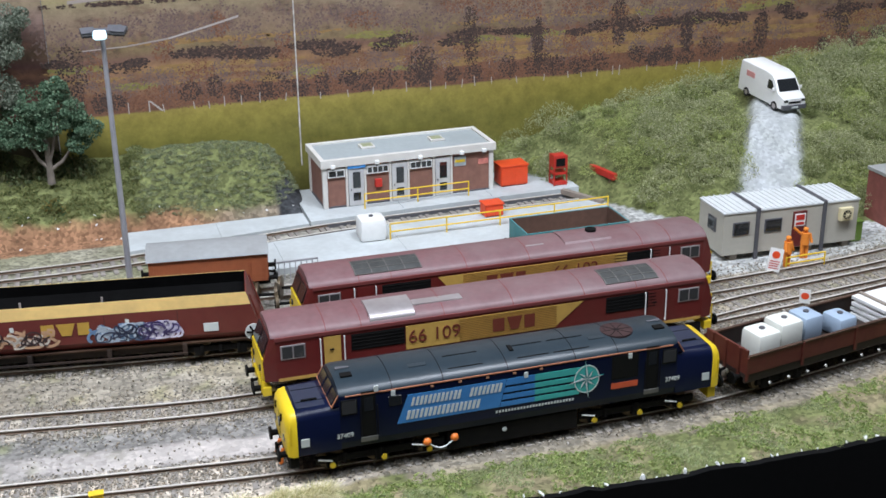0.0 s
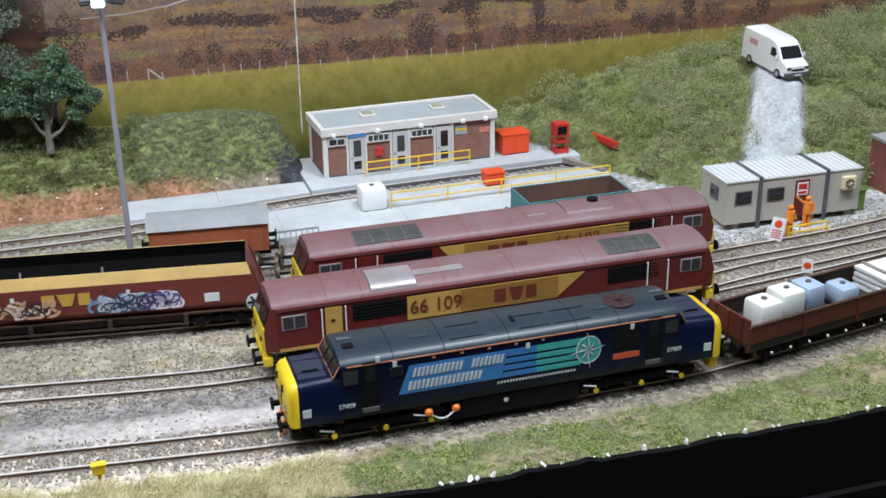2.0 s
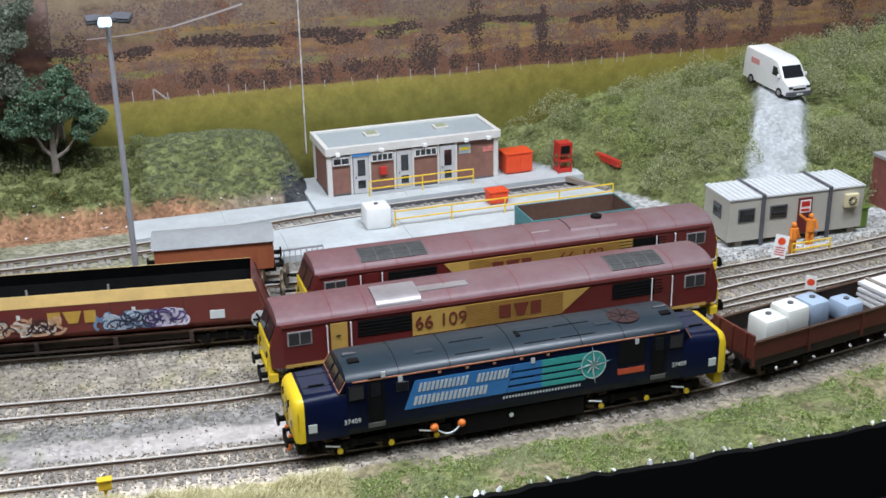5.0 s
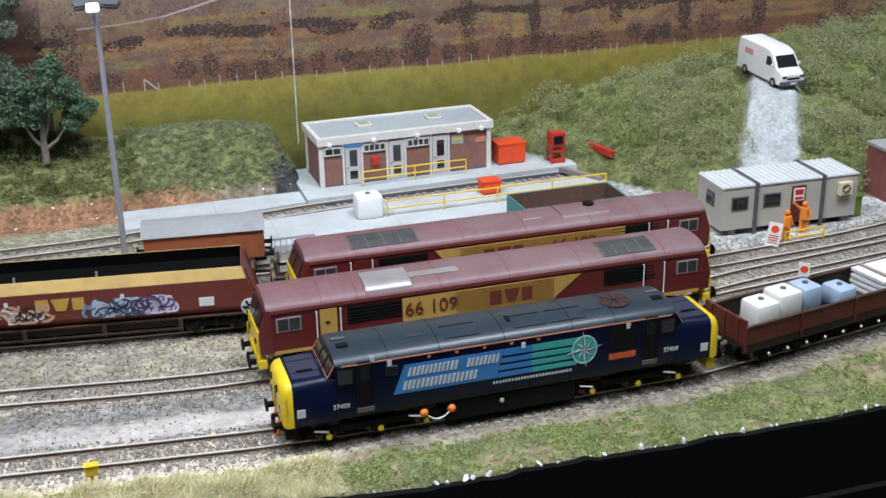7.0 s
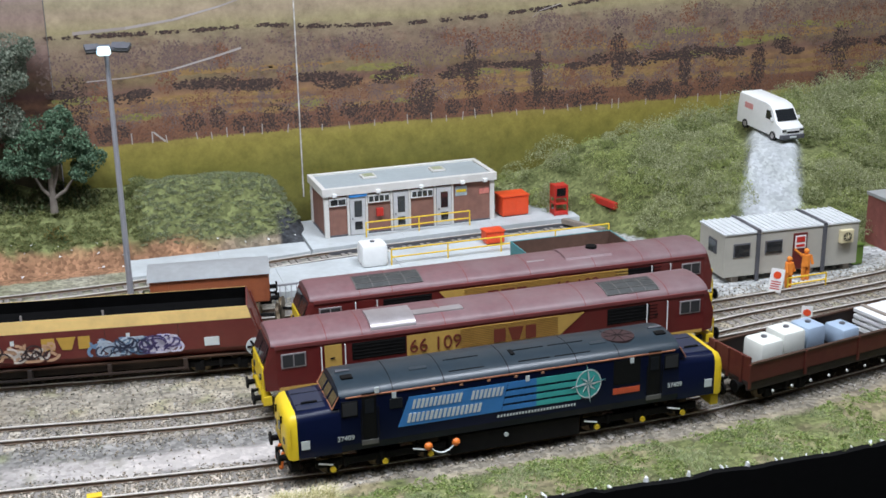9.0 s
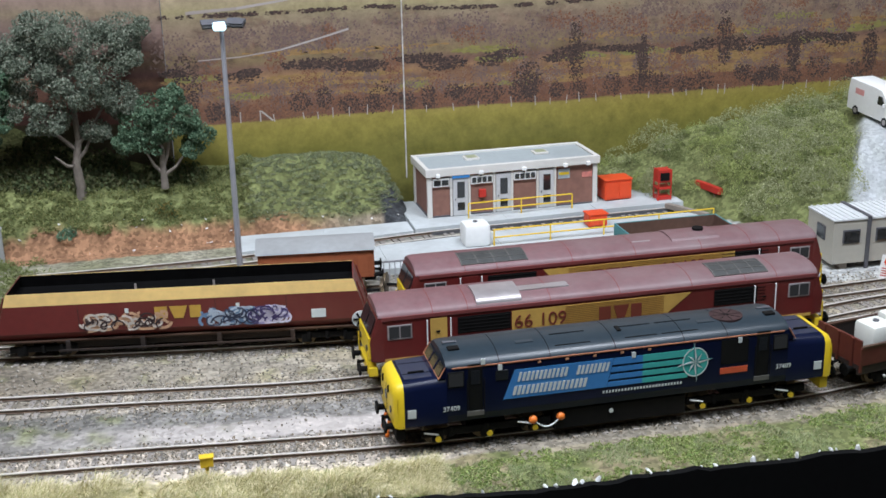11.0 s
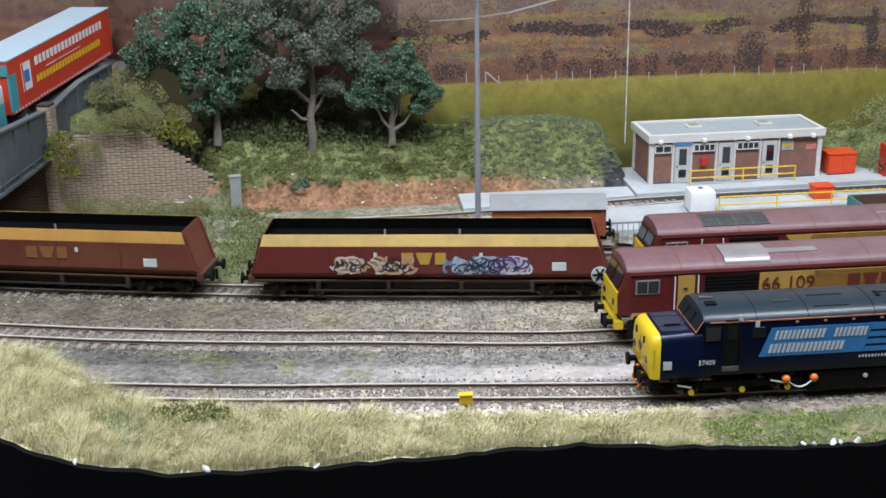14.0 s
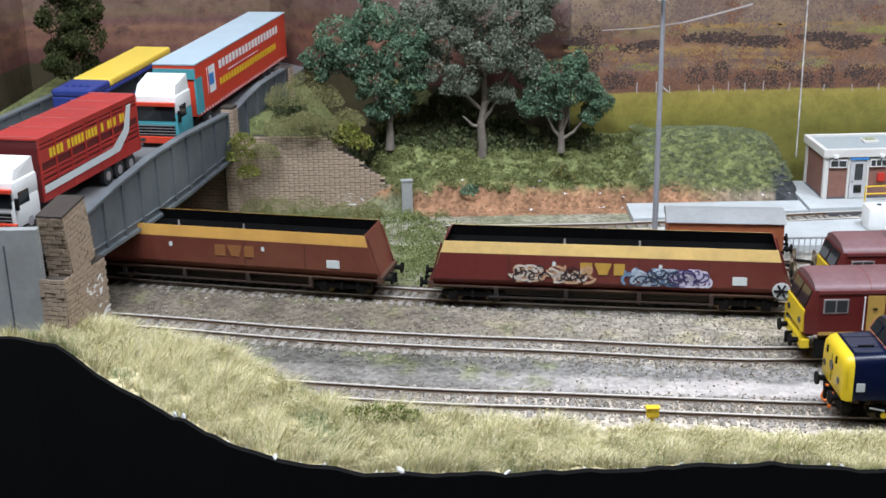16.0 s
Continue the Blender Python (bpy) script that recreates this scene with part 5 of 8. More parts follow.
        for q in (-0.82, 0, 0.82):
            bm = bmesh.new()
            loft(bm, [[(s * (7.185 + o), q - 0.36, 2.64), (s * (7.185 + o), q + 0.36, 2.64), (s * (6.945 + o), q + 0.35, 2.98), (s * (6.945 + o), q - 0.35, 2.98)] for o in (0.0, 0.03)])
            part("windscreen", bm, M_GLASS, lo, "dark cab windscreen")
        bm = bmesh.new()
        for (ya, za), (yb, zb) in (((-1.31, 2.60), (-1.29, 3.0)), ((1.31, 2.60), (1.29, 3.0))):
            rod(bm, (s * 7.22, ya, za), (s * 6.95, yb, zb), 0.022, n=6)
        rod(bm, (s * 7.215, -1.3, 2.615), (s * 7.215, 1.3, 2.615), 0.02, n=6)
        part("windscreen_line", bm, tint("orange_lining", (0.50, 0.20, 0.10), 0.5), lo, "thin orange line round the windscreen")
        part("centre_pillar", rod(bmesh.new(), (s * 7.23, 0.41, 2.63), (s * 6.98, 0.40, 2.99), 0.03, n=6), M_NAVY, lo)
        part("centre_pillar", rod(bmesh.new(), (s * 7.23, -0.41, 2.63), (s * 6.98, -0.40, 2.99), 0.03, n=6), M_NAVY, lo)
        for q in (-0.5, 0.5):
            part("nose_top_seam", boxes((*sorted((s * 7.25, s * 8.42)), q - 0.012, q + 0.012, 2.598, 2.612)), M_BLACK, lo)
        for q in (-1.0, 1.0):
            part("lamp_iron", boxes((*sorted((s * 8.93, s * 9.02)), q * 0.55 - 0.03, q * 0.55 + 0.03, 2.05, 2.30)), M_BLACK, ye)
            part("nose_handrail", rod(bmesh.new(), (s * 8.80, q * 1.33, 1.5), (s * 8.80, q * 1.33, 2.1), 0.02, n=6), M_YELLOW, lo)
        part("nose_door_seam", boxes((*sorted((s * 8.955, s * 8.972)), -0.012, 0.012, 1.2, 2.2)), M_BLACK, ye)
        buffers(lo, s * 8.85, s, 1.05)
        bm = bmesh.new()
        box(bm, *sorted((s * 8.5, s * 8.85)), -1.2, 1.2, 0.55, 1.0, 0.03)
        part("snow_plough", bm, M_BLACK if s < 0 else M_YELLOW, lo)
        bm = bmesh.new()
        for q in (-0.35, 0.35):
            rod(bm, (s * 8.95, q, 1.0), (s * 9.08, q * 1.3, 0.45), 0.075, n=8)
            rod(bm, (s * 9.08, q * 1.3, 0.45), (s * 9.0, q * 0.6, 0.35), 0.075, n=8)
        part("brake_pipe", bm, M_ORANGE if s < 0 else M_BLACK, lo, "orange brake pipes" if s < 0 else "")
        # doors and side windows
        for sy in (-1, 1):
            bm = boxes((*sorted((s * 5.55, s * 6.1)), *sorted((sy * (W - 0.03), sy * (W + 0.012))), 1.3, 3.02))
            d = part("cab_door", bm, M_DARK, lo, "recessed dark cab door")
            part("door_window", boxes((s * 5.82 - 0.17, s * 5.82 + 0.17, *sorted((sy * (W), sy * (W + 0.022))), 2.3, 2.8)), M_GLASS, d)
            for hx in (5.49, 6.15):
                bm = bmesh.new()
                rod(bm, (s * hx, sy * (W + 0.05), 1.4), (s * hx, sy * (W + 0.05), 2.5), 0.022, n=6)
                part("handrail", bm, M_BLACK, d)
            part("step_plate", boxes((*sorted((s * 5.5, s * 6.15)), *sorted((sy * (W - 0.02), sy * (W + 0.03))), 1.16, 1.34), bevel=0.01), M_SLAT, lo, "grey step plate below the door")
            bm = boxes((*sorted((s * 6.25, s * 6.88)), *sorted((sy * (W - 0.03), sy * (W + 0.02))), 2.25, 2.82), bevel=0.02)
            w = part("side_window", bm, M_BLACK, lo, "cab side window")
            part("pane", boxes((*sorted((s * 6.29, s * 6.84)), *sorted((sy * W, sy * (W + 0.03))), 2.30, 2.77)), M_CABGLASS, w)
            part("data_panel", boxes((*sorted((s * 8.1, s * 8.42)), *sorted((sy * (W - 0.02), sy * (W + 0.012))), 1.32, 1.62)), M_PALE, lo)
        bogie(lo, s * 5.35, (-1.9, 0, 1.9), 0.5, 2.55)
        # yellow axlebox covers and white brake rigging
        for ax in (-1.9, 0.1, 1.9):
            bm = bmesh.new()
            rod(bm, (s * 5.35 + ax, -1.16, 0.42), (s * 5.35 + ax, -1.24, 0.42), 0.115, n=14)
            part("axlebox_cover", bm, M_YELLOW, lo, "yellow axlebox cover", smooth=True)
        for ax in (-2.45, 1.2):
            bm = bmesh.new()
            rod(bm, (s * 5.35 + ax, -1.22, 0.75), (s * 5.35 + ax + 0.55, -1.22, 0.62), 0.035, n=6)
            part("sand_pipe", bm, M_WHITE, lo, "white sand pipe")
    # grilles, tanks, hose
    for a, b, z0, z1, mt in ((4.05, 5.2, 1.95, 2.85, M_DARK), (4.05, 5.2, 1.58, 1.80, tint("orange_red_name_plate", (0.60, 0.10, 0.04), 0.5))):
        part("side_grille" if mt is M_DARK else "name_plate", boxes((a, b, -W - 0.015, -W + 0.03, z0, z1)), mt, lo)
    bm = boxes((-2.7, 2.7, -1.24, 1.24, 0.22, 1.05), bevel=0.05)
    part("fuel_tank", bm, M_BLACK, lo)
    for xx in (-3.55, -2.45):
        bm = bmesh.new()
        bmesh.ops.create_uvsphere(bm, u_segments=12, v_segments=8, radius=0.17, matrix=Matrix.Translation((xx, -1.24, 0.78)))
        part("hose_cock", bm, M_ORANGE, lo, "orange hose cock", smooth=True)
    bm = bmesh.new()
    pts = [Vector((-3.55 + 1.1 * k / 10, -1.3, 0.78 - 0.34 * math.sin(math.pi * k / 10))) for k in range(11)]
    rings = [[bm.verts.new((p.x, p.y + 0.035 * math.cos(j * math.tau / 6), p.z + 0.035 * math.sin(j * math.tau / 6))) for j in range(6)] for p in pts]
    for ra, rb in zip(rings, rings[1:]):
        for j in range(6):
            bm.faces.new((ra[j], ra[(j + 1) % 6], rb[(j + 1) % 6], rb[j]))
    part("hose", bm, M_PALE, lo, "grey hanging hose")
    for xx in (-0.4,):
        bm = bmesh.new()
        rod(bm, (xx, -1.23, 0.75), (xx, -1.28, 0.75), 0.09, n=12)
        part("gauge_glass", bm, M_PALE, lo)
    # livery panel: blue running into teal, bars of lettering, compass star
    y = -W - 0.004
    part("livery_panel", plates([[(-4.75, 1.62), (-0.65, 1.62), (-0.37, 2.66), (-4.3, 2.66)]], y, 0.012), M_BLUE, lo, "bright blue slanted livery panel")
    bands = [(0.0, 0.17), (0.255, 0.425), (0.51, 0.68), (0.765, 1.0)]
    for k, (a, b) in enumerate(bands):
        za, zb = 1.62 + 1.04 * a, 1.62 + 1.04 * b
        part("livery_stripe", plates([[(-0.63 + a * 0.28, za), (0.8, za), (0.8, zb), (-0.63 + b * 0.28, zb)]], y, 0.012), M_BLUE, lo, "bright blue livery stripe")
        part("livery_stripe", plates([[(0.8, za), (2.65, za), (2.75, zb), (0.8, zb)]], y, 0.012), M_TEAL, lo, "teal livery stripe")
    cx, cz = 2.98, 2.16
    part("compass_disc", plates([[(cx + 0.54 * math.cos(k * math.tau / 32), cz + 0.54 * math.sin(k * math.tau / 32)) for k in range(32)]], y, 0.018), M_TEAL, lo, "round teal compass disc")
    for k in range(32):                               # thin pale ring round the disc
        a, b = k * math.tau / 32, (k + 1) * math.tau / 32
        if k == 0:
            ring_bm = bmesh.new()
        loft(ring_bm, [[(cx + r * math.cos(q), yy, cz + r * math.sin(q)) for r, q in ((0.50, a), (0.54, a), (0.54, b), (0.50, b))] for yy in (y - 0.016, y - 0.024)])
    part("compass_ring", ring_bm, M_PALE, lo, "thin pale ring")
    for k in range(8):
        a = k * math.tau / 8 + 0.12
        r = 0.74 if k % 2 == 0 else 0.42
        for side, mat in ((-1, M_PALE), (1, tint("dark_teal_ray", (0.03, 0.24, 0.24), 0.4))):
            w = a + side * 0.55
            part("star_ray", plates([[(cx, cz), (cx + 0.15 * math.cos(w), cz + 0.15 * math.sin(w)), (cx + r * math.cos(a), cz + r * math.sin(a))]], y - 0.016, 0.014), mat, lo, "pale half of a star ray" if side < 0 else "dark half of a star ray")
    part("company_lettering", plates(slant_bars(-4.2, -0.55, 2.22, 2.54, 22, 0.28, 1, 0.34, (12, 13)), y - 0.012, 0.012), M_PALE, lo, "pale lettering drawn as plain bars")
    part("company_lettering", plates(slant_bars(-4.4, -1.45, 1.74, 2.06, 17, 0.28, 2, 0.34), y - 0.012, 0.012), M_PALE, lo, "pale lettering drawn as plain bars")
    part("small_lettering", plates(slant_bars(-0.8, 2.5, 1.40, 1.49, 26, 0.1, 3, 0.4), y, 0.01), M_PALE, lo, "small pale lettering drawn as plain bars")
    text_part("running_number", "37409", 0.24, M_PALE, lo, facing(-6.75, -W - 0.012, 1.50), 0.008, "small white running number", 1.1)
    text_part("running_number", "37409", 0.24, M_PALE, lo, facing(6.75, -W - 0.012, 1.60), 0.008, "small white running number", 1.1)
    part("engine_room_window", boxes((-5.05, -4.55, -W - 0.02, -W + 0.03, 2.34, 2.70), bevel=0.02), M_GLASS, lo)
    bm = bmesh.new()
    for xx in (-3.4, -2.3, -1.2, -0.1, 1.0):
        box(bm, xx, xx + 0.12, -W - 0.02, -W + 0.01, 2.80, 2.87)
    part("lamp_bracket", bm, tint("copper_bracket", (0.5, 0.25, 0.14), 0.5), lo)
    for xx, z in ((-5.6, 2.98), (-4.95, 2.72), (0.35, 2.60), (4.75, 2.70)):
        part("warning_flash", boxes((xx, xx + 0.16, -W - 0.03, -W + 0.02, z, z + 0.2)), M_PALE, lo, "small pale warning flash")
    # tall sides under a flat-arched roof
    low = ("bogie", "fuel_tank", "buffer", "coupling_hook", "snow_plough", "brake_pipe", "axlebox_cover", "sand_pipe", "hose_cock", "hose", "gauge_glass", "roof")
    for o in lo.children:
        if o.name.split(".")[0] not in low:
            o.scale.z = 1.12
    rf.location.z, rf.scale.z = 1.544 * S, 0.6
    return lo


DRS_X, DRS_Y = -1.42, -5.62
nose_loco(DRS_X, DRS_Y, 0.1)


# ---- bogie coal hopper wagons ----
def squiggles(x0, x1, z0, z1, n, seed, w=0.07):
    """Looping spray-paint strokes as flat outlines of (x, z)."""
    rng = random.Random(seed)
    out = []
    for _ in range(n):
        cx, cz = rng.uniform(x0, x1), rng.uniform(z0 + 0.15, z1 - 0.15)
        a0, turnn, r = rng.uniform(0, 6.3), rng.choice((-1, 1)) * rng.uniform(1.5, 4.5), rng.uniform(0.12, 0.34)
        last = None
        for k in range(9):
            a = a0 + turnn * k / 8
            p = (cx + r * math.cos(a) * 1.3 + 0.03 * k, max(z0, min(z1, cz + r * math.sin(a))))
            if last:
                dx, dz = p[0] - last[0], p[1] - last[1]
                l = math.hypot(dx, dz) or 1
                nx, nz = -dz / l * w / 2, dx / l * w / 2
                out.append([(last[0] - nx, last[1] - nz), (p[0] - nx, p[1] - nz), (p[0] + nx, p[1] + nz), (last[0] + nx, last[1] + nz)])
            last = p
    return out


def hopper(x, y, turn, label, paint, marked):
    ho = thing("hopper_wagon", label, "hopper wagon", x, y, 0.0, turn, group="bogie hopper wagons")
    zs = [(0.98, 8.40, 1.02), (1.42, 8.22, 1.345), (2.72, 7.82, 1.36)]
    def ring(z, l, w):
        return [(-l, -w, z), (l, -w, z), (l, w, z), (-l, w, z)]
    bm = bmesh.new()
    loft(bm, [ring(*a) for a in zs])
    body = part("body", bm, paint, ho)
    # rim band: a hollow frame over a dark interior
    o0, o1 = ring(2.722, 7.82, 1.362), ring(3.28, 7.66, 1.30)
    i0, i1 = ring(2.722, 7.74, 1.33), ring(3.28, 7.62, 1.27)
    for k in range(4):
        j = (k + 1) % 4
        bm = bmesh.new()
        vs = [bm.verts.new(p) for p in (o0[k], o0[j], o1[j], o1[k], i0[k], i0[j], i1[j], i1[k])]
        for f in ((0, 1, 2, 3), (5, 4, 7, 6), (3, 2, 6, 7), (0, 4, 5, 1)):
            bm.faces.new([vs[q] for q in f])
        if k % 2 == 0:
            part("rim_band", bm, M_HYELLOW if marked else M_HORANGE, ho, "pale yellow rim band" if marked else "dusty orange-yellow rim band")
        else:
            part("end_wall", bm, paint, ho)
    bm = bmesh.new()
    loft(bm, [ring(3.275, 7.61, 1.262), ring(2.73, 7.72, 1.32)], closed=True)
    bmesh.ops.delete(bm, geom=[f for f in bm.faces if all(v.co.z > 3.2 for v in f.verts)], context="FACES_ONLY")
    for f in bm.faces:
        f.normal_flip()
    part("interior", bm, M_HINSIDE, ho, "coal-black hollow interior")
    for xx in (-2.0, 1.45):
        bm = bmesh.new()
        rod(bm, (xx, -1.2, 3.0), (xx, -1.2, 3.5), 0.05, n=8)
        box(bm, xx - 0.11, xx + 0.11, -1.26, -1.16, 2.95, 3.15)
        part("cross_stay", bm, M_SILVER, ho, "grey cross stay with upright")
    for xx in (-4.6, 1.45, 4.6):
        part("panel_seam", boxes((xx - 0.008, xx + 0.008, -1.370, -1.352, 1.5, 2.70)), M_SOLE, body)
    part("solebar", boxes((-8.4, 8.4, -1.22, 1.22, 0.90, 1.02), (-8.35, 8.35, -1.26, -1.18, 0.96, 1.04), bevel=0.02), M_RUST, ho, "rusty solebar")
    part("pipe_run", boxes((-5.6, 4.9, -1.40, -1.33, 0.52, 0.60)), M_SOLE, ho)
    bm = boxes((-5.4, 5.4, -1.0, 1.0, 0.55, 1.02))
    part("discharge_chute", bm, M_SOLE, ho)
    for xx in (-5.2, -1.9, 1.5, 4.8):
        part("door_lever", boxes((xx - 0.10, xx + 0.10, -1.34, -1.05, 0.40, 1.0), bevel=0.02), M_SOLE, ho)
    for s in (-1, 1):
        bogie(ho, s * 6.35, (-0.95, 0.95), 0.46, 1.5)
        part("headstock", boxes((*sorted((s * 8.2, s * 8.5)), -1.25, 1.25, 0.85, 1.2), bevel=0.02), M_RUST, ho)
        buffers(ho, s * 8.5, s, 1.0)
        for q in (-1.15, 1.15):
            part("end_stanchion", rod(bmesh.new(), (s * 8.40, q, 1.1), (s * 7.80, q, 3.1), 0.045, n=6), paint, ho)
    for xx in (-2.55, 2.35):
        part("notice_plate", boxes((xx, xx + 0.16, -1.375, -1.34, 2.2, 2.42)), M_PALE, ho)
    part("notice_plate", boxes((5.7, 6.35, -1.38, -1.34, 1.55, 1.95)), M_PALE, ho, "pale data panel")
    lx = -0.25 if marked else 0.9
    lm = tint("gold_lettering" if marked else "faded_gold_lettering", (0.50, 0.30, 0.05) if marked else (0.27, 0.11, 0.035), 0.6)
    part("company_mark", plates([[(lx - 1.0, 1.85), (lx - 0.45, 1.85), (lx - 0.45, 2.42), (lx - 1.0, 2.42)], [(lx - 0.35, 2.42), (lx - 0.15, 1.85), (lx + 0.25, 1.85), (lx + 0.45, 2.42)], [(lx + 0.55, 1.85), (lx + 1.05, 1.85), (lx + 1.05, 2.42), (lx + 0.55, 2.42)]], -1.365, 0.014), lm, ho, "gold block company mark")
    if marked:
        for nm, cols, x0, x1 in (("graffiti", ((0.55, 0.33, 0.20), (0.62, 0.55, 0.48), (0.05, 0.03, 0.03)), -4.3, -0.6), ("graffiti", ((0.16, 0.27, 0.42), (0.50, 0.58, 0.66), (0.04, 0.05, 0.09)), 0.9, 3.4), ("graffiti", ((0.40, 0.36, 0.60), (0.66, 0.62, 0.72), (0.08, 0.06, 0.16)), 3.0, 4.8)):
            for k, c in enumerate(cols):
                part(nm, plates(squiggles(x0, x1 - 0.4, 1.42, 2.2, 26 - 5 * k, int(x0 * 10) + k * 7, 0.13 - 0.03 * k), -1.372 - 0.012 * k, 0.008), tint("spray_paint", c, 0.6), ho, "looping spray-painted graffiti")
        bm = bmesh.new()
        rod(bm, (7.9, -1.38, 1.35), (7.9, -1.30, 1.35), 0.40, n=24)
        hw = part("brake_wheel", bm, M_PALE, ho, "pale round brake wheel", smooth=True)
        for k in range(3):
            a = k * math.pi / 3
            bm = bmesh.new()
            rod(bm, (7.9 - 0.34 * math.cos(a), -1.40, 1.35 - 0.34 * math.sin(a)), (7.9 + 0.34 * math.cos(a), -1.40, 1.35 + 0.34 * math.sin(a)), 0.05, n=6)
            part("spoke", bm, M_BLACK, hw)
    return ho


def on_track(key, x):
    a, b = lerp_at(TRACKS[key], x - 3), lerp_at(TRACKS[key], x + 3)
    return (a + b) / 2, math.degrees(math.atan2(b - a, 6))


for hx, lab, pt, mk in ((-17.45, "maroon bogie hopper wagon with yellow rim and graffiti", M_HMAROON, True), (-36.2, "dusty brown bogie hopper wagon with yellow rim", M_HBROWN, False)):
    hy, ht = on_track("third", hx)
    hopper(hx, hy, ht, lab, pt, mk)


# ---- open bogie wagon behind the blue locomotive ----
def open_wagon(x, y, turn, half=7.6):
    wa = thing("open_wagon", "rusty maroon open bogie wagon loaded with tanks", "open wagon", x, y, 0, turn)
    part("floor", boxes((-half, half, -1.3, 1.3, 1.05, 1.25), bevel=0.02), M_SOLE, wa)
    for sy in (-1, 1):
        for k in range(5):
            a = -half + 2 * half * k / 5
            p = part("side_panel", boxes((a + 0.03, a + 2 * half / 5 - 0.03, *sorted((sy * 1.25, sy * 1.34)), 1.25, 2.02), bevel=0.015), M_WAGON if sy < 0 else M_SOLE, wa)
            part("top_rail", boxes((a + 0.03, a + 2 * half / 5 - 0.03, *sorted((sy * 1.23, sy * 1.37)), 2.02, 2.09)), M_RUST, p)
            part("stanchion", boxes((a - 0.06, a + 0.06, *sorted((sy * 1.33, sy * 1.40)), 1.0, 2.05)), M_WAGON, p)
    for s in (-1, 1):
        e = part("end_panel", boxes((*sorted((s * (half - 0.1), s * half)), -1.3, 1.3, 1.25, 2.35), bevel=0.015), M_WAGON, wa, "rust-streaked end panel")
        for q in (-0.85, 0, 0.85):
            part("end_rib", boxes((*sorted((s * half, s * (half + 0.08))), q - 0.06, q + 0.06, 1.1, 2.35)), M_WAGON, e)
        bogie(wa, s * 5.4, (-0.9, 0.9), 0.46, 1.4)
        buffers(wa, s * half, s, 1.02)
    part("solebar", boxes((-half, half, -1.28, -1.15, 0.85, 1.06), (-half, half, 1.15, 1.28, 0.85, 1.06)), M_SOLE, wa)
    for k in range(-6, 7):
        part("white_fitting", rod(bmesh.new(), (k * 1.05, -1.34, 0.62), (k * 1.05, -1.40, 0.62), 0.06, n=8), M_WHITE, wa, "white-painted underframe fitting")
    return wa


def tank(name, label, x, y, z, w, d, h, mat, turn=0, group=""):
    tk = thing(name, label, "plastic tank", x, y, z, turn, group)
    part("body", boxes((-w / 2, w / 2, -d / 2, d / 2, 0.0, h), bevel=0.2), mat, tk, smooth=True)
    bm = bmesh.new()
    rod(bm, (0, 0, h - 0.02), (0, 0, h + 0.06), 0.13, n=14)
    part("cap", bm, M_DGREY, tk)
    return tk


WX = 16.1
WY, WT = on_track("front", WX)
open_wagon(WX, WY, WT)


def on_wagon(d, o):
    a = radians(WT)
    return WX + d * math.cos(a) - o * math.sin(a), WY + d * math.sin(a) + o * math.cos(a)


for d, o, mt, lab, w, h in ((-5.9, -0.2, M_TANKW, "white plastic liquid tank in the open wagon", 1.25, 1.3), (-4.4, 0.1, M_TANKW, "white plastic liquid tank in the open wagon", 1.3, 1.35), (-2.9, 0.35, M_TANKB, "pale blue plastic tank lying in the open wagon", 1.1, 1.2), (-1.3, -0.1, M_TANKB, "pale blue plastic tank in the open wagon", 1.05, 0.95)):
    tx, ty = on_wagon(d, o)
    tank("liquid_tank", lab, tx, ty, 1.25, w, 1.25, h, mt, WT, "tanks in the open wagon")
for k in range(4):
    tx, ty = on_wagon(2.2, 0.0)
    sl = thing("concrete_slab", "white concrete slab stacked in the open wagon", "slab", tx, ty, 1.255 + k * 0.27, WT + (0.8, -1.2, 1.5, -0.4)[k], "slabs in the open wagon")
    part("slab", boxes((-1.7, 1.7, -1.0, 1.0, 0, 0.17), bevel=0.02), M_WHITE, sl)
    for q in (-1.2, 1.2):
        part("spacer", boxes((q - 0.08, q + 0.08, -1.0, 1.0, 0.172, 0.265)), M_TIMBER, sl)


# ---- small stock on the fourth track ----
def van(x, y, turn):
    va = thing("goods_van", "orange-brown covered goods van with grey canvas roof", "goods van", x, y, 0, turn)
    part("body", boxes((-2.9, 2.9, -1.15, 1.15, 0.95, 2.45), bevel=0.02), M_VANBODY, va)
    prof = [(-1.25, 2.42), (-0.9, 2.68), (-0.4, 2.82), (0, 2.86), (0.4, 2.82), (0.9, 2.68), (1.25, 2.42)]
    bm = bmesh.new()
    prism(prof, -3.0, 3.0, bm)
    part("roof", bm, M_VANROOF, va, "dusty grey curved canvas roof", smooth=True)
    for k in range(9):
        xx = -2.7 + k * 0.675
        part("plank", boxes((xx - 0.03, xx + 0.03, -1.19, -1.14, 1.0, 2.4)), M_VANBODY, va)
    part("end_door", boxes((2.9, 2.95, -0.9, 0.9, 1.0, 2.3), bevel=0.01), M_VANBODY, va)
    part("solebar", boxes((-3.0, 3.0, -1.05, 1.05, 0.75, 0.95)), M_BLACK, va)
    for a in (-1.7, 1.7):
        wheelset(va, a, 0.46)
    for s in (-1, 1):
        buffers(va, s * 3.0, s, 1.0)


van(-10.8, 12.0, on_track("fourth", -10.95)[1])


def loose_bogie(x, y, turn):
    bo = thing("spare_wheelset", "oily brown spare wheelset standing on the siding", "wheelset", x, y, -0.05, turn, "spare wheelsets")
    wheelset(bo, 0.0, 0.6, gauge=0.5)
    return bo


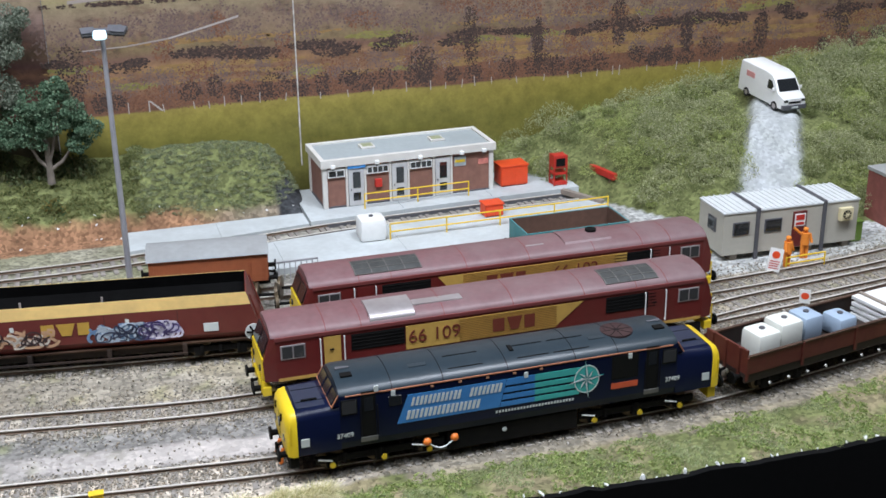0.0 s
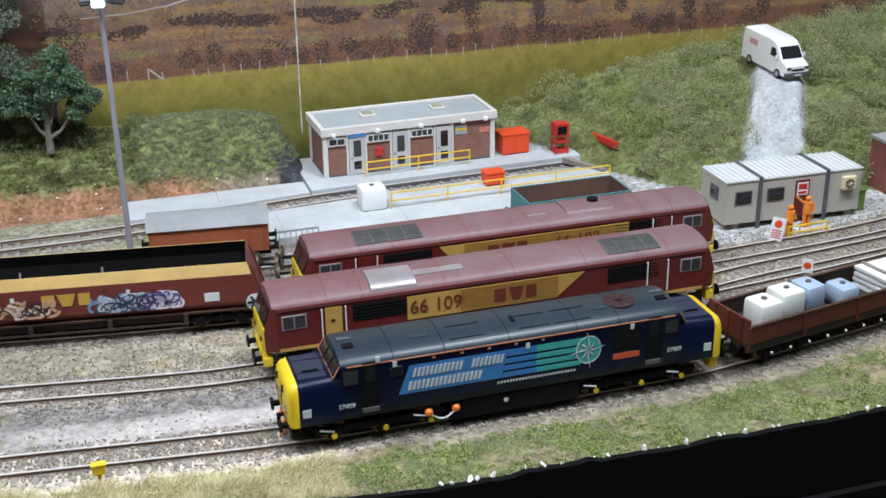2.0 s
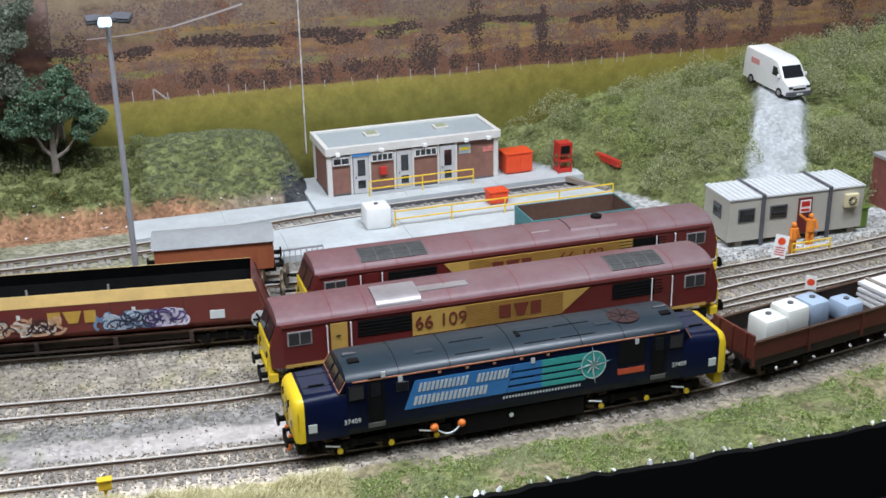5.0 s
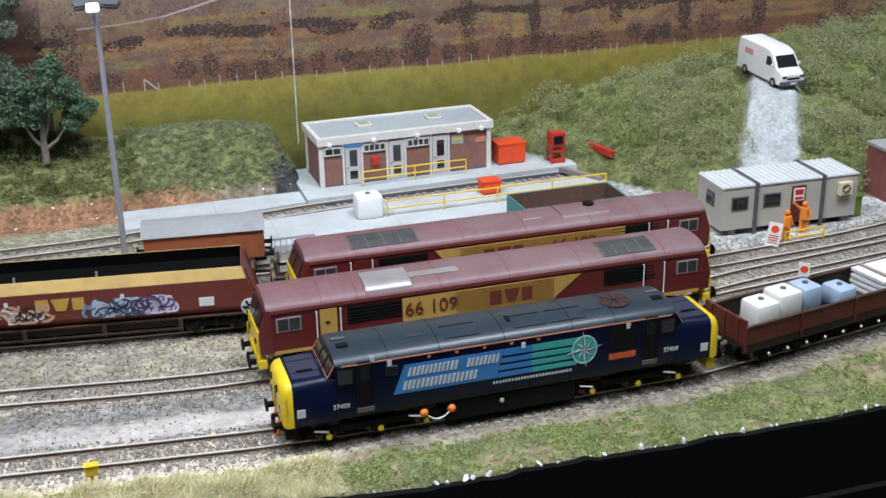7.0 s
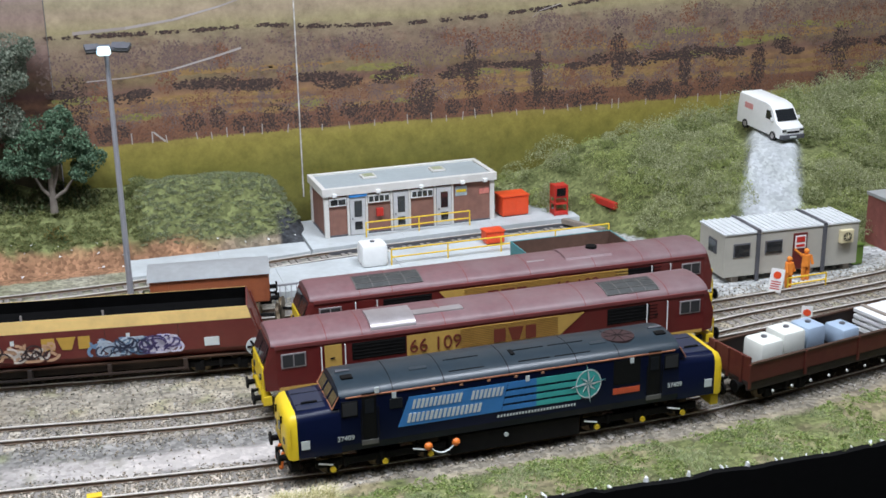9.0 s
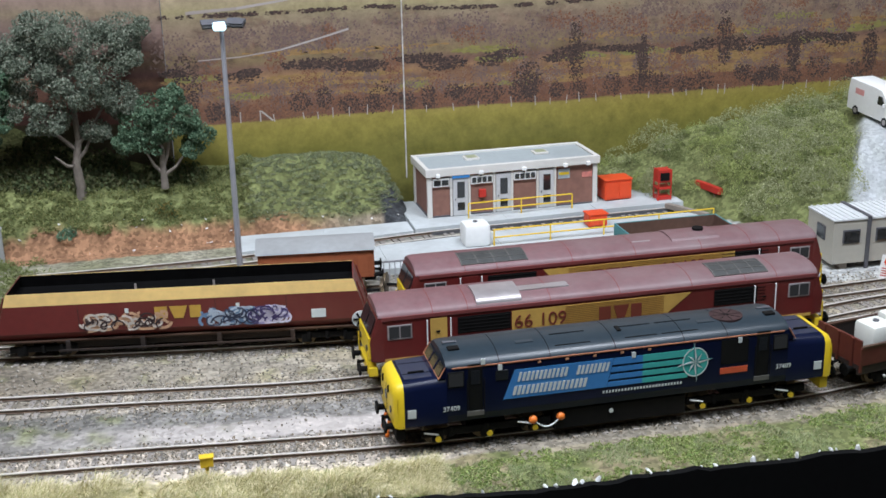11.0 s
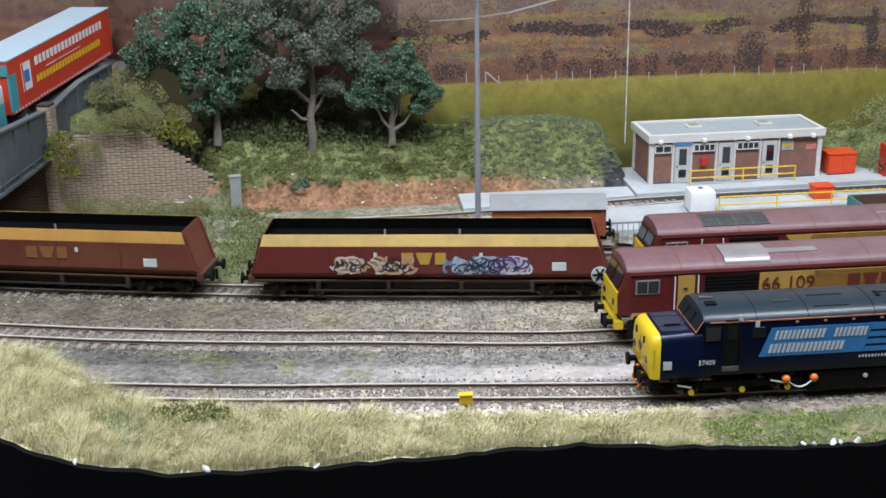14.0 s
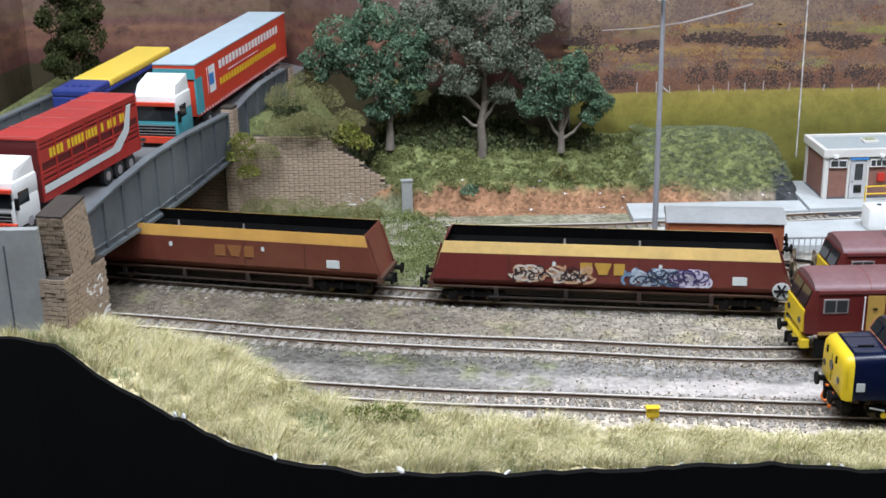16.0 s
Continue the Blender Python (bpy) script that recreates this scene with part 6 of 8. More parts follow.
lb = loose_bogie(-8.3, 9.7, 75)
for dx, dy, t in ((1.25, 0.5, 70), (0.75, -1.35, 85), (-0.9, 0.9, 15), (1.9, -0.8, 60)):
    placed(lb, -8.3 + dx, 9.7 + dy, -0.05, t)
wf = thing("wheel_rack", "pale metal rack beside the spare wheelsets", "rack", -6.2, 13.1, -0.1, 0)
part("top_rail", boxes((-1.2, 1.2, -0.05, 0.05, 0.85, 0.95)), M_MAST, wf)
for k in range(9):
    part("upright", boxes((-1.2 + k * 0.3 - 0.02, -1.2 + k * 0.3 + 0.02, -0.04, 0.04, -0.1, 0.86)), M_MAST, wf)


def mineral_wagon(x, y, turn):
    mw = thing("mineral_wagon", "faded teal open mineral wagon with rusty interior", "open wagon", x, y, 0, turn)
    L_, W = 2.95, 1.3
    part("floor", boxes((-L_, L_, -W, W, 0.95, 1.1)), M_RUSTIN, mw)
    for sy in (-1, 1):
        p = part("side_panel", boxes((-L_, L_, *sorted((sy * (W - 0.06), sy * W)), 1.1, 2.2), bevel=0.01), M_TEALW, mw)
        part("inner_lining", boxes((-L_ + 0.08, L_ - 0.08, *sorted((sy * (W - 0.10), sy * (W - 0.065))), 1.1, 2.17)), M_RUSTIN, p)
        part("side_door", boxes((-0.6, 0.6, *sorted((sy * W, sy * (W + 0.04))), 1.15, 2.1)), M_TEALW, p)
    for s in (-1, 1):
        part("end_panel", boxes((*sorted((s * (L_ - 0.06), s * L_)), -W + 0.065, W - 0.065, 1.1, 2.2)), M_TEALW, mw)
        part("inner_end", boxes((*sorted((s * (L_ - 0.1), s * (L_ - 0.065))), -W + 0.12, W - 0.12, 1.1, 2.17)), M_RUSTIN, mw)
        buffers(mw, s * L_, s, 1.0)
    part("solebar", boxes((-L_, L_, -1.05, 1.05, 0.72, 0.95)), M_BLACK, mw)
    for a in (-1.5, 1.5):
        wheelset(mw, a, 0.46)


mineral_wagon(8.3, 10.62, 0.5)


# ---- concrete aprons of the fuelling point ----
def apron(label, x0, x1, edge0, edge1, top, n):
    ap = thing("pavement", label, "pavement", kind="structure")
    for k in range(n):
        a, b = x0 + (x1 - x0) * k / n, x0 + (x1 - x0) * (k + 1) / n - 0.012
        bm = bmesh.new()
        pts = [(a, edge0(a)), (b, edge0(b)), (b, edge1(b)), (a, edge1(a))]
        loft(bm, [[(px, py, z) for px, py in pts] for z in (-0.25, top + 0.012 * ((k * 7) % 3))])
        part("slab", bm, M_CONCRETE, ap)
    return ap


pit_y = lambda x: lerp_at(TRACKS["pit"], x)
apron("pale concrete apron in front of the brick hut", -3.9, 13.4, lambda x: pit_y(x) + 0.95, lambda x: 26.2 if x < 9 else 23.6, 0.22, 3)
apron("pale concrete apron between the sidings", -13.3, 13.8, lambda x: 13.6 - 0.04 * x, lambda x: pit_y(x) - 0.95, 0.12, 4)
apron("pale concrete strip behind the siding", -14.4, -4.0, lambda x: pit_y(x) + 0.95, lambda x: 22.2, 0.12, 2)
for sy in (-0.72, 0.72):
    bm = bmesh.new()
    loft(bm, [[(x, pit_y(x) + sy - 0.16, -0.2), (x, pit_y(x) + sy + 0.16, -0.2), (x, pit_y(x) + sy + 0.16, -0.02), (x, pit_y(x) + sy - 0.16, -0.02)] for x in np.linspace(-3, 12.5, 20).tolist()])
    tagged(part("pit_wall", bm, M_DGREY), "dark concrete edge of the inspection pit", "pit", kind="structure")


# ---- flat-roofed brick hut ----
def brick_hut(x, y, z, turn):
    hu = thing("brick_hut", "flat-roofed brick depot hut with white frames and fascia", "hut", x, y, z, turn)
    L_, D, H = 10.9, 3.75, 3.0
    part("wall", boxes((0.1, L_ - 0.1, 0.1, D - 0.1, 0, H - 0.1)), M_BRICK, hu, "brown brick walls")
    part("plinth", boxes((0.04, L_ - 0.04, 0.04, D - 0.04, 0, 0.10)), M_DGREY, hu)
    for cx in (0, L_ - 0.28):
        for cy in (0, D - 0.28):
            part("corner_post", boxes((cx, cx + 0.28, cy, cy + 0.28, 0, H - 0.42), bevel=0.015), M_HUTWHITE, hu)
    for b in ((-0.12, L_ + 0.12, -0.14, 0.16, H - 0.42, H + 0.06), (-0.12, L_ + 0.12, D - 0.16, D + 0.14, H - 0.42, H + 0.06), (-0.12, 0.16, 0.163, D - 0.163, H - 0.42, H + 0.06), (L_ - 0.16, L_ + 0.12, 0.163, D - 0.163, H - 0.42, H + 0.06)):
        part("fascia", boxes(b, bevel=0.02), M_HUTWHITE, hu, "off-white roof fascia")
    rf = part("roof", boxes((0.16, L_ - 0.16, 0.163, D - 0.163, H - 0.14, H - 0.05)), M_HUTROOF, hu, "grey felt flat roof")
    for sx in (2.9, 7.4):
        s = part("skylight", boxes((sx, sx + 0.9, 1.7, 2.6, H - 0.05, H + 0.10), bevel=0.03), M_HUTWHITE, rf, "small raised skylight")
        part("skylight_pane", boxes((sx + 0.12, sx + 0.78, 1.82, 2.48, H + 0.10, H + 0.13)), tint("olive_skylight", (0.33, 0.35, 0.22), 0.3), s)
    # white verticals that split the front into bays
    for fx in (0.135, 0.24, 0.385, 0.49, 0.64, 0.745):
        part("bay_post", boxes((fx * L_ - 0.06, fx * L_ + 0.06, -0.03, 0.12, 0.02, H - 0.42)), M_HUTWHITE, hu)
    for f0, f1, n in ((0.03, 0.125, 2), (0.25, 0.375, 4), (0.50, 0.63, 4)):
        a, b = f0 * L_, f1 * L_
        w = part("window", boxes((a, b, -0.03, 0.12, H - 1.08, H - 0.55), bevel=0.01), M_WHITE, hu, "white-framed high window")
        for k in range(n):
            p0 = a + 0.06 + (b - a - 0.06) * k / n
            p1 = a + (b - a - 0.06) * (k + 1) / n
            part("pane", boxes((p0, p1, -0.045, 0.0, H - 1.0, H - 0.66)), M_GLASS, w)
    for f0, f1 in ((0.145, 0.232), (0.395, 0.482), (0.65, 0.737)):
        a, b = f0 * L_, f1 * L_
        d = part("door", boxes((a, b, -0.03, 0.12, 0.03, H - 0.55), bevel=0.01), tint("pale_grey_door", (0.50, 0.50, 0.50), 0.6), hu, "pale grey door with two lights")
        part("pane", boxes((a + 0.26, b - 0.22, -0.05, 0.0, 1.15, 2.15)), M_GLASS, d)
        part("pane", boxes((a + 0.26, b - 0.22, -0.05, 0.0, 0.35, 0.85)), M_GLASS, d)
        part("handle", boxes((a + 0.10, a + 0.16, -0.08, -0.03, 1.0, 1.12)), M_DGREY, d)
    part("name_board", boxes((0.14 * L_, 0.24 * L_, -0.10, -0.03, H - 0.60, H - 0.40)), tint("blue_sign", (0.04, 0.22, 0.55), 0.5), hu, "blue name board over the door")
    part("notice", boxes((0.765 * L_, 0.835 * L_, 0.06, 0.11, 1.75, 2.35)), tint("blue_yellow_notice", (0.35, 0.40, 0.42), 0.5, vary=0.3, scale=300), hu, "small blue and yellow notice")
    part("notice_band", boxes((0.77 * L_, 0.83 * L_, 0.045, 0.065, 1.98, 2.15)), M_YELLOW, hu)
    part("notice", boxes((0.91 * L_, 0.97 * L_, 0.06, 0.11, 1.72, 2.05)), tint("red_white_notice", (0.65, 0.22, 0.18), 0.5, vary=0.3, scale=300), hu, "small red and white notice")
    part("post_box", boxes((0.295 * L_, 0.335 * L_, -0.10, 0.10, 1.05, 1.55), bevel=0.03), M_RED, hu, "red wall box")
    for fx in (0.055, 0.305, 0.555, 0.80, 0.935):
        b = part("flood_lamp", boxes((fx * L_ - 0.13, fx * L_ + 0.13, -0.34, -0.12, H - 0.45, H - 0.22), bevel=0.04), M_WHITE, hu, "white bulkhead lamp")
        part("bracket", boxes((fx * L_ - 0.03, fx * L_ + 0.03, -0.2, -0.1, H - 0.56, H - 0.40)), M_DGREY, b)
    return hu


brick_hut(-2.72, 22.05, 0.23, 1.6)


def railing(points, z, label, h=0.95):
    ra = thing("railing", label, "railing", points[0][0], points[0][1], z, 0)
    ox, oy = points[0]
    pts = [(px - ox, py - oy) for px, py in points]
    for px, py in pts:
        bm = bmesh.new()
        rod(bm, (px, py, 0), (px, py, h), 0.045, n=8)
        part("post", bm, M_RAILING, ra)
    for zz in (h, h * 0.52):
        bm = bmesh.new()
        for (ax, ay), (bx, by) in zip(pts, pts[1:]):
            rod(bm, (ax, ay, zz), (bx, by, zz), 0.045, n=8)
        part("rail", bm, M_RAILING, ra)
    return ra


railing([(-0.35, 21.45), (3.0, 21.55), (6.3, 21.65)], 0.2, "yellow tubular handrail in front of the hut")
railing([(-0.2, 16.15), (3.15, 16.2), (6.4, 16.25), (9.8, 16.3), (13.3, 16.45)], 0.1, "long yellow tubular handrail along the apron")
tank("storage_tank", "white cube storage tank on the concrete apron", -1.15, 16.75, 0.12, 1.5, 1.4, 1.32, M_WHITE)


def cabinet(name, x, y, z, w, d, h, mat, label):
    ca = thing(name, label, "cabinet", x, y, z, 2)
    part("body", boxes((-w / 2, w / 2, -d / 2, d / 2, 0.08, h), bevel=0.05), mat, ca)
    part("lid", boxes((-w / 2 - 0.05, w / 2 + 0.05, -d / 2 - 0.05, d / 2 + 0.05, h, h + 0.10), bevel=0.03), mat, ca)
    part("base", boxes((-w / 2 + 0.1, w / 2 - 0.1, -d / 2 + 0.1, d / 2 - 0.1, 0.0, 0.08)), M_DGREY, ca)
    for k in (-1, 1):
        part("door_panel", boxes((k * w / 4 - w / 4 + 0.06, k * w / 4 + w / 4 - 0.06, -d / 2 - 0.03, -d / 2, 0.2, h - 0.12), bevel=0.01), mat, ca)
    return ca


cabinet("generator_box", 9.6, 23.05, 0.22, 1.8, 1.3, 1.3, M_ORED, "bright orange-red generator cabinet beside the hut")
cabinet("sand_box", 6.55, 18.1, 0.12, 1.15, 0.9, 0.75, M_ORED, "small orange-red sand bin on the apron")


def pump(x, y, z):
    pu = thing("fuel_pump", "red steel fuel dispenser with open shelf", "fuel pump", x, y, z, 0)
    for sx in (-0.45, 0.39):
        for sy in (-0.4, 0.34):
            part("post", boxes((sx, sx + 0.07, sy, sy + 0.07, 0, 2.0)), M_RED, pu)
    part("shelf", boxes((-0.45, 0.46, -0.4, 0.41, 0.75, 0.85)), M_RED, pu)
    part("tank", boxes((-0.42, 0.42, -0.36, 0.36, 1.15, 2.0), bevel=0.05), M_RED, pu)
    part("dial_panel", boxes((-0.3, 0.3, -0.40, -0.36, 1.3, 1.8)), M_DARK, pu)
    part("drip_tray", boxes((-0.4, 0.4, -0.35, 0.35, 0.05, 0.3), bevel=0.02), M_RED, pu)


pump(12.35, 21.9, 0.22)
bs = thing("buffer_stop", "buffer stop with red beam at the siding end", "buffer stop", 14.9, 20.6, 0.0, 12)
part("buffer_beam", boxes((-0.2, 0.12, -1.25, 1.25, 0.95, 1.35), bevel=0.02), M_RED, bs, "red buffer beam")
for q in (-0.65, 0.65):
    bm = bmesh.new()
    rod(bm, (0, q, 1.0), (0, q, -0.2), 0.08, n=8)
    rod(bm, (0, q, 1.0), (1.2, q, -0.2), 0.07, n=8)
    part("rail_strut", bm, M_RAIL, bs)
tb = thing("timber_baulk", "grey timber baulk across the siding end", "timber", 12.9, 19.3, -0.1, -62)
part("beam", boxes((-1.6, 1.6, -0.17, 0.17, 0.1, 0.42), bevel=0.02), M_TIMBER, tb)


# ---- floodlight mast, posts ----
def floodlight_mast(x, y, h):
    ma = thing("floodlight_mast", "tall grey lighting mast with a lit lamp head", "lighting mast", x, y, -0.22, 0)
    bm = bmesh.new()
    rod(bm, (0, 0, 0), (0, 0, h), 0.16, 0.10, n=14)
    part("pole", bm, M_MAST, ma, smooth=True)
    part("base_plate", boxes((-0.35, 0.35, -0.35, 0.35, 0, 0.1), bevel=0.02), M_MAST, ma)
    part("cross_arm", boxes((-0.75, 0.75, -0.05, 0.05, h - 0.05, h + 0.05)), M_DGREY, ma)
    glow = bpy.data.materials.new("lit_lamp_glass")
    glow.use_nodes = True
    b = glow.node_tree.nodes["Principled BSDF"]
    b.inputs["Emission Color"].default_value = (0.50, 0.82, 1.0, 1)
    b.inputs["Emission Strength"].default_value = 1.9
    for k, (dx, dy, t, lit) in enumerate(((-0.6, -0.1, 10, False), (-0.12, -0.45, 0, True), (0.55, 0.1, -20, False), (0.75, -0.2, -30, False))):
        bm = bmesh.new()
        r = bmesh.ops.create_cube(bm, size=1)
        bmesh.ops.transform(bm, verts=r["verts"], matrix=pose(dx, dy, h + 0.08, 28, 0, t) @ Matrix.Diagonal((0.62, 0.42, 0.16, 1)))
        l = part("lamp_head", bm, M_DGREY, ma)
        bm = bmesh.new()
        r = bmesh.ops.create_cube(bm, size=1)
        bmesh.ops.transform(bm, verts=r["verts"], matrix=pose(dx, dy - 0.10, h - 0.02, 28, 0, t) @ Matrix.Diagonal((0.6, 0.40, 0.34 if lit else 0.12, 1)))
        bmesh.ops.bevel(bm, geom=bm.edges[:], offset=0.13 if lit else 0.03, segments=4, affect="EDGES", profile=0.5)
        part("lamp_glass", bm, glow if lit else M_CABGLASS, l, "glowing blue-white lamp glass" if lit else "")


floodlight_mast(-14.78, 9.4, 14.4)
yp = thing("ground_signal", "small yellow trackside marker post", "marker post", -17.25, -6.35, -0.15, 0)
bm = bmesh.new()
rod(bm, (0, 0, -0.1), (0, 0, 0.45), 0.07, n=10)
part("post", bm, M_RAILING, yp)
part("head", boxes((-0.24, 0.24, -0.14, 0.14, 0.40, 0.78), bevel=0.05), M_RAILING, yp)
part("cap", boxes((-0.27, 0.27, -0.17, 0.17, 0.78, 0.84), bevel=0.02), M_RAILING, yp)
gp = thing("relay_cabinet", "pale grey trackside relay post", "post", -27.6, 22.2, -0.2, 5)
part("body", boxes((-0.32, 0.32, -0.2, 0.2, 0, 1.95), bevel=0.03), M_RENDER, gp)
part("cap", boxes((-0.36, 0.36, -0.24, 0.24, 1.95, 2.03), bevel=0.02), M_RENDER, gp)


# ---- portable cabin, workers, notice ----
def cabin(x, y, z, turn):
    ca = thing("portable_cabin", "beige portable site cabin with ribbed white roof", "cabin", x, y, z, turn)
    L_, D, H = 8.2, 2.75, 2.6
    part("wall", boxes((0, L_, 0, D, 0.25, H)), M_CABIN, ca, "beige clad walls")
    rf = part("roof", boxes((-0.04, L_ + 0.04, -0.05, D + 0.05, H, H + 0.10), bevel=0.02), M_CABROOF, ca, "pale ribbed steel roof")
    for k in range(24):
        xx = 0.15 + k * (L_ - 0.3) / 23
        part("roof_rib", boxes((xx - 0.04, xx + 0.04, -0.05, D + 0.05, H + 0.10, H + 0.145)), M_CABROOF, rf)
    for xx in (2.0, 6.05):
        part("lifting_frame", boxes((xx - 0.1, xx + 0.1, -0.12, -0.01, -0.1, H + 0.15), (xx - 0.1, xx + 0.1, -0.12, D + 0.1, H + 0.11, H + 0.21)), M_DGREY, ca, "dark steel lifting frame")
    for a, b in ((0.55, 1.55), (2.45, 3.5)):
        w = part("window", boxes((a, b, -0.05, 0.02, 1.35, 2.1), bevel=0.02), M_DGREY, ca, "dark framed window")
        part("pane", boxes((a + 0.07, b - 0.07, -0.065, -0.02, 1.42, 2.03)), M_GLASS, w)
    w = part("end_window", boxes((-0.05, 0.02, 0.8, 1.7, 1.35, 2.15), bevel=0.02), M_DGREY, ca)
    part("pane", boxes((-0.065, -0.02, 0.87, 1.63, 1.42, 2.08)), M_GLASS, w)
    d = part("door", boxes((4.15, 5.0, -0.05, 0.02, 0.3, 2.35), bevel=0.015), M_MAROON, ca, "maroon cabin door")
    part("door_sign", boxes((4.25, 4.9, -0.075, -0.05, 1.5, 2.22)), M_WHITE, d, "white sign with a red mark")
    part("sign_mark", boxes((4.32, 4.83, -0.09, -0.075, 1.85, 2.15), (4.32, 4.83, -0.09, -0.075, 1.58, 1.72)), M_RED, d)
    f = part("vent_box", boxes((6.95, 7.75, -0.28, 0.0, 1.55, 2.3), bevel=0.04), M_CREAM, ca, "cream extractor fan box")
    bm = bmesh.new()
    rod(bm, (7.35, -0.27, 1.92), (7.35, -0.31, 1.92), 0.26, n=18)
    part("fan_opening", bm, M_DARK, f)
    for k in range(4):
        a = k * math.pi / 4
        part("fan_guard", rod(bmesh.new(), (7.35 - 0.25 * math.cos(a), -0.325, 1.92 - 0.25 * math.sin(a)), (7.35 + 0.25 * math.cos(a), -0.325, 1.92 + 0.25 * math.sin(a)), 0.018, n=6), M_CREAM, f)
    for xx in (0.6, 3.2, 5.2, 7.5):
        part("support_block", boxes((xx, xx + 0.4, 0.15, D - 0.15, -0.12, 0.25)), M_TIMBER, ca)
    return ca


cabin(16.0, 7.75, -0.1, -1.5)
gb = thing("wheelie_bin", "green plastic bin beside the portable cabin", "bin", 24.65, 8.4, -0.22, 0)
part("body", boxes((-0.35, 0.35, -0.4, 0.4, 0.05, 1.15), bevel=0.05), M_GREENBIN, gb)
part("lid", boxes((-0.39, 0.39, -0.45, 0.42, 1.15, 1.25), bevel=0.03), M_GREENBIN, gb)


def figure(x, y, turn, raised, legs_dark):
    """A painted miniature figure as one plain shape."""
    bm = bmesh.new()
    for q in (-0.12, 0.12):
        rod(bm, (q, 0, 0.0), (q, 0, 0.85), 0.11, 0.13, n=8)
    rod(bm, (0, 0, 0.8), (0, 0, 1.45), 0.24, 0.22, n=10)
    bmesh.ops.create_uvsphere(bm, u_segments=10, v_segments=8, radius=0.15, matrix=Matrix.Translation((0, 0, 1.64)))
    rod(bm, (0.25, 0, 1.4), (0.34, -0.12, 0.9), 0.075, n=6)
    rod(bm, (-0.25, 0, 1.4), (-0.65, 0.05, 1.75) if raised else (-0.34, -0.12, 0.95), 0.075, n=6)
    ob = part("figurine", bm, M_HIVIS, None, smooth=True)
    ob.matrix_world = pose(x * S, y * S, -0.20 * S, 0, 0, turn)
    return tagged(ob, "painted miniature figurine in orange work clothes", "figurine", "figurines by the cabin")


figure(18.95, 6.05, 20, False, False)
figure(20.55, 6.9, -10, True, True)
nb = thing("notice_board", "white notice board with a red disc on a stake", "sign", 17.7, 5.45, -0.2, -25)
nb.matrix_world = nb.matrix_world @ pose(0, 0, 0, -6, 9, 0) @ Matrix.Diagonal((0.85, 0.85, 0.85, 1))
part("panel", boxes((-0.42, 0.42, -0.03, 0.03, 0.15, 1.65), bevel=0.01), M_WHITE, nb)
bm = bmesh.new()
rod(bm, (0, -0.03, 1.25), (0, -0.05, 1.25), 0.24, n=18)
part("red_disc", bm, M_ORED, nb)
part("writing_bar", boxes((-0.3, 0.3, -0.045, -0.03, 0.80, 0.86), (-0.3, 0.3, -0.045, -0.03, 0.65, 0.71), (-0.3, 0.25, -0.045, -0.03, 0.5, 0.56), (-0.3, 0.3, -0.045, -0.03, 0.35, 0.41)), M_RED, nb)
part("stake", boxes((-0.04, 0.04, 0.03, 0.08, -0.05, 1.4)), M_TIMBER, nb)
nb2 = thing("notice_board", "small white trackside board with a red disc", "sign", 16.7, 0.9, -0.2, -35)
nb2.scale = (0.8, 0.8, 0.72)
part("panel", boxes((-0.33, 0.33, -0.03, 0.03, 0.5, 1.5), bevel=0.01), M_WHITE, nb2)
bm = bmesh.new()
rod(bm, (0, -0.03, 1.05), (0, -0.05, 1.05), 0.24, n=18)
part("red_disc", bm, M_ORED, nb2)
part("stake", boxes((-0.04, 0.04, 0.03, 0.08, -0.1, 1.2)), M_TIMBER, nb2)
railing([(18.6, 5.55), (21.0, 5.65)], -0.2, "low yellow barrier beside the track", 0.75)
br = thing("brick_store", "dark red brick store at the yard edge", "store", 27.7, 8.6, -0.22, 0)
part("wall", boxes((0, 3, 0, 3, 0, 2.9)), tint("dark_red_brick", (0.22, 0.07, 0.055), 0.85, 0, 0.2, 120, 0.2), br)
part("coping", boxes((-0.08, 3.08, -0.08, 3.08, 2.9, 3.1), bevel=0.02), M_RENDER, br)


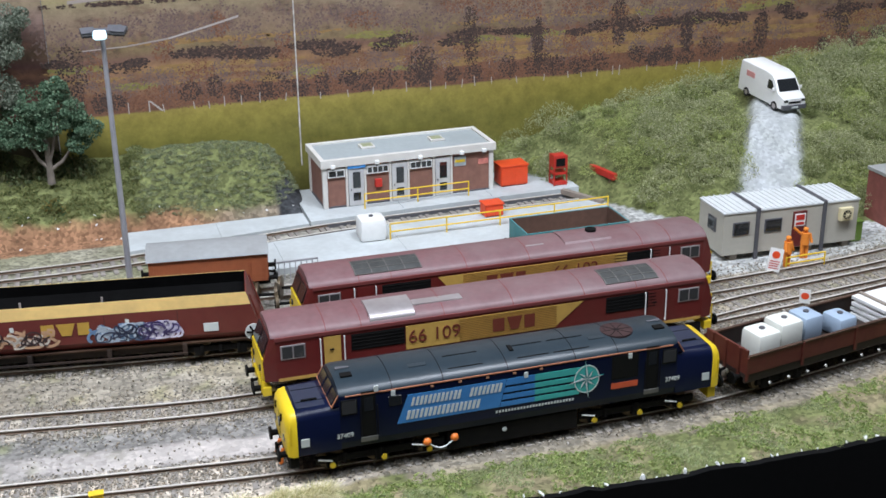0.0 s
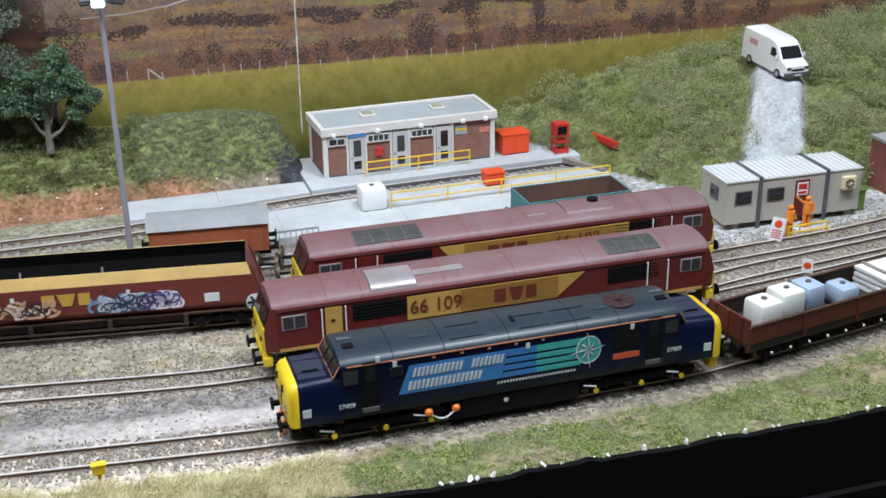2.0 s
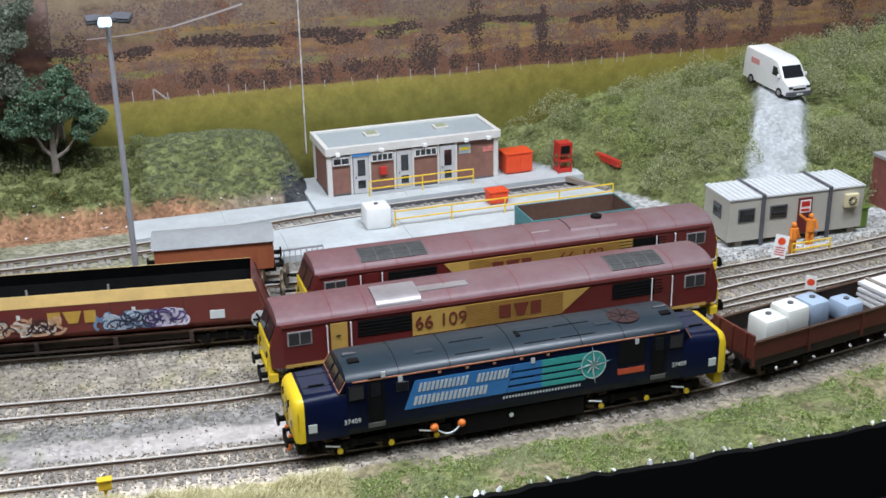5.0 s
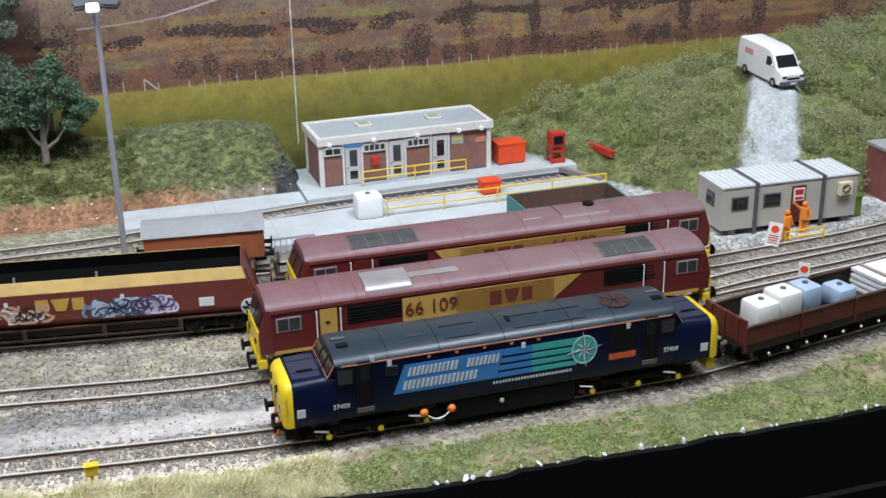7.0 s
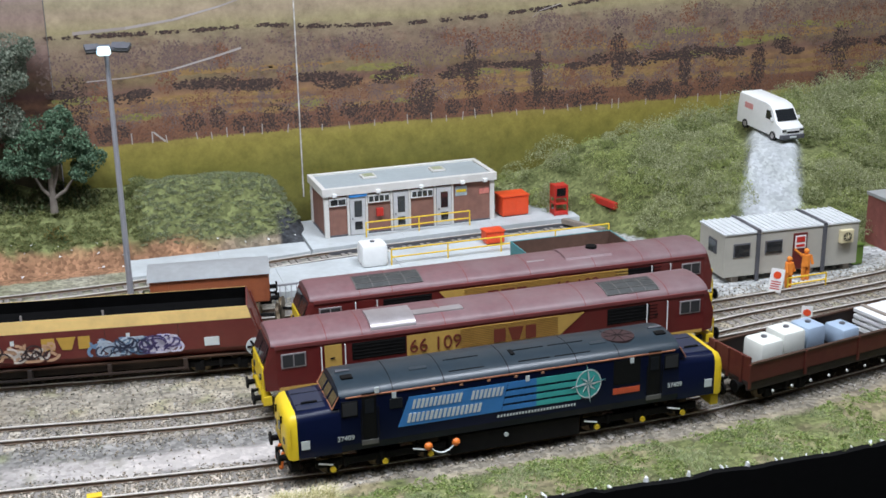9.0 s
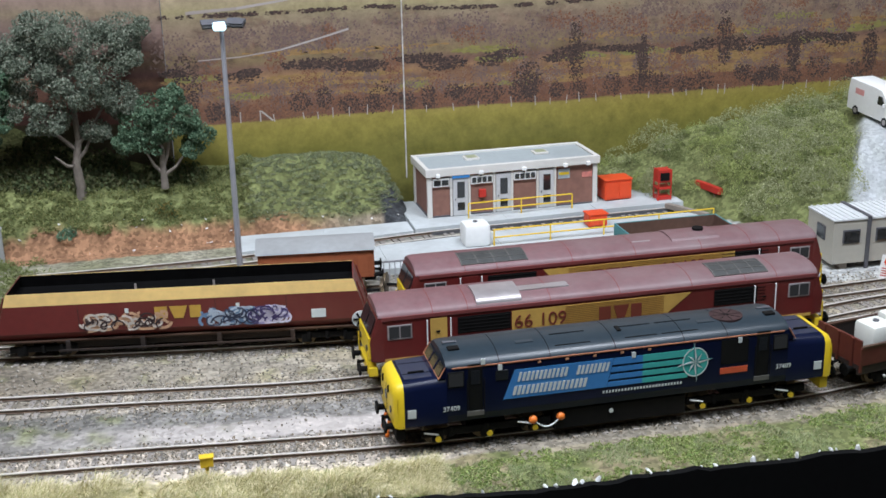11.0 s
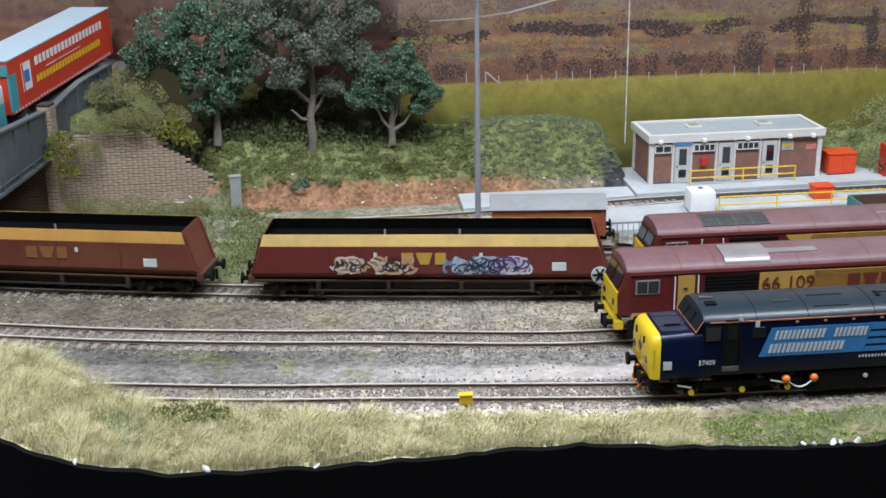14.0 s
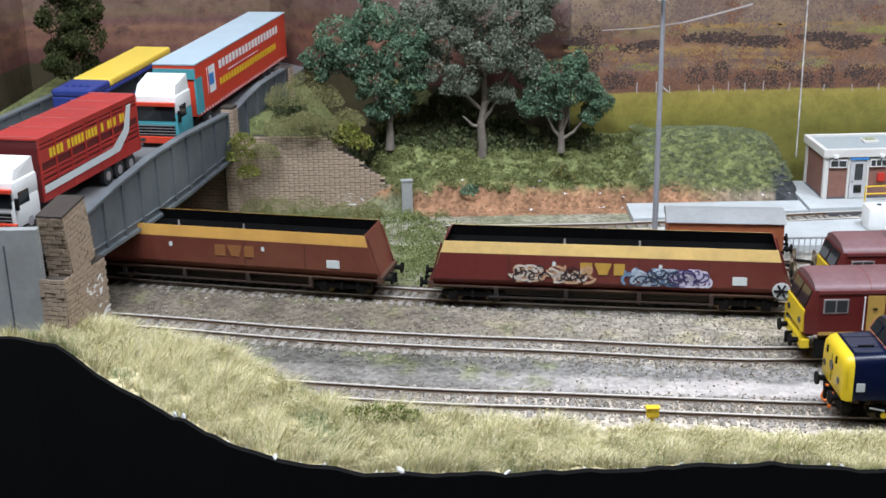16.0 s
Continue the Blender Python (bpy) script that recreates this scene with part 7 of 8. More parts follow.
# ---- delivery van on the hill ----
def delivery_van(x, y, z, turn, tilt):
    va = thing("delivery_van", "white panel van parked on the hill track", "van", x, y, z, 0)
    va.matrix_world = pose(x * S, y * S, z * S, tilt, 0, turn) @ Matrix.Scale(0.9, 4)
    # front looks towards -y
    def sec(yy, zt, zb, w, k):
        return [(-w, yy, zb), (-w, yy, zb + (zt - zb) * 0.55), (-w * k, yy, zt - 0.06), (-w * k * 0.9, yy, zt), (w * k * 0.9, yy, zt), (w * k, yy, zt - 0.06), (w, yy, zb + (zt - zb) * 0.55), (w, yy, zb)]
    bm = bmesh.new()
    loft(bm, [sec(0.0, 1.05, 0.35, 0.90, 0.96), sec(0.25, 1.18, 0.32, 0.97, 0.96), sec(0.75, 1.38, 0.32, 0.99, 0.96), sec(1.35, 2.15, 0.32, 1.0, 0.90), sec(1.75, 2.42, 0.32, 1.0, 0.90), sec(2.3, 2.5, 0.32, 1.0, 0.92), sec(5.4, 2.5, 0.32, 1.0, 0.92), sec(5.5, 2.42, 0.34, 0.97, 0.92)])
    part("body", bm, M_WHITE, va, smooth=True)
    bm = bmesh.new()
    loft(bm, [[(-0.80, 0.78 + o, 1.42), (0.80, 0.78 + o, 1.42), (0.76, 1.34 + o, 2.12), (-0.76, 1.34 + o, 2.12)] for o in (-0.05, 0.03)])
    part("windscreen", bm, M_GLASS, va, "dark sloping windscreen")
    for sx in (-1, 1):
        bm = bmesh.new()
        loft(bm, [[(sx * 1.0 + o, 1.15, 1.42), (sx * 1.0 + o, 1.95, 1.42), (sx * 0.955 + o, 1.95, 2.0), (sx * 0.955 + o, 1.55, 2.0)] for o in (-0.03, 0.03)])
        part("side_window", bm, M_GLASS, va)
        part("mirror", boxes((*sorted((sx * 1.02, sx * 1.22)), 1.0, 1.1, 1.4, 1.65), bevel=0.02), M_WHITE, va)
        part("headlight", boxes((*sorted((sx * 0.55, sx * 0.88)), -0.02, 0.2, 0.82, 1.0), bevel=0.02), M_CABGLASS, va)
        for yy in (0.95, 4.4):
            bm = bmesh.new()
            rod(bm, (sx * 0.80, yy, 0.34), (sx * 1.02, yy, 0.34), 0.34, n=18)
            w = part("wheel", bm, M_TYRE, va, smooth=True)
            part("hub_cap", rod(bmesh.new(), (sx * 1.01, yy, 0.34), (sx * 1.035, yy, 0.34), 0.19, n=12), M_SILVER, w)
    part("bumper", boxes((-0.95, 0.95, -0.10, 0.25, 0.28, 0.62), bevel=0.05), M_DGREY, va)
    part("grille", boxes((-0.5, 0.5, -0.03, 0.1, 0.74, 0.86)), M_DARK, va)
    part("number_plate", boxes((-0.26, 0.26, -0.13, -0.09, 0.40, 0.52)), M_PALE, va)
    part("side_mark", boxes((-1.015, -0.995, 3.6, 4.6, 1.55, 1.95)), tint("faded_red_mark", (0.65, 0.30, 0.28), 0.5), va, "faded red company mark")


delivery_van(27.0, 18.8, height(26.3, 18.9) + 0.02, 3, 4)


# ---- trees: tapered trunk, limbs, clumped crown ----
def tree(x, y, z, h, blobs, limbs, leaf_mat, label, seed, leaf=0.17, n_leaf=620, trunk_r=0.28):
    tr = thing("tree", label, "tree", x, y, z, 0)
    rng = random.Random(seed)
    bm = bmesh.new()
    p, r = Vector((0, 0, -0.3)), trunk_r
    n = 6
    for k in range(n):
        q = Vector((rng.uniform(-0.12, 0.12) * k, rng.uniform(-0.1, 0.1) * k, h * 0.8 * (k + 1) / n))
        rod(bm, p, q, r, r * 0.82, n=9)
        p, r = q, r * 0.82
    part("trunk", bm, M_BARK, tr, "grey tapered trunk", smooth=True)
    for (lx, ly, lz, sz) in limbs:
        bm = bmesh.new()
        a, b = Vector((0, 0, sz)), Vector((lx, ly, lz))
        m = a.lerp(b, 0.5) + Vector((0, 0, -0.25))
        rod(bm, a, m, 0.13, 0.10, n=7)
        rod(bm, m, b, 0.10, 0.05, n=7)
        part("limb", bm, M_BARK, tr, smooth=True)
    vs, fs = [], []
    for bx, by, bz, br_ in blobs:
        subs = [(Vector((bx, by, bz)), br_)]
        for _ in range(9):
            d = Vector((rng.gauss(0, 1), rng.gauss(0, 1), rng.gauss(0, 0.7))).normalized()
            subs.append((Vector((bx, by, bz)) + d * br_ * rng.uniform(0.65, 1.0), br_ * rng.uniform(0.26, 0.45)))
        for c, sr in subs:
            cnt = int(n_leaf * (sr / 1.0) ** 1.5) + 25
            for _ in range(cnt):
                d = Vector((rng.gauss(0, 1), rng.gauss(0, 1), rng.gauss(0, 0.8))).normalized() * sr * rng.uniform(0.6, 1.04) ** 0.6
                d.z *= 0.8
                o = c + d
                q = Euler((rng.random() * 6.3, rng.random() * 6.3, rng.random() * 6.3)).to_matrix()
                l = leaf * rng.uniform(0.5, 1.1)
                k = len(vs)
                for pt in ((-l, -l * 0.5, 0), (l * 0.3, -l * 0.6, l * 0.2), (l, l * 0.3, 0), (-l * 0.2, l * 0.7, l * 0.3)):
                    vs.append(tuple(o + q @ Vector(pt)))
                fs.append((k, k + 1, k + 2, k + 3))
    cr = pieces("crown", vs, fs, leaf_mat, "clumped leafy crown", "", tr)
    return tr


TEALLEAF = island_material("blue_green_foliage", [(0.043, 0.083, 0.050), (0.079, 0.140, 0.083), (0.122, 0.198, 0.122), (0.187, 0.266, 0.173), (0.058, 0.108, 0.061)])
GREYLEAF = island_material("grey_green_foliage", [(0.081, 0.104, 0.074), (0.133, 0.159, 0.118), (0.200, 0.226, 0.170), (0.266, 0.285, 0.222)])
DARKLEAF = island_material("dark_olive_foliage", [(0.025, 0.035, 0.012), (0.05, 0.06, 0.022), (0.08, 0.085, 0.035)])
LIMELEAF = island_material("yellow_green_foliage", [(0.10, 0.12, 0.02), (0.17, 0.18, 0.04), (0.23, 0.22, 0.06)])
tree(-28.7, 25.4, 3.2, 7.0, [(-2.8, 0, 6.8, 1.6), (-0.6, 0.3, 7.6, 1.5), (0.9, -0.4, 5.6, 1.45), (-0.8, -0.6, 4.3, 1.3), (1.5, 0, 6.8, 1.3), (-4.0, 0.3, 5.4, 1.2), (0.4, -0.3, 2.9, 1.0), (-1.9, -0.3, 5.4, 1.3), (-0.6, -0.3, 2.2, 0.8), (1.6, -0.2, 4.1, 1.0)], [(-2.6, 0, 5.6, 2.0), (1.2, -0.3, 4.6, 1.6), (-0.8, -0.4, 4.2, 1.4)], TEALLEAF, "broad blue-green tree above the stone wing wall", 1, 0.105)
tree(-22.95, 25.6, 1.6, 10.5, [(0, 0, 10.2, 1.9), (-2.2, 0, 8.6, 1.7), (2.2, 0, 9.0, 1.8), (-3.2, 0.2, 6.8, 1.4), (0.4, -0.4, 7.2, 1.6), (2.6, 0.2, 6.6, 1.3), (-1.2, -0.3, 5.6, 1.2), (1.2, 0, 4.7, 0.9), (-1.4, 0.2, 10.6, 1.5), (3.2, 0.3, 10.4, 1.4), (-3.6, 0.3, 9.6, 1.3)], [(-2.4, 0, 6.5, 3.6), (2.2, 0, 6.8, 3.8), (-1.2, -0.5, 3.4, 2.6), (1.0, 0, 4.6, 3.0)], GREYLEAF, "tall grey-green pine on the earth bank", 2, 0.085, 900, trunk_r=0.36)
tree(-18.1, 25.2, 2.9, 5.2, [(-0.3, 0, 4.6, 1.15), (1.3, 0, 3.9, 1.1), (-1.3, 0, 3.6, 1.05), (0.4, -0.3, 3.4, 1.0), (2.3, 0.1, 2.8, 0.95), (-0.8, -0.2, 2.6, 0.8), (0.8, 0.1, 5.2, 0.8), (1.8, -0.1, 2.1, 0.7), (-1.9, 0.1, 2.5, 0.8)], [(1.5, -0.2, 2.0, 0.5), (-1.0, 0, 2.2, 0.6), (0.6, 0, 3.0, 1.0)], TEALLEAF, "low spreading blue-green tree on the bank", 3, 0.09, trunk_r=0.24)
tree(-50.5, 34.5, 4.0, 8.5, [(0, 0, 8.0, 1.6), (-0.6, 0, 6.2, 1.7), (0.6, 0, 4.8, 1.7), (-0.4, 0, 3.2, 1.6), (1.0, 0, 6.8, 1.2), (-1.2, 0, 8.6, 1.2)], [(1.0, 0, 4.0, 2.0)], DARKLEAF, "dark olive tree beyond the road bridge", 4, 0.11)


def bush(x, y, z, spots, mat, label, seed, leaf=0.11, n=200):
    bu = thing("bush", label, "bush", x, y, z, 0)
    v, f = tufts(spots, n, 0.95, seed, leaf)
    pieces("foliage", v, f, mat, "loose fine foliage", "", bu)
    return bu


WISP = island_material("wispy_olive_fibre", [(0.15, 0.15, 0.06), (0.22, 0.22, 0.09), (0.30, 0.29, 0.14), (0.19, 0.17, 0.08)])
bush(-27.9, -6.3, height(-27.9, -6.3) + 0.35, [(0, 0, 0.1, 0.6), (0.9, 0.1, 0.1, 0.55), (-0.7, 0.1, 0.05, 0.5), (1.5, 0, 0, 0.4)], island_material("sage_shrub", [(0.12, 0.15, 0.04), (0.22, 0.24, 0.08), (0.32, 0.33, 0.14)]), "low green shrub in the dry grass", 31, 0.09)
bush(-33.9, 23.4, 4.2, [(0, 0, 0.3, 1.3), (1.3, 0.3, 0.1, 1.2), (-1.3, 0.2, 0.3, 1.1), (0.4, -0.4, 0.9, 0.9), (-2.2, -0.6, -0.9, 0.9), (1.2, 1.5, 1.7, 1.3), (-1.0, 1.3, 1.9, 1.3), (2.7, 1.0, 0.5, 1.1), (0.2, 2.4, 2.6, 1.2)], WISP, "wispy olive bush over the stone wall", 32, 0.05, 2200)
bush(-31.2, 23.6, 3.6, [(0, 0, 0.3, 1.0), (0.8, 0, 0.0, 0.8), (0.1, 0, 0.9, 0.7)], LIMELEAF, "yellow-green bush beside the stone wall", 33, 0.13, 300)
bush(-37.4, 21.6, 3.0, [(0, 0, 0.4, 0.9), (0.5, -0.2, -0.5, 0.7), (0.2, 0, 1.3, 0.8)], LIMELEAF, "wispy growth clinging to the bridge pillar", 34, 0.075, 600)
bush(-18.2, 23.6, 1.5, [(0, 0, 0.15, 0.55), (0.5, 0, -0.25, 0.4)], island_material("ochre_leaf_litter", [(0.25, 0.17, 0.05), (0.16, 0.17, 0.06), (0.05, 0.10, 0.05)]), "ochre and green scrub at the tree foot", 35, 0.10)
bush(-23.9, 22.9, 0.5, [(0, 0, 0.2, 0.55), (0.3, 0.3, 0.3, 0.5)], TEALLEAF, "dark green scrub on the earth bank", 36, 0.11)
bush(-33.5, 21.5, -0.1, [(0, 0, 0, 1.2), (2, -0.5, 0, 1.0), (-1.8, 0.2, 0.1, 1.1), (3.6, -0.2, 0, 0.9), (-3.2, 0.4, 0, 1.0)], WISP, "rough grass at the foot of the stone wall", 37, 0.05, 1500)


# ---- road bridge: girders, masonry, deck ----
BX, BY, BT = -41.7, 4.4, -11.4


def road_z(u):
    return 4.75 + 1.15 * ramp01(u, 14, 34)


def girder(profile, off, label, n):
    """A plate girder along the bridge: profile is (distance, bottom, top)."""
    gi = thing("bridge_girder", label, "bridge girder", BX, BY, 0, BT)
    u0, u1 = profile[0][0], profile[-1][0]
    us = [u0 + (u1 - u0) * k / 20 for k in range(21)]
    lo = lambda u: float(np.interp(u, [p[0] for p in profile], [p[1] for p in profile]))
    hi = lambda u: float(np.interp(u, [p[0] for p in profile], [p[2] for p in profile]))

    def strip(x0, x1, at, a, b):
        return loft(bmesh.new(), [[(x0, u, at(u) + a), (x1, u, at(u) + a), (x1, u, at(u) + b), (x0, u, at(u) + b)] for u in us])

    web = part("web", loft(bmesh.new(), [[(off - 0.12, u, lo(u)), (off, u, lo(u)), (off, u, hi(u)), (off - 0.12, u, hi(u))] for u in us]), M_BRIDGE, gi, "slate-grey plate web")
    part("top_flange", strip(off - 0.28, off + 0.16, hi, -0.02, 0.12), M_BRIDGE, gi)
    part("bottom_flange", strip(off - 0.28, off + 0.22, lo, 0.0, 0.16), M_BRIDGE, gi)
    part("lower_moulding", strip(off - 0.1, off + 0.10, lo, 0.42, 0.50), M_BRIDGE, gi)
    for k in range(n + 1):
        u = u0 + 0.08 + (u1 - u0 - 0.16) * k / n
        part("stiffener", boxes((off + 0.002, off + 0.13, u - 0.07, u + 0.07, lo(u) + 0.16, hi(u) - 0.02)), M_BRIDGE, web)
    return gi


girder([(0.1, 2.95, 5.15), (3.6, 2.9, 5.65), (7.4, 2.85, 6.02), (11.5, 2.9, 6.14), (18.15, 3.2, 5.98)], 0.0, "slate-grey arched plate girder of the road bridge", 9)
girder([(19.0, 3.7, 5.98), (21.2, 3.7, 6.35), (23.5, 3.8, 6.66), (28.2, 4.1, 6.78)], 0.15, "slate-grey parapet girder beyond the masonry pillar", 5)
girder([(-2, 3.6, 5.6), (12, 3.6, 6.2), (30, 4.2, 6.6)], -12.3, "slate-grey far parapet of the road bridge", 14)
rd = thing("road", "grey road deck crossing the bridge", "road", BX, BY, 0, BT, kind="structure")
bm = bmesh.new()
loft(bm, [[(-12.1, u, road_z(u) - 0.9), (-0.3, u, road_z(u) - 0.9), (-0.3, u, road_z(u)), (-12.1, u, road_z(u))] for u in (-1.2, 4, 14, 18, 22, 26, 30, 34, 38)])
part("deck", bm, M_ROAD, rd)
for k in range(9):
    u = 0 + k * 4.0
    part("lane_mark", boxes((-6.1, -5.95, u, u + 2, road_z(u + 1) + 0.003, road_z(u + 1) + 0.012)), M_PALE, rd)


def masonry(name, label, x, y, z, turn, faces, core, brick=(0.50, 0.21), proud=0.035):
    """Masonry with separate bricks: faces are (origin, along, width, height(u)) in local metres."""
    ms = thing(name, label, "masonry", x, y, z, turn, kind="structure")
    part("core", core, M_MORTAR, ms)
    rng = random.Random(len(label))
    shared = {}
    for (ox, oy, oz), ang, width, top in faces:
        bw, bh = brick
        row = 0
        zz = 0.0
        while zz < max(top(0), top(width), top(width / 2)):
            u = -(row % 2) * bw / 2
            while u < width:
                a, b = max(0.0, u), min(width, u + bw - 0.03)
                if b - a > 0.08 and zz + bh * 0.8 <= top((a + b) / 2):
                    key = round(b - a, 2)
                    if key not in shared:
                        o = part("brick", boxes((0, key, -proud, 0.02, 0, bh - 0.035)), M_MASON, ms)
                        shared[key] = o.data
                    else:
                        o = new("brick", shared[key])
                        o.parent = ms
                    o.matrix_local = pose(ox * S, oy * S, oz * S, 0, 0, ang) @ pose(a * S, rng.uniform(-0.03, 0.02) * S, zz * S, 0, rng.uniform(-1.5, 1.5), 0)
                u += bw
            zz += bh
            row += 1
    return ms


# mid pillar, far pillar, near pier with wing, wing wall of stone
def masonry_all():
    masonry("pillar", "buff masonry pillar of the road bridge", BX, BY, 0, BT, [((0.35, 18.2, -0.2), 90, 0.75, lambda u: 6.55), ((-0.35, 18.17, -0.2), 0, 0.7, lambda u: 6.55)], boxes((-0.35, 0.35, 18.2, 18.95, -0.3, 6.35), (-0.37, 0.37, 18.18, 18.97, 6.35, 6.43)))
    masonry("pillar", "buff masonry end pillar of the road bridge", BX, BY, 0, BT, [((0.45, 28.2, 2.5), 90, 1.0, lambda u: 4.4)], boxes((-0.5, 0.45, 28.2, 29.2, 2, 6.9)))
    up = masonry("pillar", "leaning buff masonry parapet pillar at the bridge end", BX, BY, 0, BT, [((0.55, 0, 0), 90, 2.1, lambda u: 2.95), ((-0.6, -0.02, 0), 0, 1.15, lambda u: 2.95)], boxes((-0.6, 0.55, 0, 2.1, -0.2, 2.9), (-0.65, 0.60, -0.05, 2.15, 2.9, 3.0)))
    up.matrix_world = pose(BX * S, BY * S, 0, 0, 0, BT) @ pose(0, -2.1 * S, 3.15 * S, 9, 0, 0)
    masonry("pier", "brick near pier of the bridge with white graffiti", BX, BY, 0, BT, [((0.55, -3.0, -0.2), 90, 3.8, lambda u: 3.6 - 0.12 * max(0, u - 2)), ((-0.6, -3.02, -0.2), 0, 1.15, lambda u: 3.6)], boxes((-0.6, 0.55, -3.0, 0.8, -0.3, 3.2)))
    masonry("pier", "dark brick far abutment under the bridge", BX, BY, 0, BT, [((-5, 18.6, -0.2), 0, 4.4, lambda u: 3.8)], boxes((-9, -0.56, 18.65, 19.1, -0.3, 4.6)))
    masonry("stone_wall", "coursed stone wing wall beside the bridge", -37.9, 23.2, -0.2, 0, [((0, 0, 0), 0, 10.0, lambda u: 4.6 if u < 5.4 else 4.6 - (u - 5.4) * 0.80)], None or loft(bmesh.new(), [[(0, yy, 0), (10.0, yy, 0), (9.9, yy, 0.85), (5.4, yy, 4.5), (0, yy, 4.6)] for yy in (0.0, 0.5)]), (0.62, 0.165), 0.07)


wg = thing("wing_wall", "grey rendered retaining wall at the bridge end", "wall", -42.75, 1.55, 0, 0, kind="structure")
bm = bmesh.new()
loft(bm, [[(0, o, -0.4), (-12, 2.4 + o, -0.4), (-12, 2.4 + o, 4.8), (0, o, 5.6)] for o in (0.0, 0.5)])
part("panel", bm, M_RENDER, wg)
for k in range(4):
    u = -1.6 - k * 2.2
    part("panel_joint", boxes((u - 0.04, u + 0.04, -0.2 * u - 0.02, -0.2 * u + 0.1, -0.3, 4.8)), M_DGREY, wg)
gr = thing("graffiti", "white scrawled graffiti on the brick pier", "graffiti", BX, BY, 0, BT)
for j, (z0, z1) in enumerate(((0.2, 1.1), (1.5, 2.5))):
    polys = squiggles(-1.1, 0.7, z0, z1, 7, 60 + j, 0.10)
    bm = bmesh.new()
    for poly in polys:
        loft(bm, [[(xx, u, zz) for u, zz in poly] for xx in (0.57, 0.605)])
    part("stroke", bm, M_WHITE, gr)
gr2 = thing("graffiti", "white scrawled graffiti low on the stone wall", "graffiti", -37.9, 23.2, 0, 0)
bm = plates(squiggles(5.6, 7.6, 0.05, 0.75, 9, 71, 0.09), -0.05, 0.02)
part("stroke", bm, M_WHITE, gr2)


# ---- lorries and coach on the bridge (fronts look towards -y of their own frame) ----
def lorry_cab(parent, u, w, z0, h, main, trim, roof_mat):
    lower = part("cab", boxes((-w / 2, w / 2, u, u + 2.1, z0 + 0.45, z0 + h * 0.62), bevel=0.06), main, parent, smooth=True)
    part("cab_upper", boxes((-w / 2, w / 2, u + 0.04, u + 2.1, z0 + h * 0.622, z0 + h * 0.93), bevel=0.06), roof_mat, parent, smooth=True)
    part("windscreen", boxes((-w / 2 + 0.12, w / 2 - 0.12, u - 0.03, u + 0.08, z0 + h * 0.50, z0 + h * 0.76), bevel=0.02), M_GLASS, parent, "wide dark windscreen")
    bm = bmesh.new()
    loft(bm, [[(-w / 2 + 0.1, u + 0.15, z0 + h * 0.93), (w / 2 - 0.1, u + 0.15, z0 + h * 0.93), (w / 2 - 0.15, u + 0.5, z0 + h * 1.10), (-w / 2 + 0.15, u + 0.5, z0 + h * 1.10)], [(-w / 2 + 0.1, u + 2.1, z0 + h * 0.93), (w / 2 - 0.1, u + 2.1, z0 + h * 0.93), (w / 2 - 0.1, u + 2.0, z0 + h * 1.2), (-w / 2 + 0.1, u + 2.0, z0 + h * 1.2)]])
    part("roof_deflector", bm, roof_mat, parent, "white roof air deflector")
    part("sun_visor", boxes((-w / 2 + 0.05, w / 2 - 0.05, u - 0.18, u + 0.02, z0 + h * 0.765, z0 + h * 0.83), bevel=0.02), trim, parent)
    part("grille", boxes((-w / 2 + 0.2, w / 2 - 0.2, u - 0.04, u + 0.02, z0 + 0.75, z0 + h * 0.42)), M_DARK, parent)
    for k in range(4):
        part("grille_bar", boxes((-w / 2 + 0.2, w / 2 - 0.2, u - 0.06, u - 0.035, z0 + 0.82 + k * 0.17, z0 + 0.86 + k * 0.17)), M_SILVER, parent)
    part("bumper", boxes((-w / 2, w / 2, u - 0.10, u + 0.3, z0 + 0.3, z0 + 0.7), bevel=0.04), trim, parent)
    for sx in (-1, 1):
        part("side_window", boxes((*sorted((sx * (w / 2 - 0.02), sx * (w / 2 + 0.012))), u + 0.35, u + 1.25, z0 + h * 0.52, z0 + h * 0.74)), M_GLASS, parent)
        part("mirror", boxes((*sorted((sx * (w / 2 + 0.03), sx * (w / 2 + 0.22))), u - 0.05, u + 0.08, z0 + h * 0.48, z0 + h * 0.68), bevel=0.03), M_DARK, parent)
        part("headlight", boxes((*sorted((sx * (w / 2 - 0.55), sx * (w / 2 - 0.12))), u - 0.12, u - 0.09, z0 + 0.42, z0 + 0.60)), M_CABGLASS, parent)


def wheels(parent, us, w, z0):
    for u in us:
        for sx in (-1, 1):
            wl = part("wheel", rod(bmesh.new(), (sx * (w / 2 - 0.32), u, z0 + 0.5), (sx * (w / 2 - 0.02), u, z0 + 0.5), 0.5, n=20), M_TYRE, parent, smooth=True)
            part("hub", rod(bmesh.new(), (sx * (w / 2 - 0.03), u, z0 + 0.5), (sx * (w / 2), u, z0 + 0.5), 0.24, n=12), M_SILVER, wl)


def on_bridge(lx, u, pitch, name, label, cat, group=""):
    a = radians(BT)
    ob = thing(name, label, cat, 0, 0, 0, 0, group)
    ob.matrix_world = pose((BX + lx * math.cos(a) - u * math.sin(a)) * S, (BY + lx * math.sin(a) + u * math.cos(a)) * S, road_z(u) * S, pitch, 0, BT)
    return ob


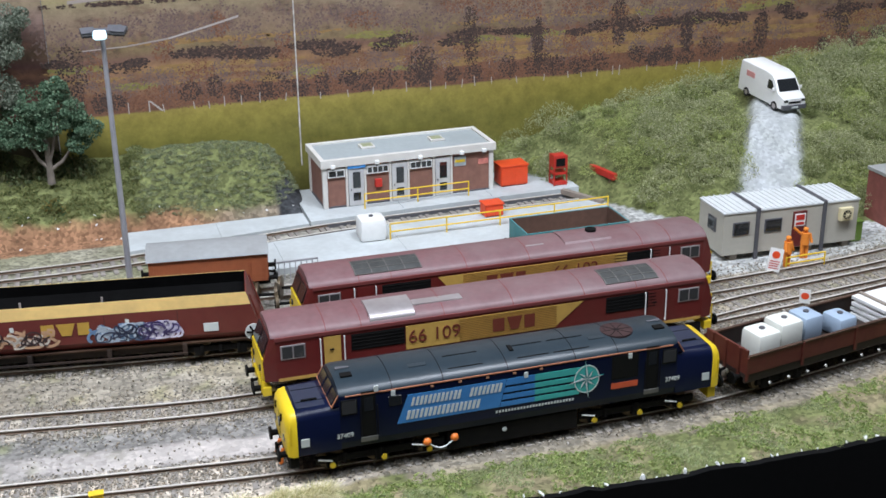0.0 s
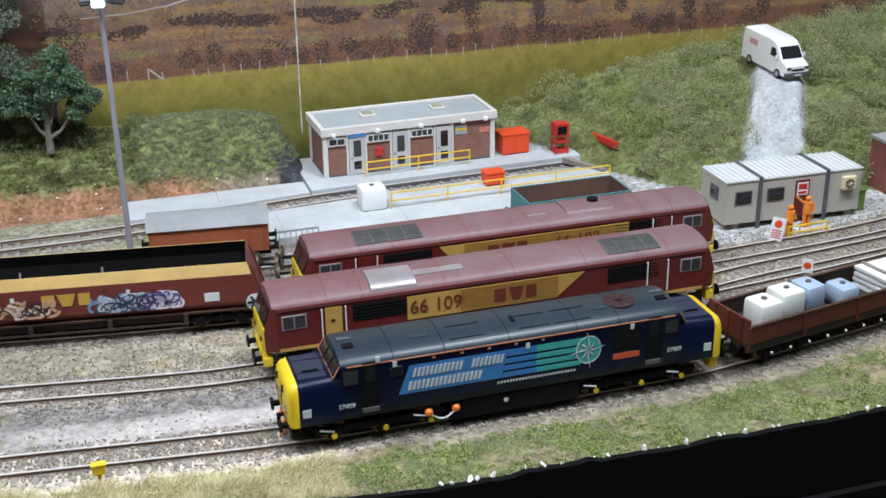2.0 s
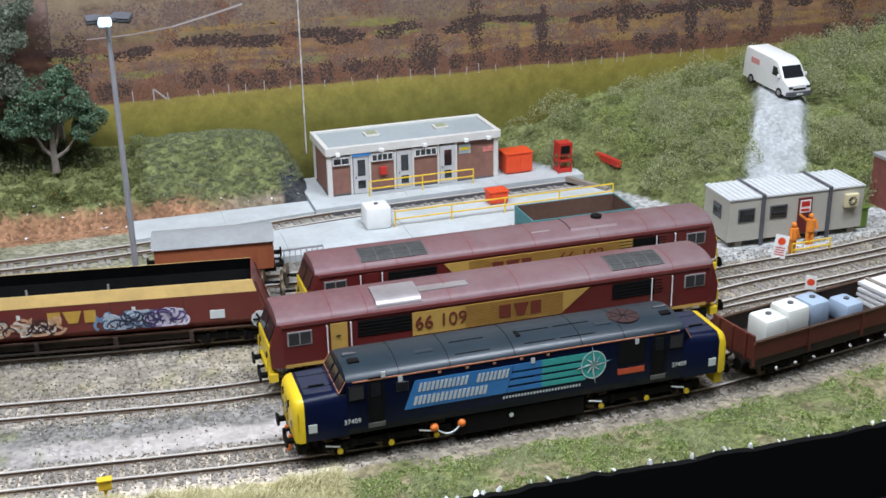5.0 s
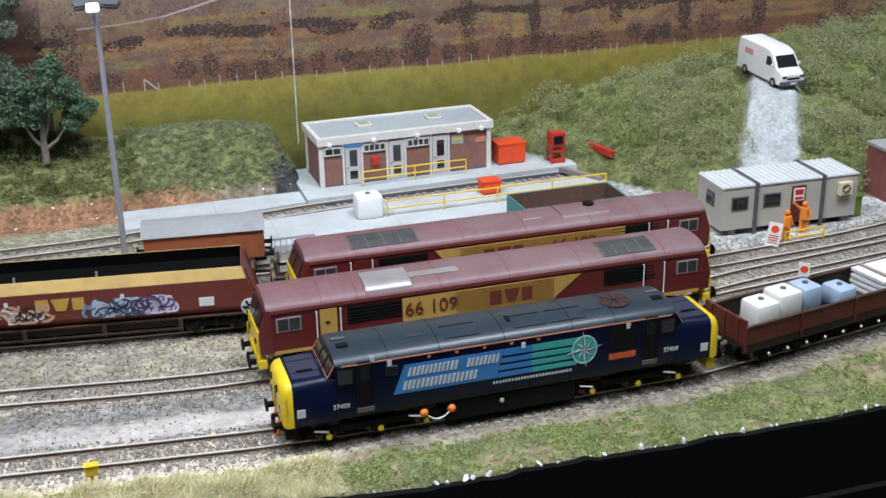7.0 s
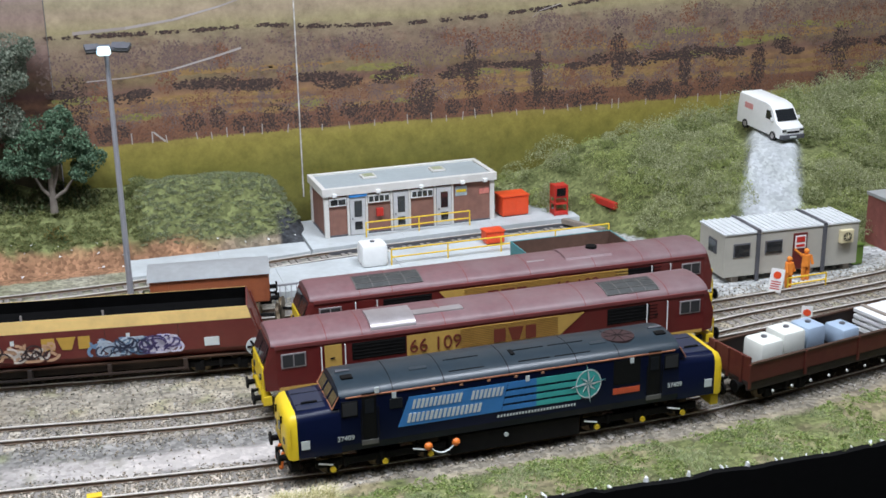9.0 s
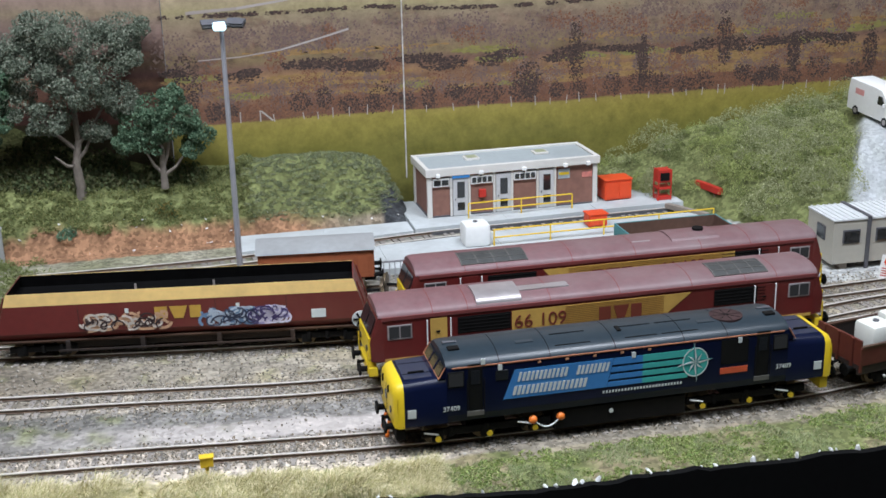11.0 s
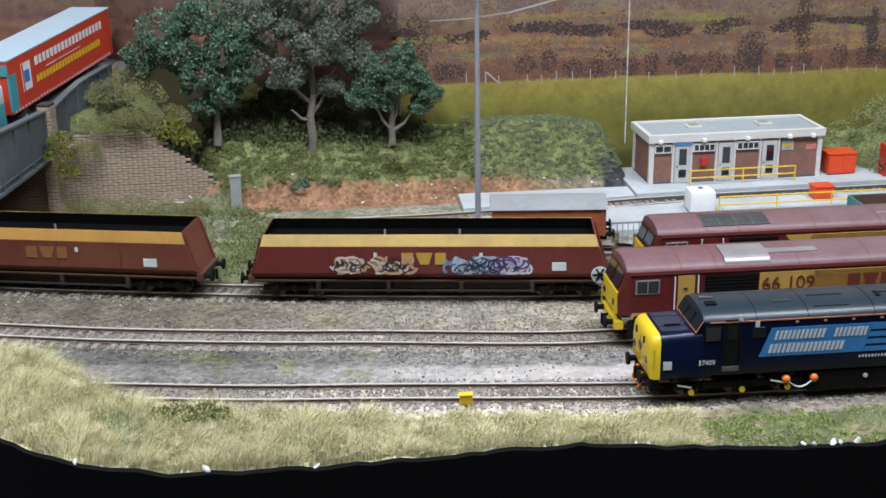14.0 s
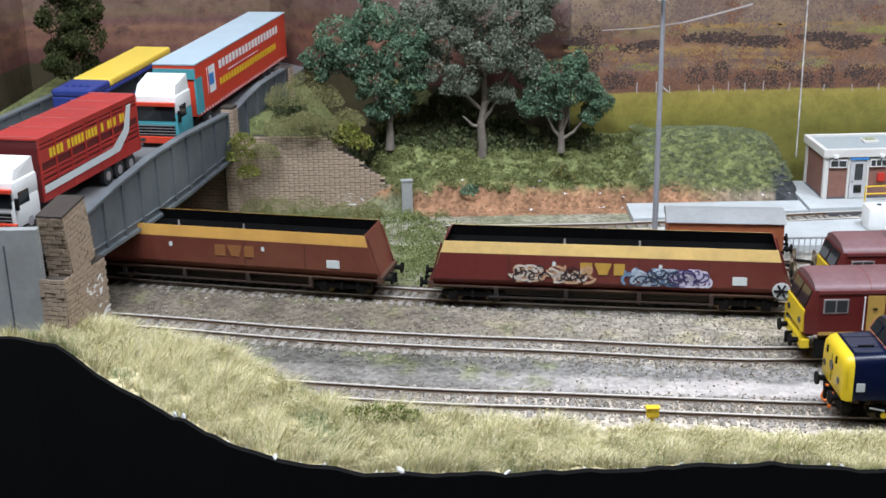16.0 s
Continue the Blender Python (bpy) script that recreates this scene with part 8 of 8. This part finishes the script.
def curtain_lorry():
    lo = on_bridge(-2.75, 14.6, 2.7, "curtain_lorry", "orange-red curtain-sided lorry with white cab roof", "lorry", "road vehicles on the bridge")
    w = 2.6
    lorry_cab(lo, 0, w, 0, 3.25, M_TRUCKTEAL, M_TRUCKRED, M_WHITE)
    part("chassis", boxes((-0.5, 0.5, 1.5, 18.9, 0.55, 0.95)), M_BLACK, lo)
    tr = part("trailer_body", boxes((-w / 2, w / 2, 3.0, 19.1, 1.05, 4.1), bevel=0.03), M_TRUCKRED, lo, "orange-red curtain-sided trailer")
    part("trailer_roof", boxes((-w / 2 - 0.03, w / 2 + 0.03, 2.97, 19.13, 4.1, 4.2), bevel=0.02), M_TARP, lo, "grey-blue trailer roof")
    part("headboard", boxes((-w / 2, w / 2, 2.93, 3.0, 3.3, 3.9)), M_TRUCKTEAL, lo)
    part("front_edge", boxes((w / 2 - 0.10, w / 2 + 0.02, 2.96, 3.9, 1.2, 3.3)), M_TRUCKTEAL, lo)
    bm = bmesh.new()
    for k in range(35):
        box(bm, w / 2, w / 2 + 0.03, 3.3 + k * 0.44, 3.42 + k * 0.44, 1.12, 1.24)
    part("curtain_buckle", bm, M_PALE, tr, kind="stuff")
    part("logo_panel", boxes((w / 2 + 0.002, w / 2 + 0.02, 4.7, 5.9, 2.0, 3.6)), M_WHITE, tr, "white logo panel")
    part("logo_mark", boxes((w / 2 + 0.02, w / 2 + 0.03, 4.95, 5.65, 2.45, 3.15), bevel=0.004), M_BLUE, tr)
    part("logo_edge", boxes((w / 2 + 0.02, w / 2 + 0.03, 4.72, 4.9, 2.0, 3.6)), M_RED, tr)
    def side_bars(u0, u1, z0, z1, n, mat, nm):
        bm = bmesh.new()
        st = (u1 - u0) / n
        for k in range(n):
            box(bm, w / 2 + 0.004, w / 2 + 0.018, u0 + k * st, u0 + (k + 0.68) * st, z0, z1)
        part(nm, bm, mat, tr, "lettering drawn as plain bars")
    side_bars(6.6, 17.6, 3.1, 3.6, 19, M_WHITE, "lettering")
    side_bars(8.0, 16.0, 2.76, 2.72, 1, M_WHITE, "underline")
    side_bars(6.6, 17.0, 2.1, 2.5, 22, M_YELLOW, "lettering")
    wheels(lo, (1.2, 4.6, 14.5, 15.8, 17.1), w, 0)


def livestock_lorry():
    lo = on_bridge(-3.3, -1.9, 0, "livestock_lorry", "red livestock lorry with slatted sides and white cab", "lorry", "road vehicles on the bridge")
    w = 2.6
    lorry_cab(lo, 0, w, 0, 2.75, M_WHITE, M_TRUCKRED, M_WHITE)
    part("chassis", boxes((-0.5, 0.5, 1.5, 12.3, 0.55, 0.9)), M_BLACK, lo)
    bd = part("livestock_body", boxes((-w / 2 + 0.06, w / 2 - 0.06, 2.5, 12.6, 0.95, 3.85)), tint("dark_red_inner", (0.12, 0.015, 0.015), 0.6), lo, "red slatted livestock body")
    part("roof", boxes((-w / 2 - 0.02, w / 2 + 0.02, 2.46, 12.64, 3.85, 3.95), bevel=0.02), M_TRUCKMAROON, lo, "dull red ribbed roof")
    for k in range(6):
        part("roof_rib", boxes((-w / 2, w / 2, 2.6 + k * 1.98, 2.66 + k * 1.98, 3.95, 4.0)), tint("pink_rib", (0.45, 0.12, 0.11), 0.5), lo)
    for z0, z1 in ((0.95, 1.65), (1.78, 1.92), (2.05, 2.18), (2.75, 3.35), (3.45, 3.55), (3.65, 3.86), (2.28, 2.36)):
        for sx in (-1, 1):
            part("side_slat", boxes((*sorted((sx * (w / 2 - 0.06), sx * w / 2)), 2.5, 12.6, z0, z1)), M_TRUCKMAROON, bd)
    for k in range(8):
        part("side_post", boxes((w / 2 - 0.02, w / 2 + 0.03, 2.5 + k * 1.43, 2.6 + k * 1.43, 0.95, 3.86)), M_TRUCKMAROON, bd)
    bm = bmesh.new()
    st = 8.2 / 24
    for k in range(24):
        if k in (4, 14, 16, 20):
            continue
        box(bm, w / 2 + 0.004, w / 2 + 0.02, 3.4 + k * st, 3.4 + (k + 0.7) * st, 2.85, 3.28)
    part("lettering", bm, M_YELLOW, bd, "yellow lettering drawn as plain bars")
    bm = bmesh.new()
    loft(bm, [[(xx, u, z) for u, z in ((2.6, 1.70), (9.5, 1.80), (10.9, 2.5), (11.4, 3.6), (11.9, 3.6), (11.4, 2.2), (10.2, 1.45), (2.6, 1.35))] for xx in (w / 2 + 0.032, w / 2 + 0.045)])
    part("white_flash", bm, M_PALE, bd, "pale sweeping flash")
    wheels(lo, (1.2, 8.8, 10.1, 11.4), w, 0)


def coach():
    co = on_bridge(-8.6, 16.0, 3.0, "coach", "yellow and blue coach on the far lane", "coach", "road vehicles on the bridge")
    part("body", boxes((-1.25, 1.25, 0, 11.5, 0.4, 2.5), bevel=0.08), M_COACHB, co)
    part("window_band", boxes((-1.27, 1.27, 0.2, 11.3, 1.5, 2.3)), M_GLASS, co)
    part("roof", boxes((-1.25, 1.25, 2.6, 11.5, 2.5, 3.0), bevel=0.15), M_COACHY, co, "yellow rounded roof")
    part("front_roof", boxes((-1.25, 1.25, 0.0, 2.59, 2.5, 2.95), bevel=0.12), M_COACHB, co)
    for k in range(4):
        part("roof_vent", boxes((-0.8 + k * 0.45, -0.6 + k * 0.45, 0.8, 1.0, 2.95, 3.02), bevel=0.02), M_COACHB, co)
    wheels(co, (2.2, 9.0), 2.5, 0)


curtain_lorry()
livestock_lorry()
coach()
masonry_all()
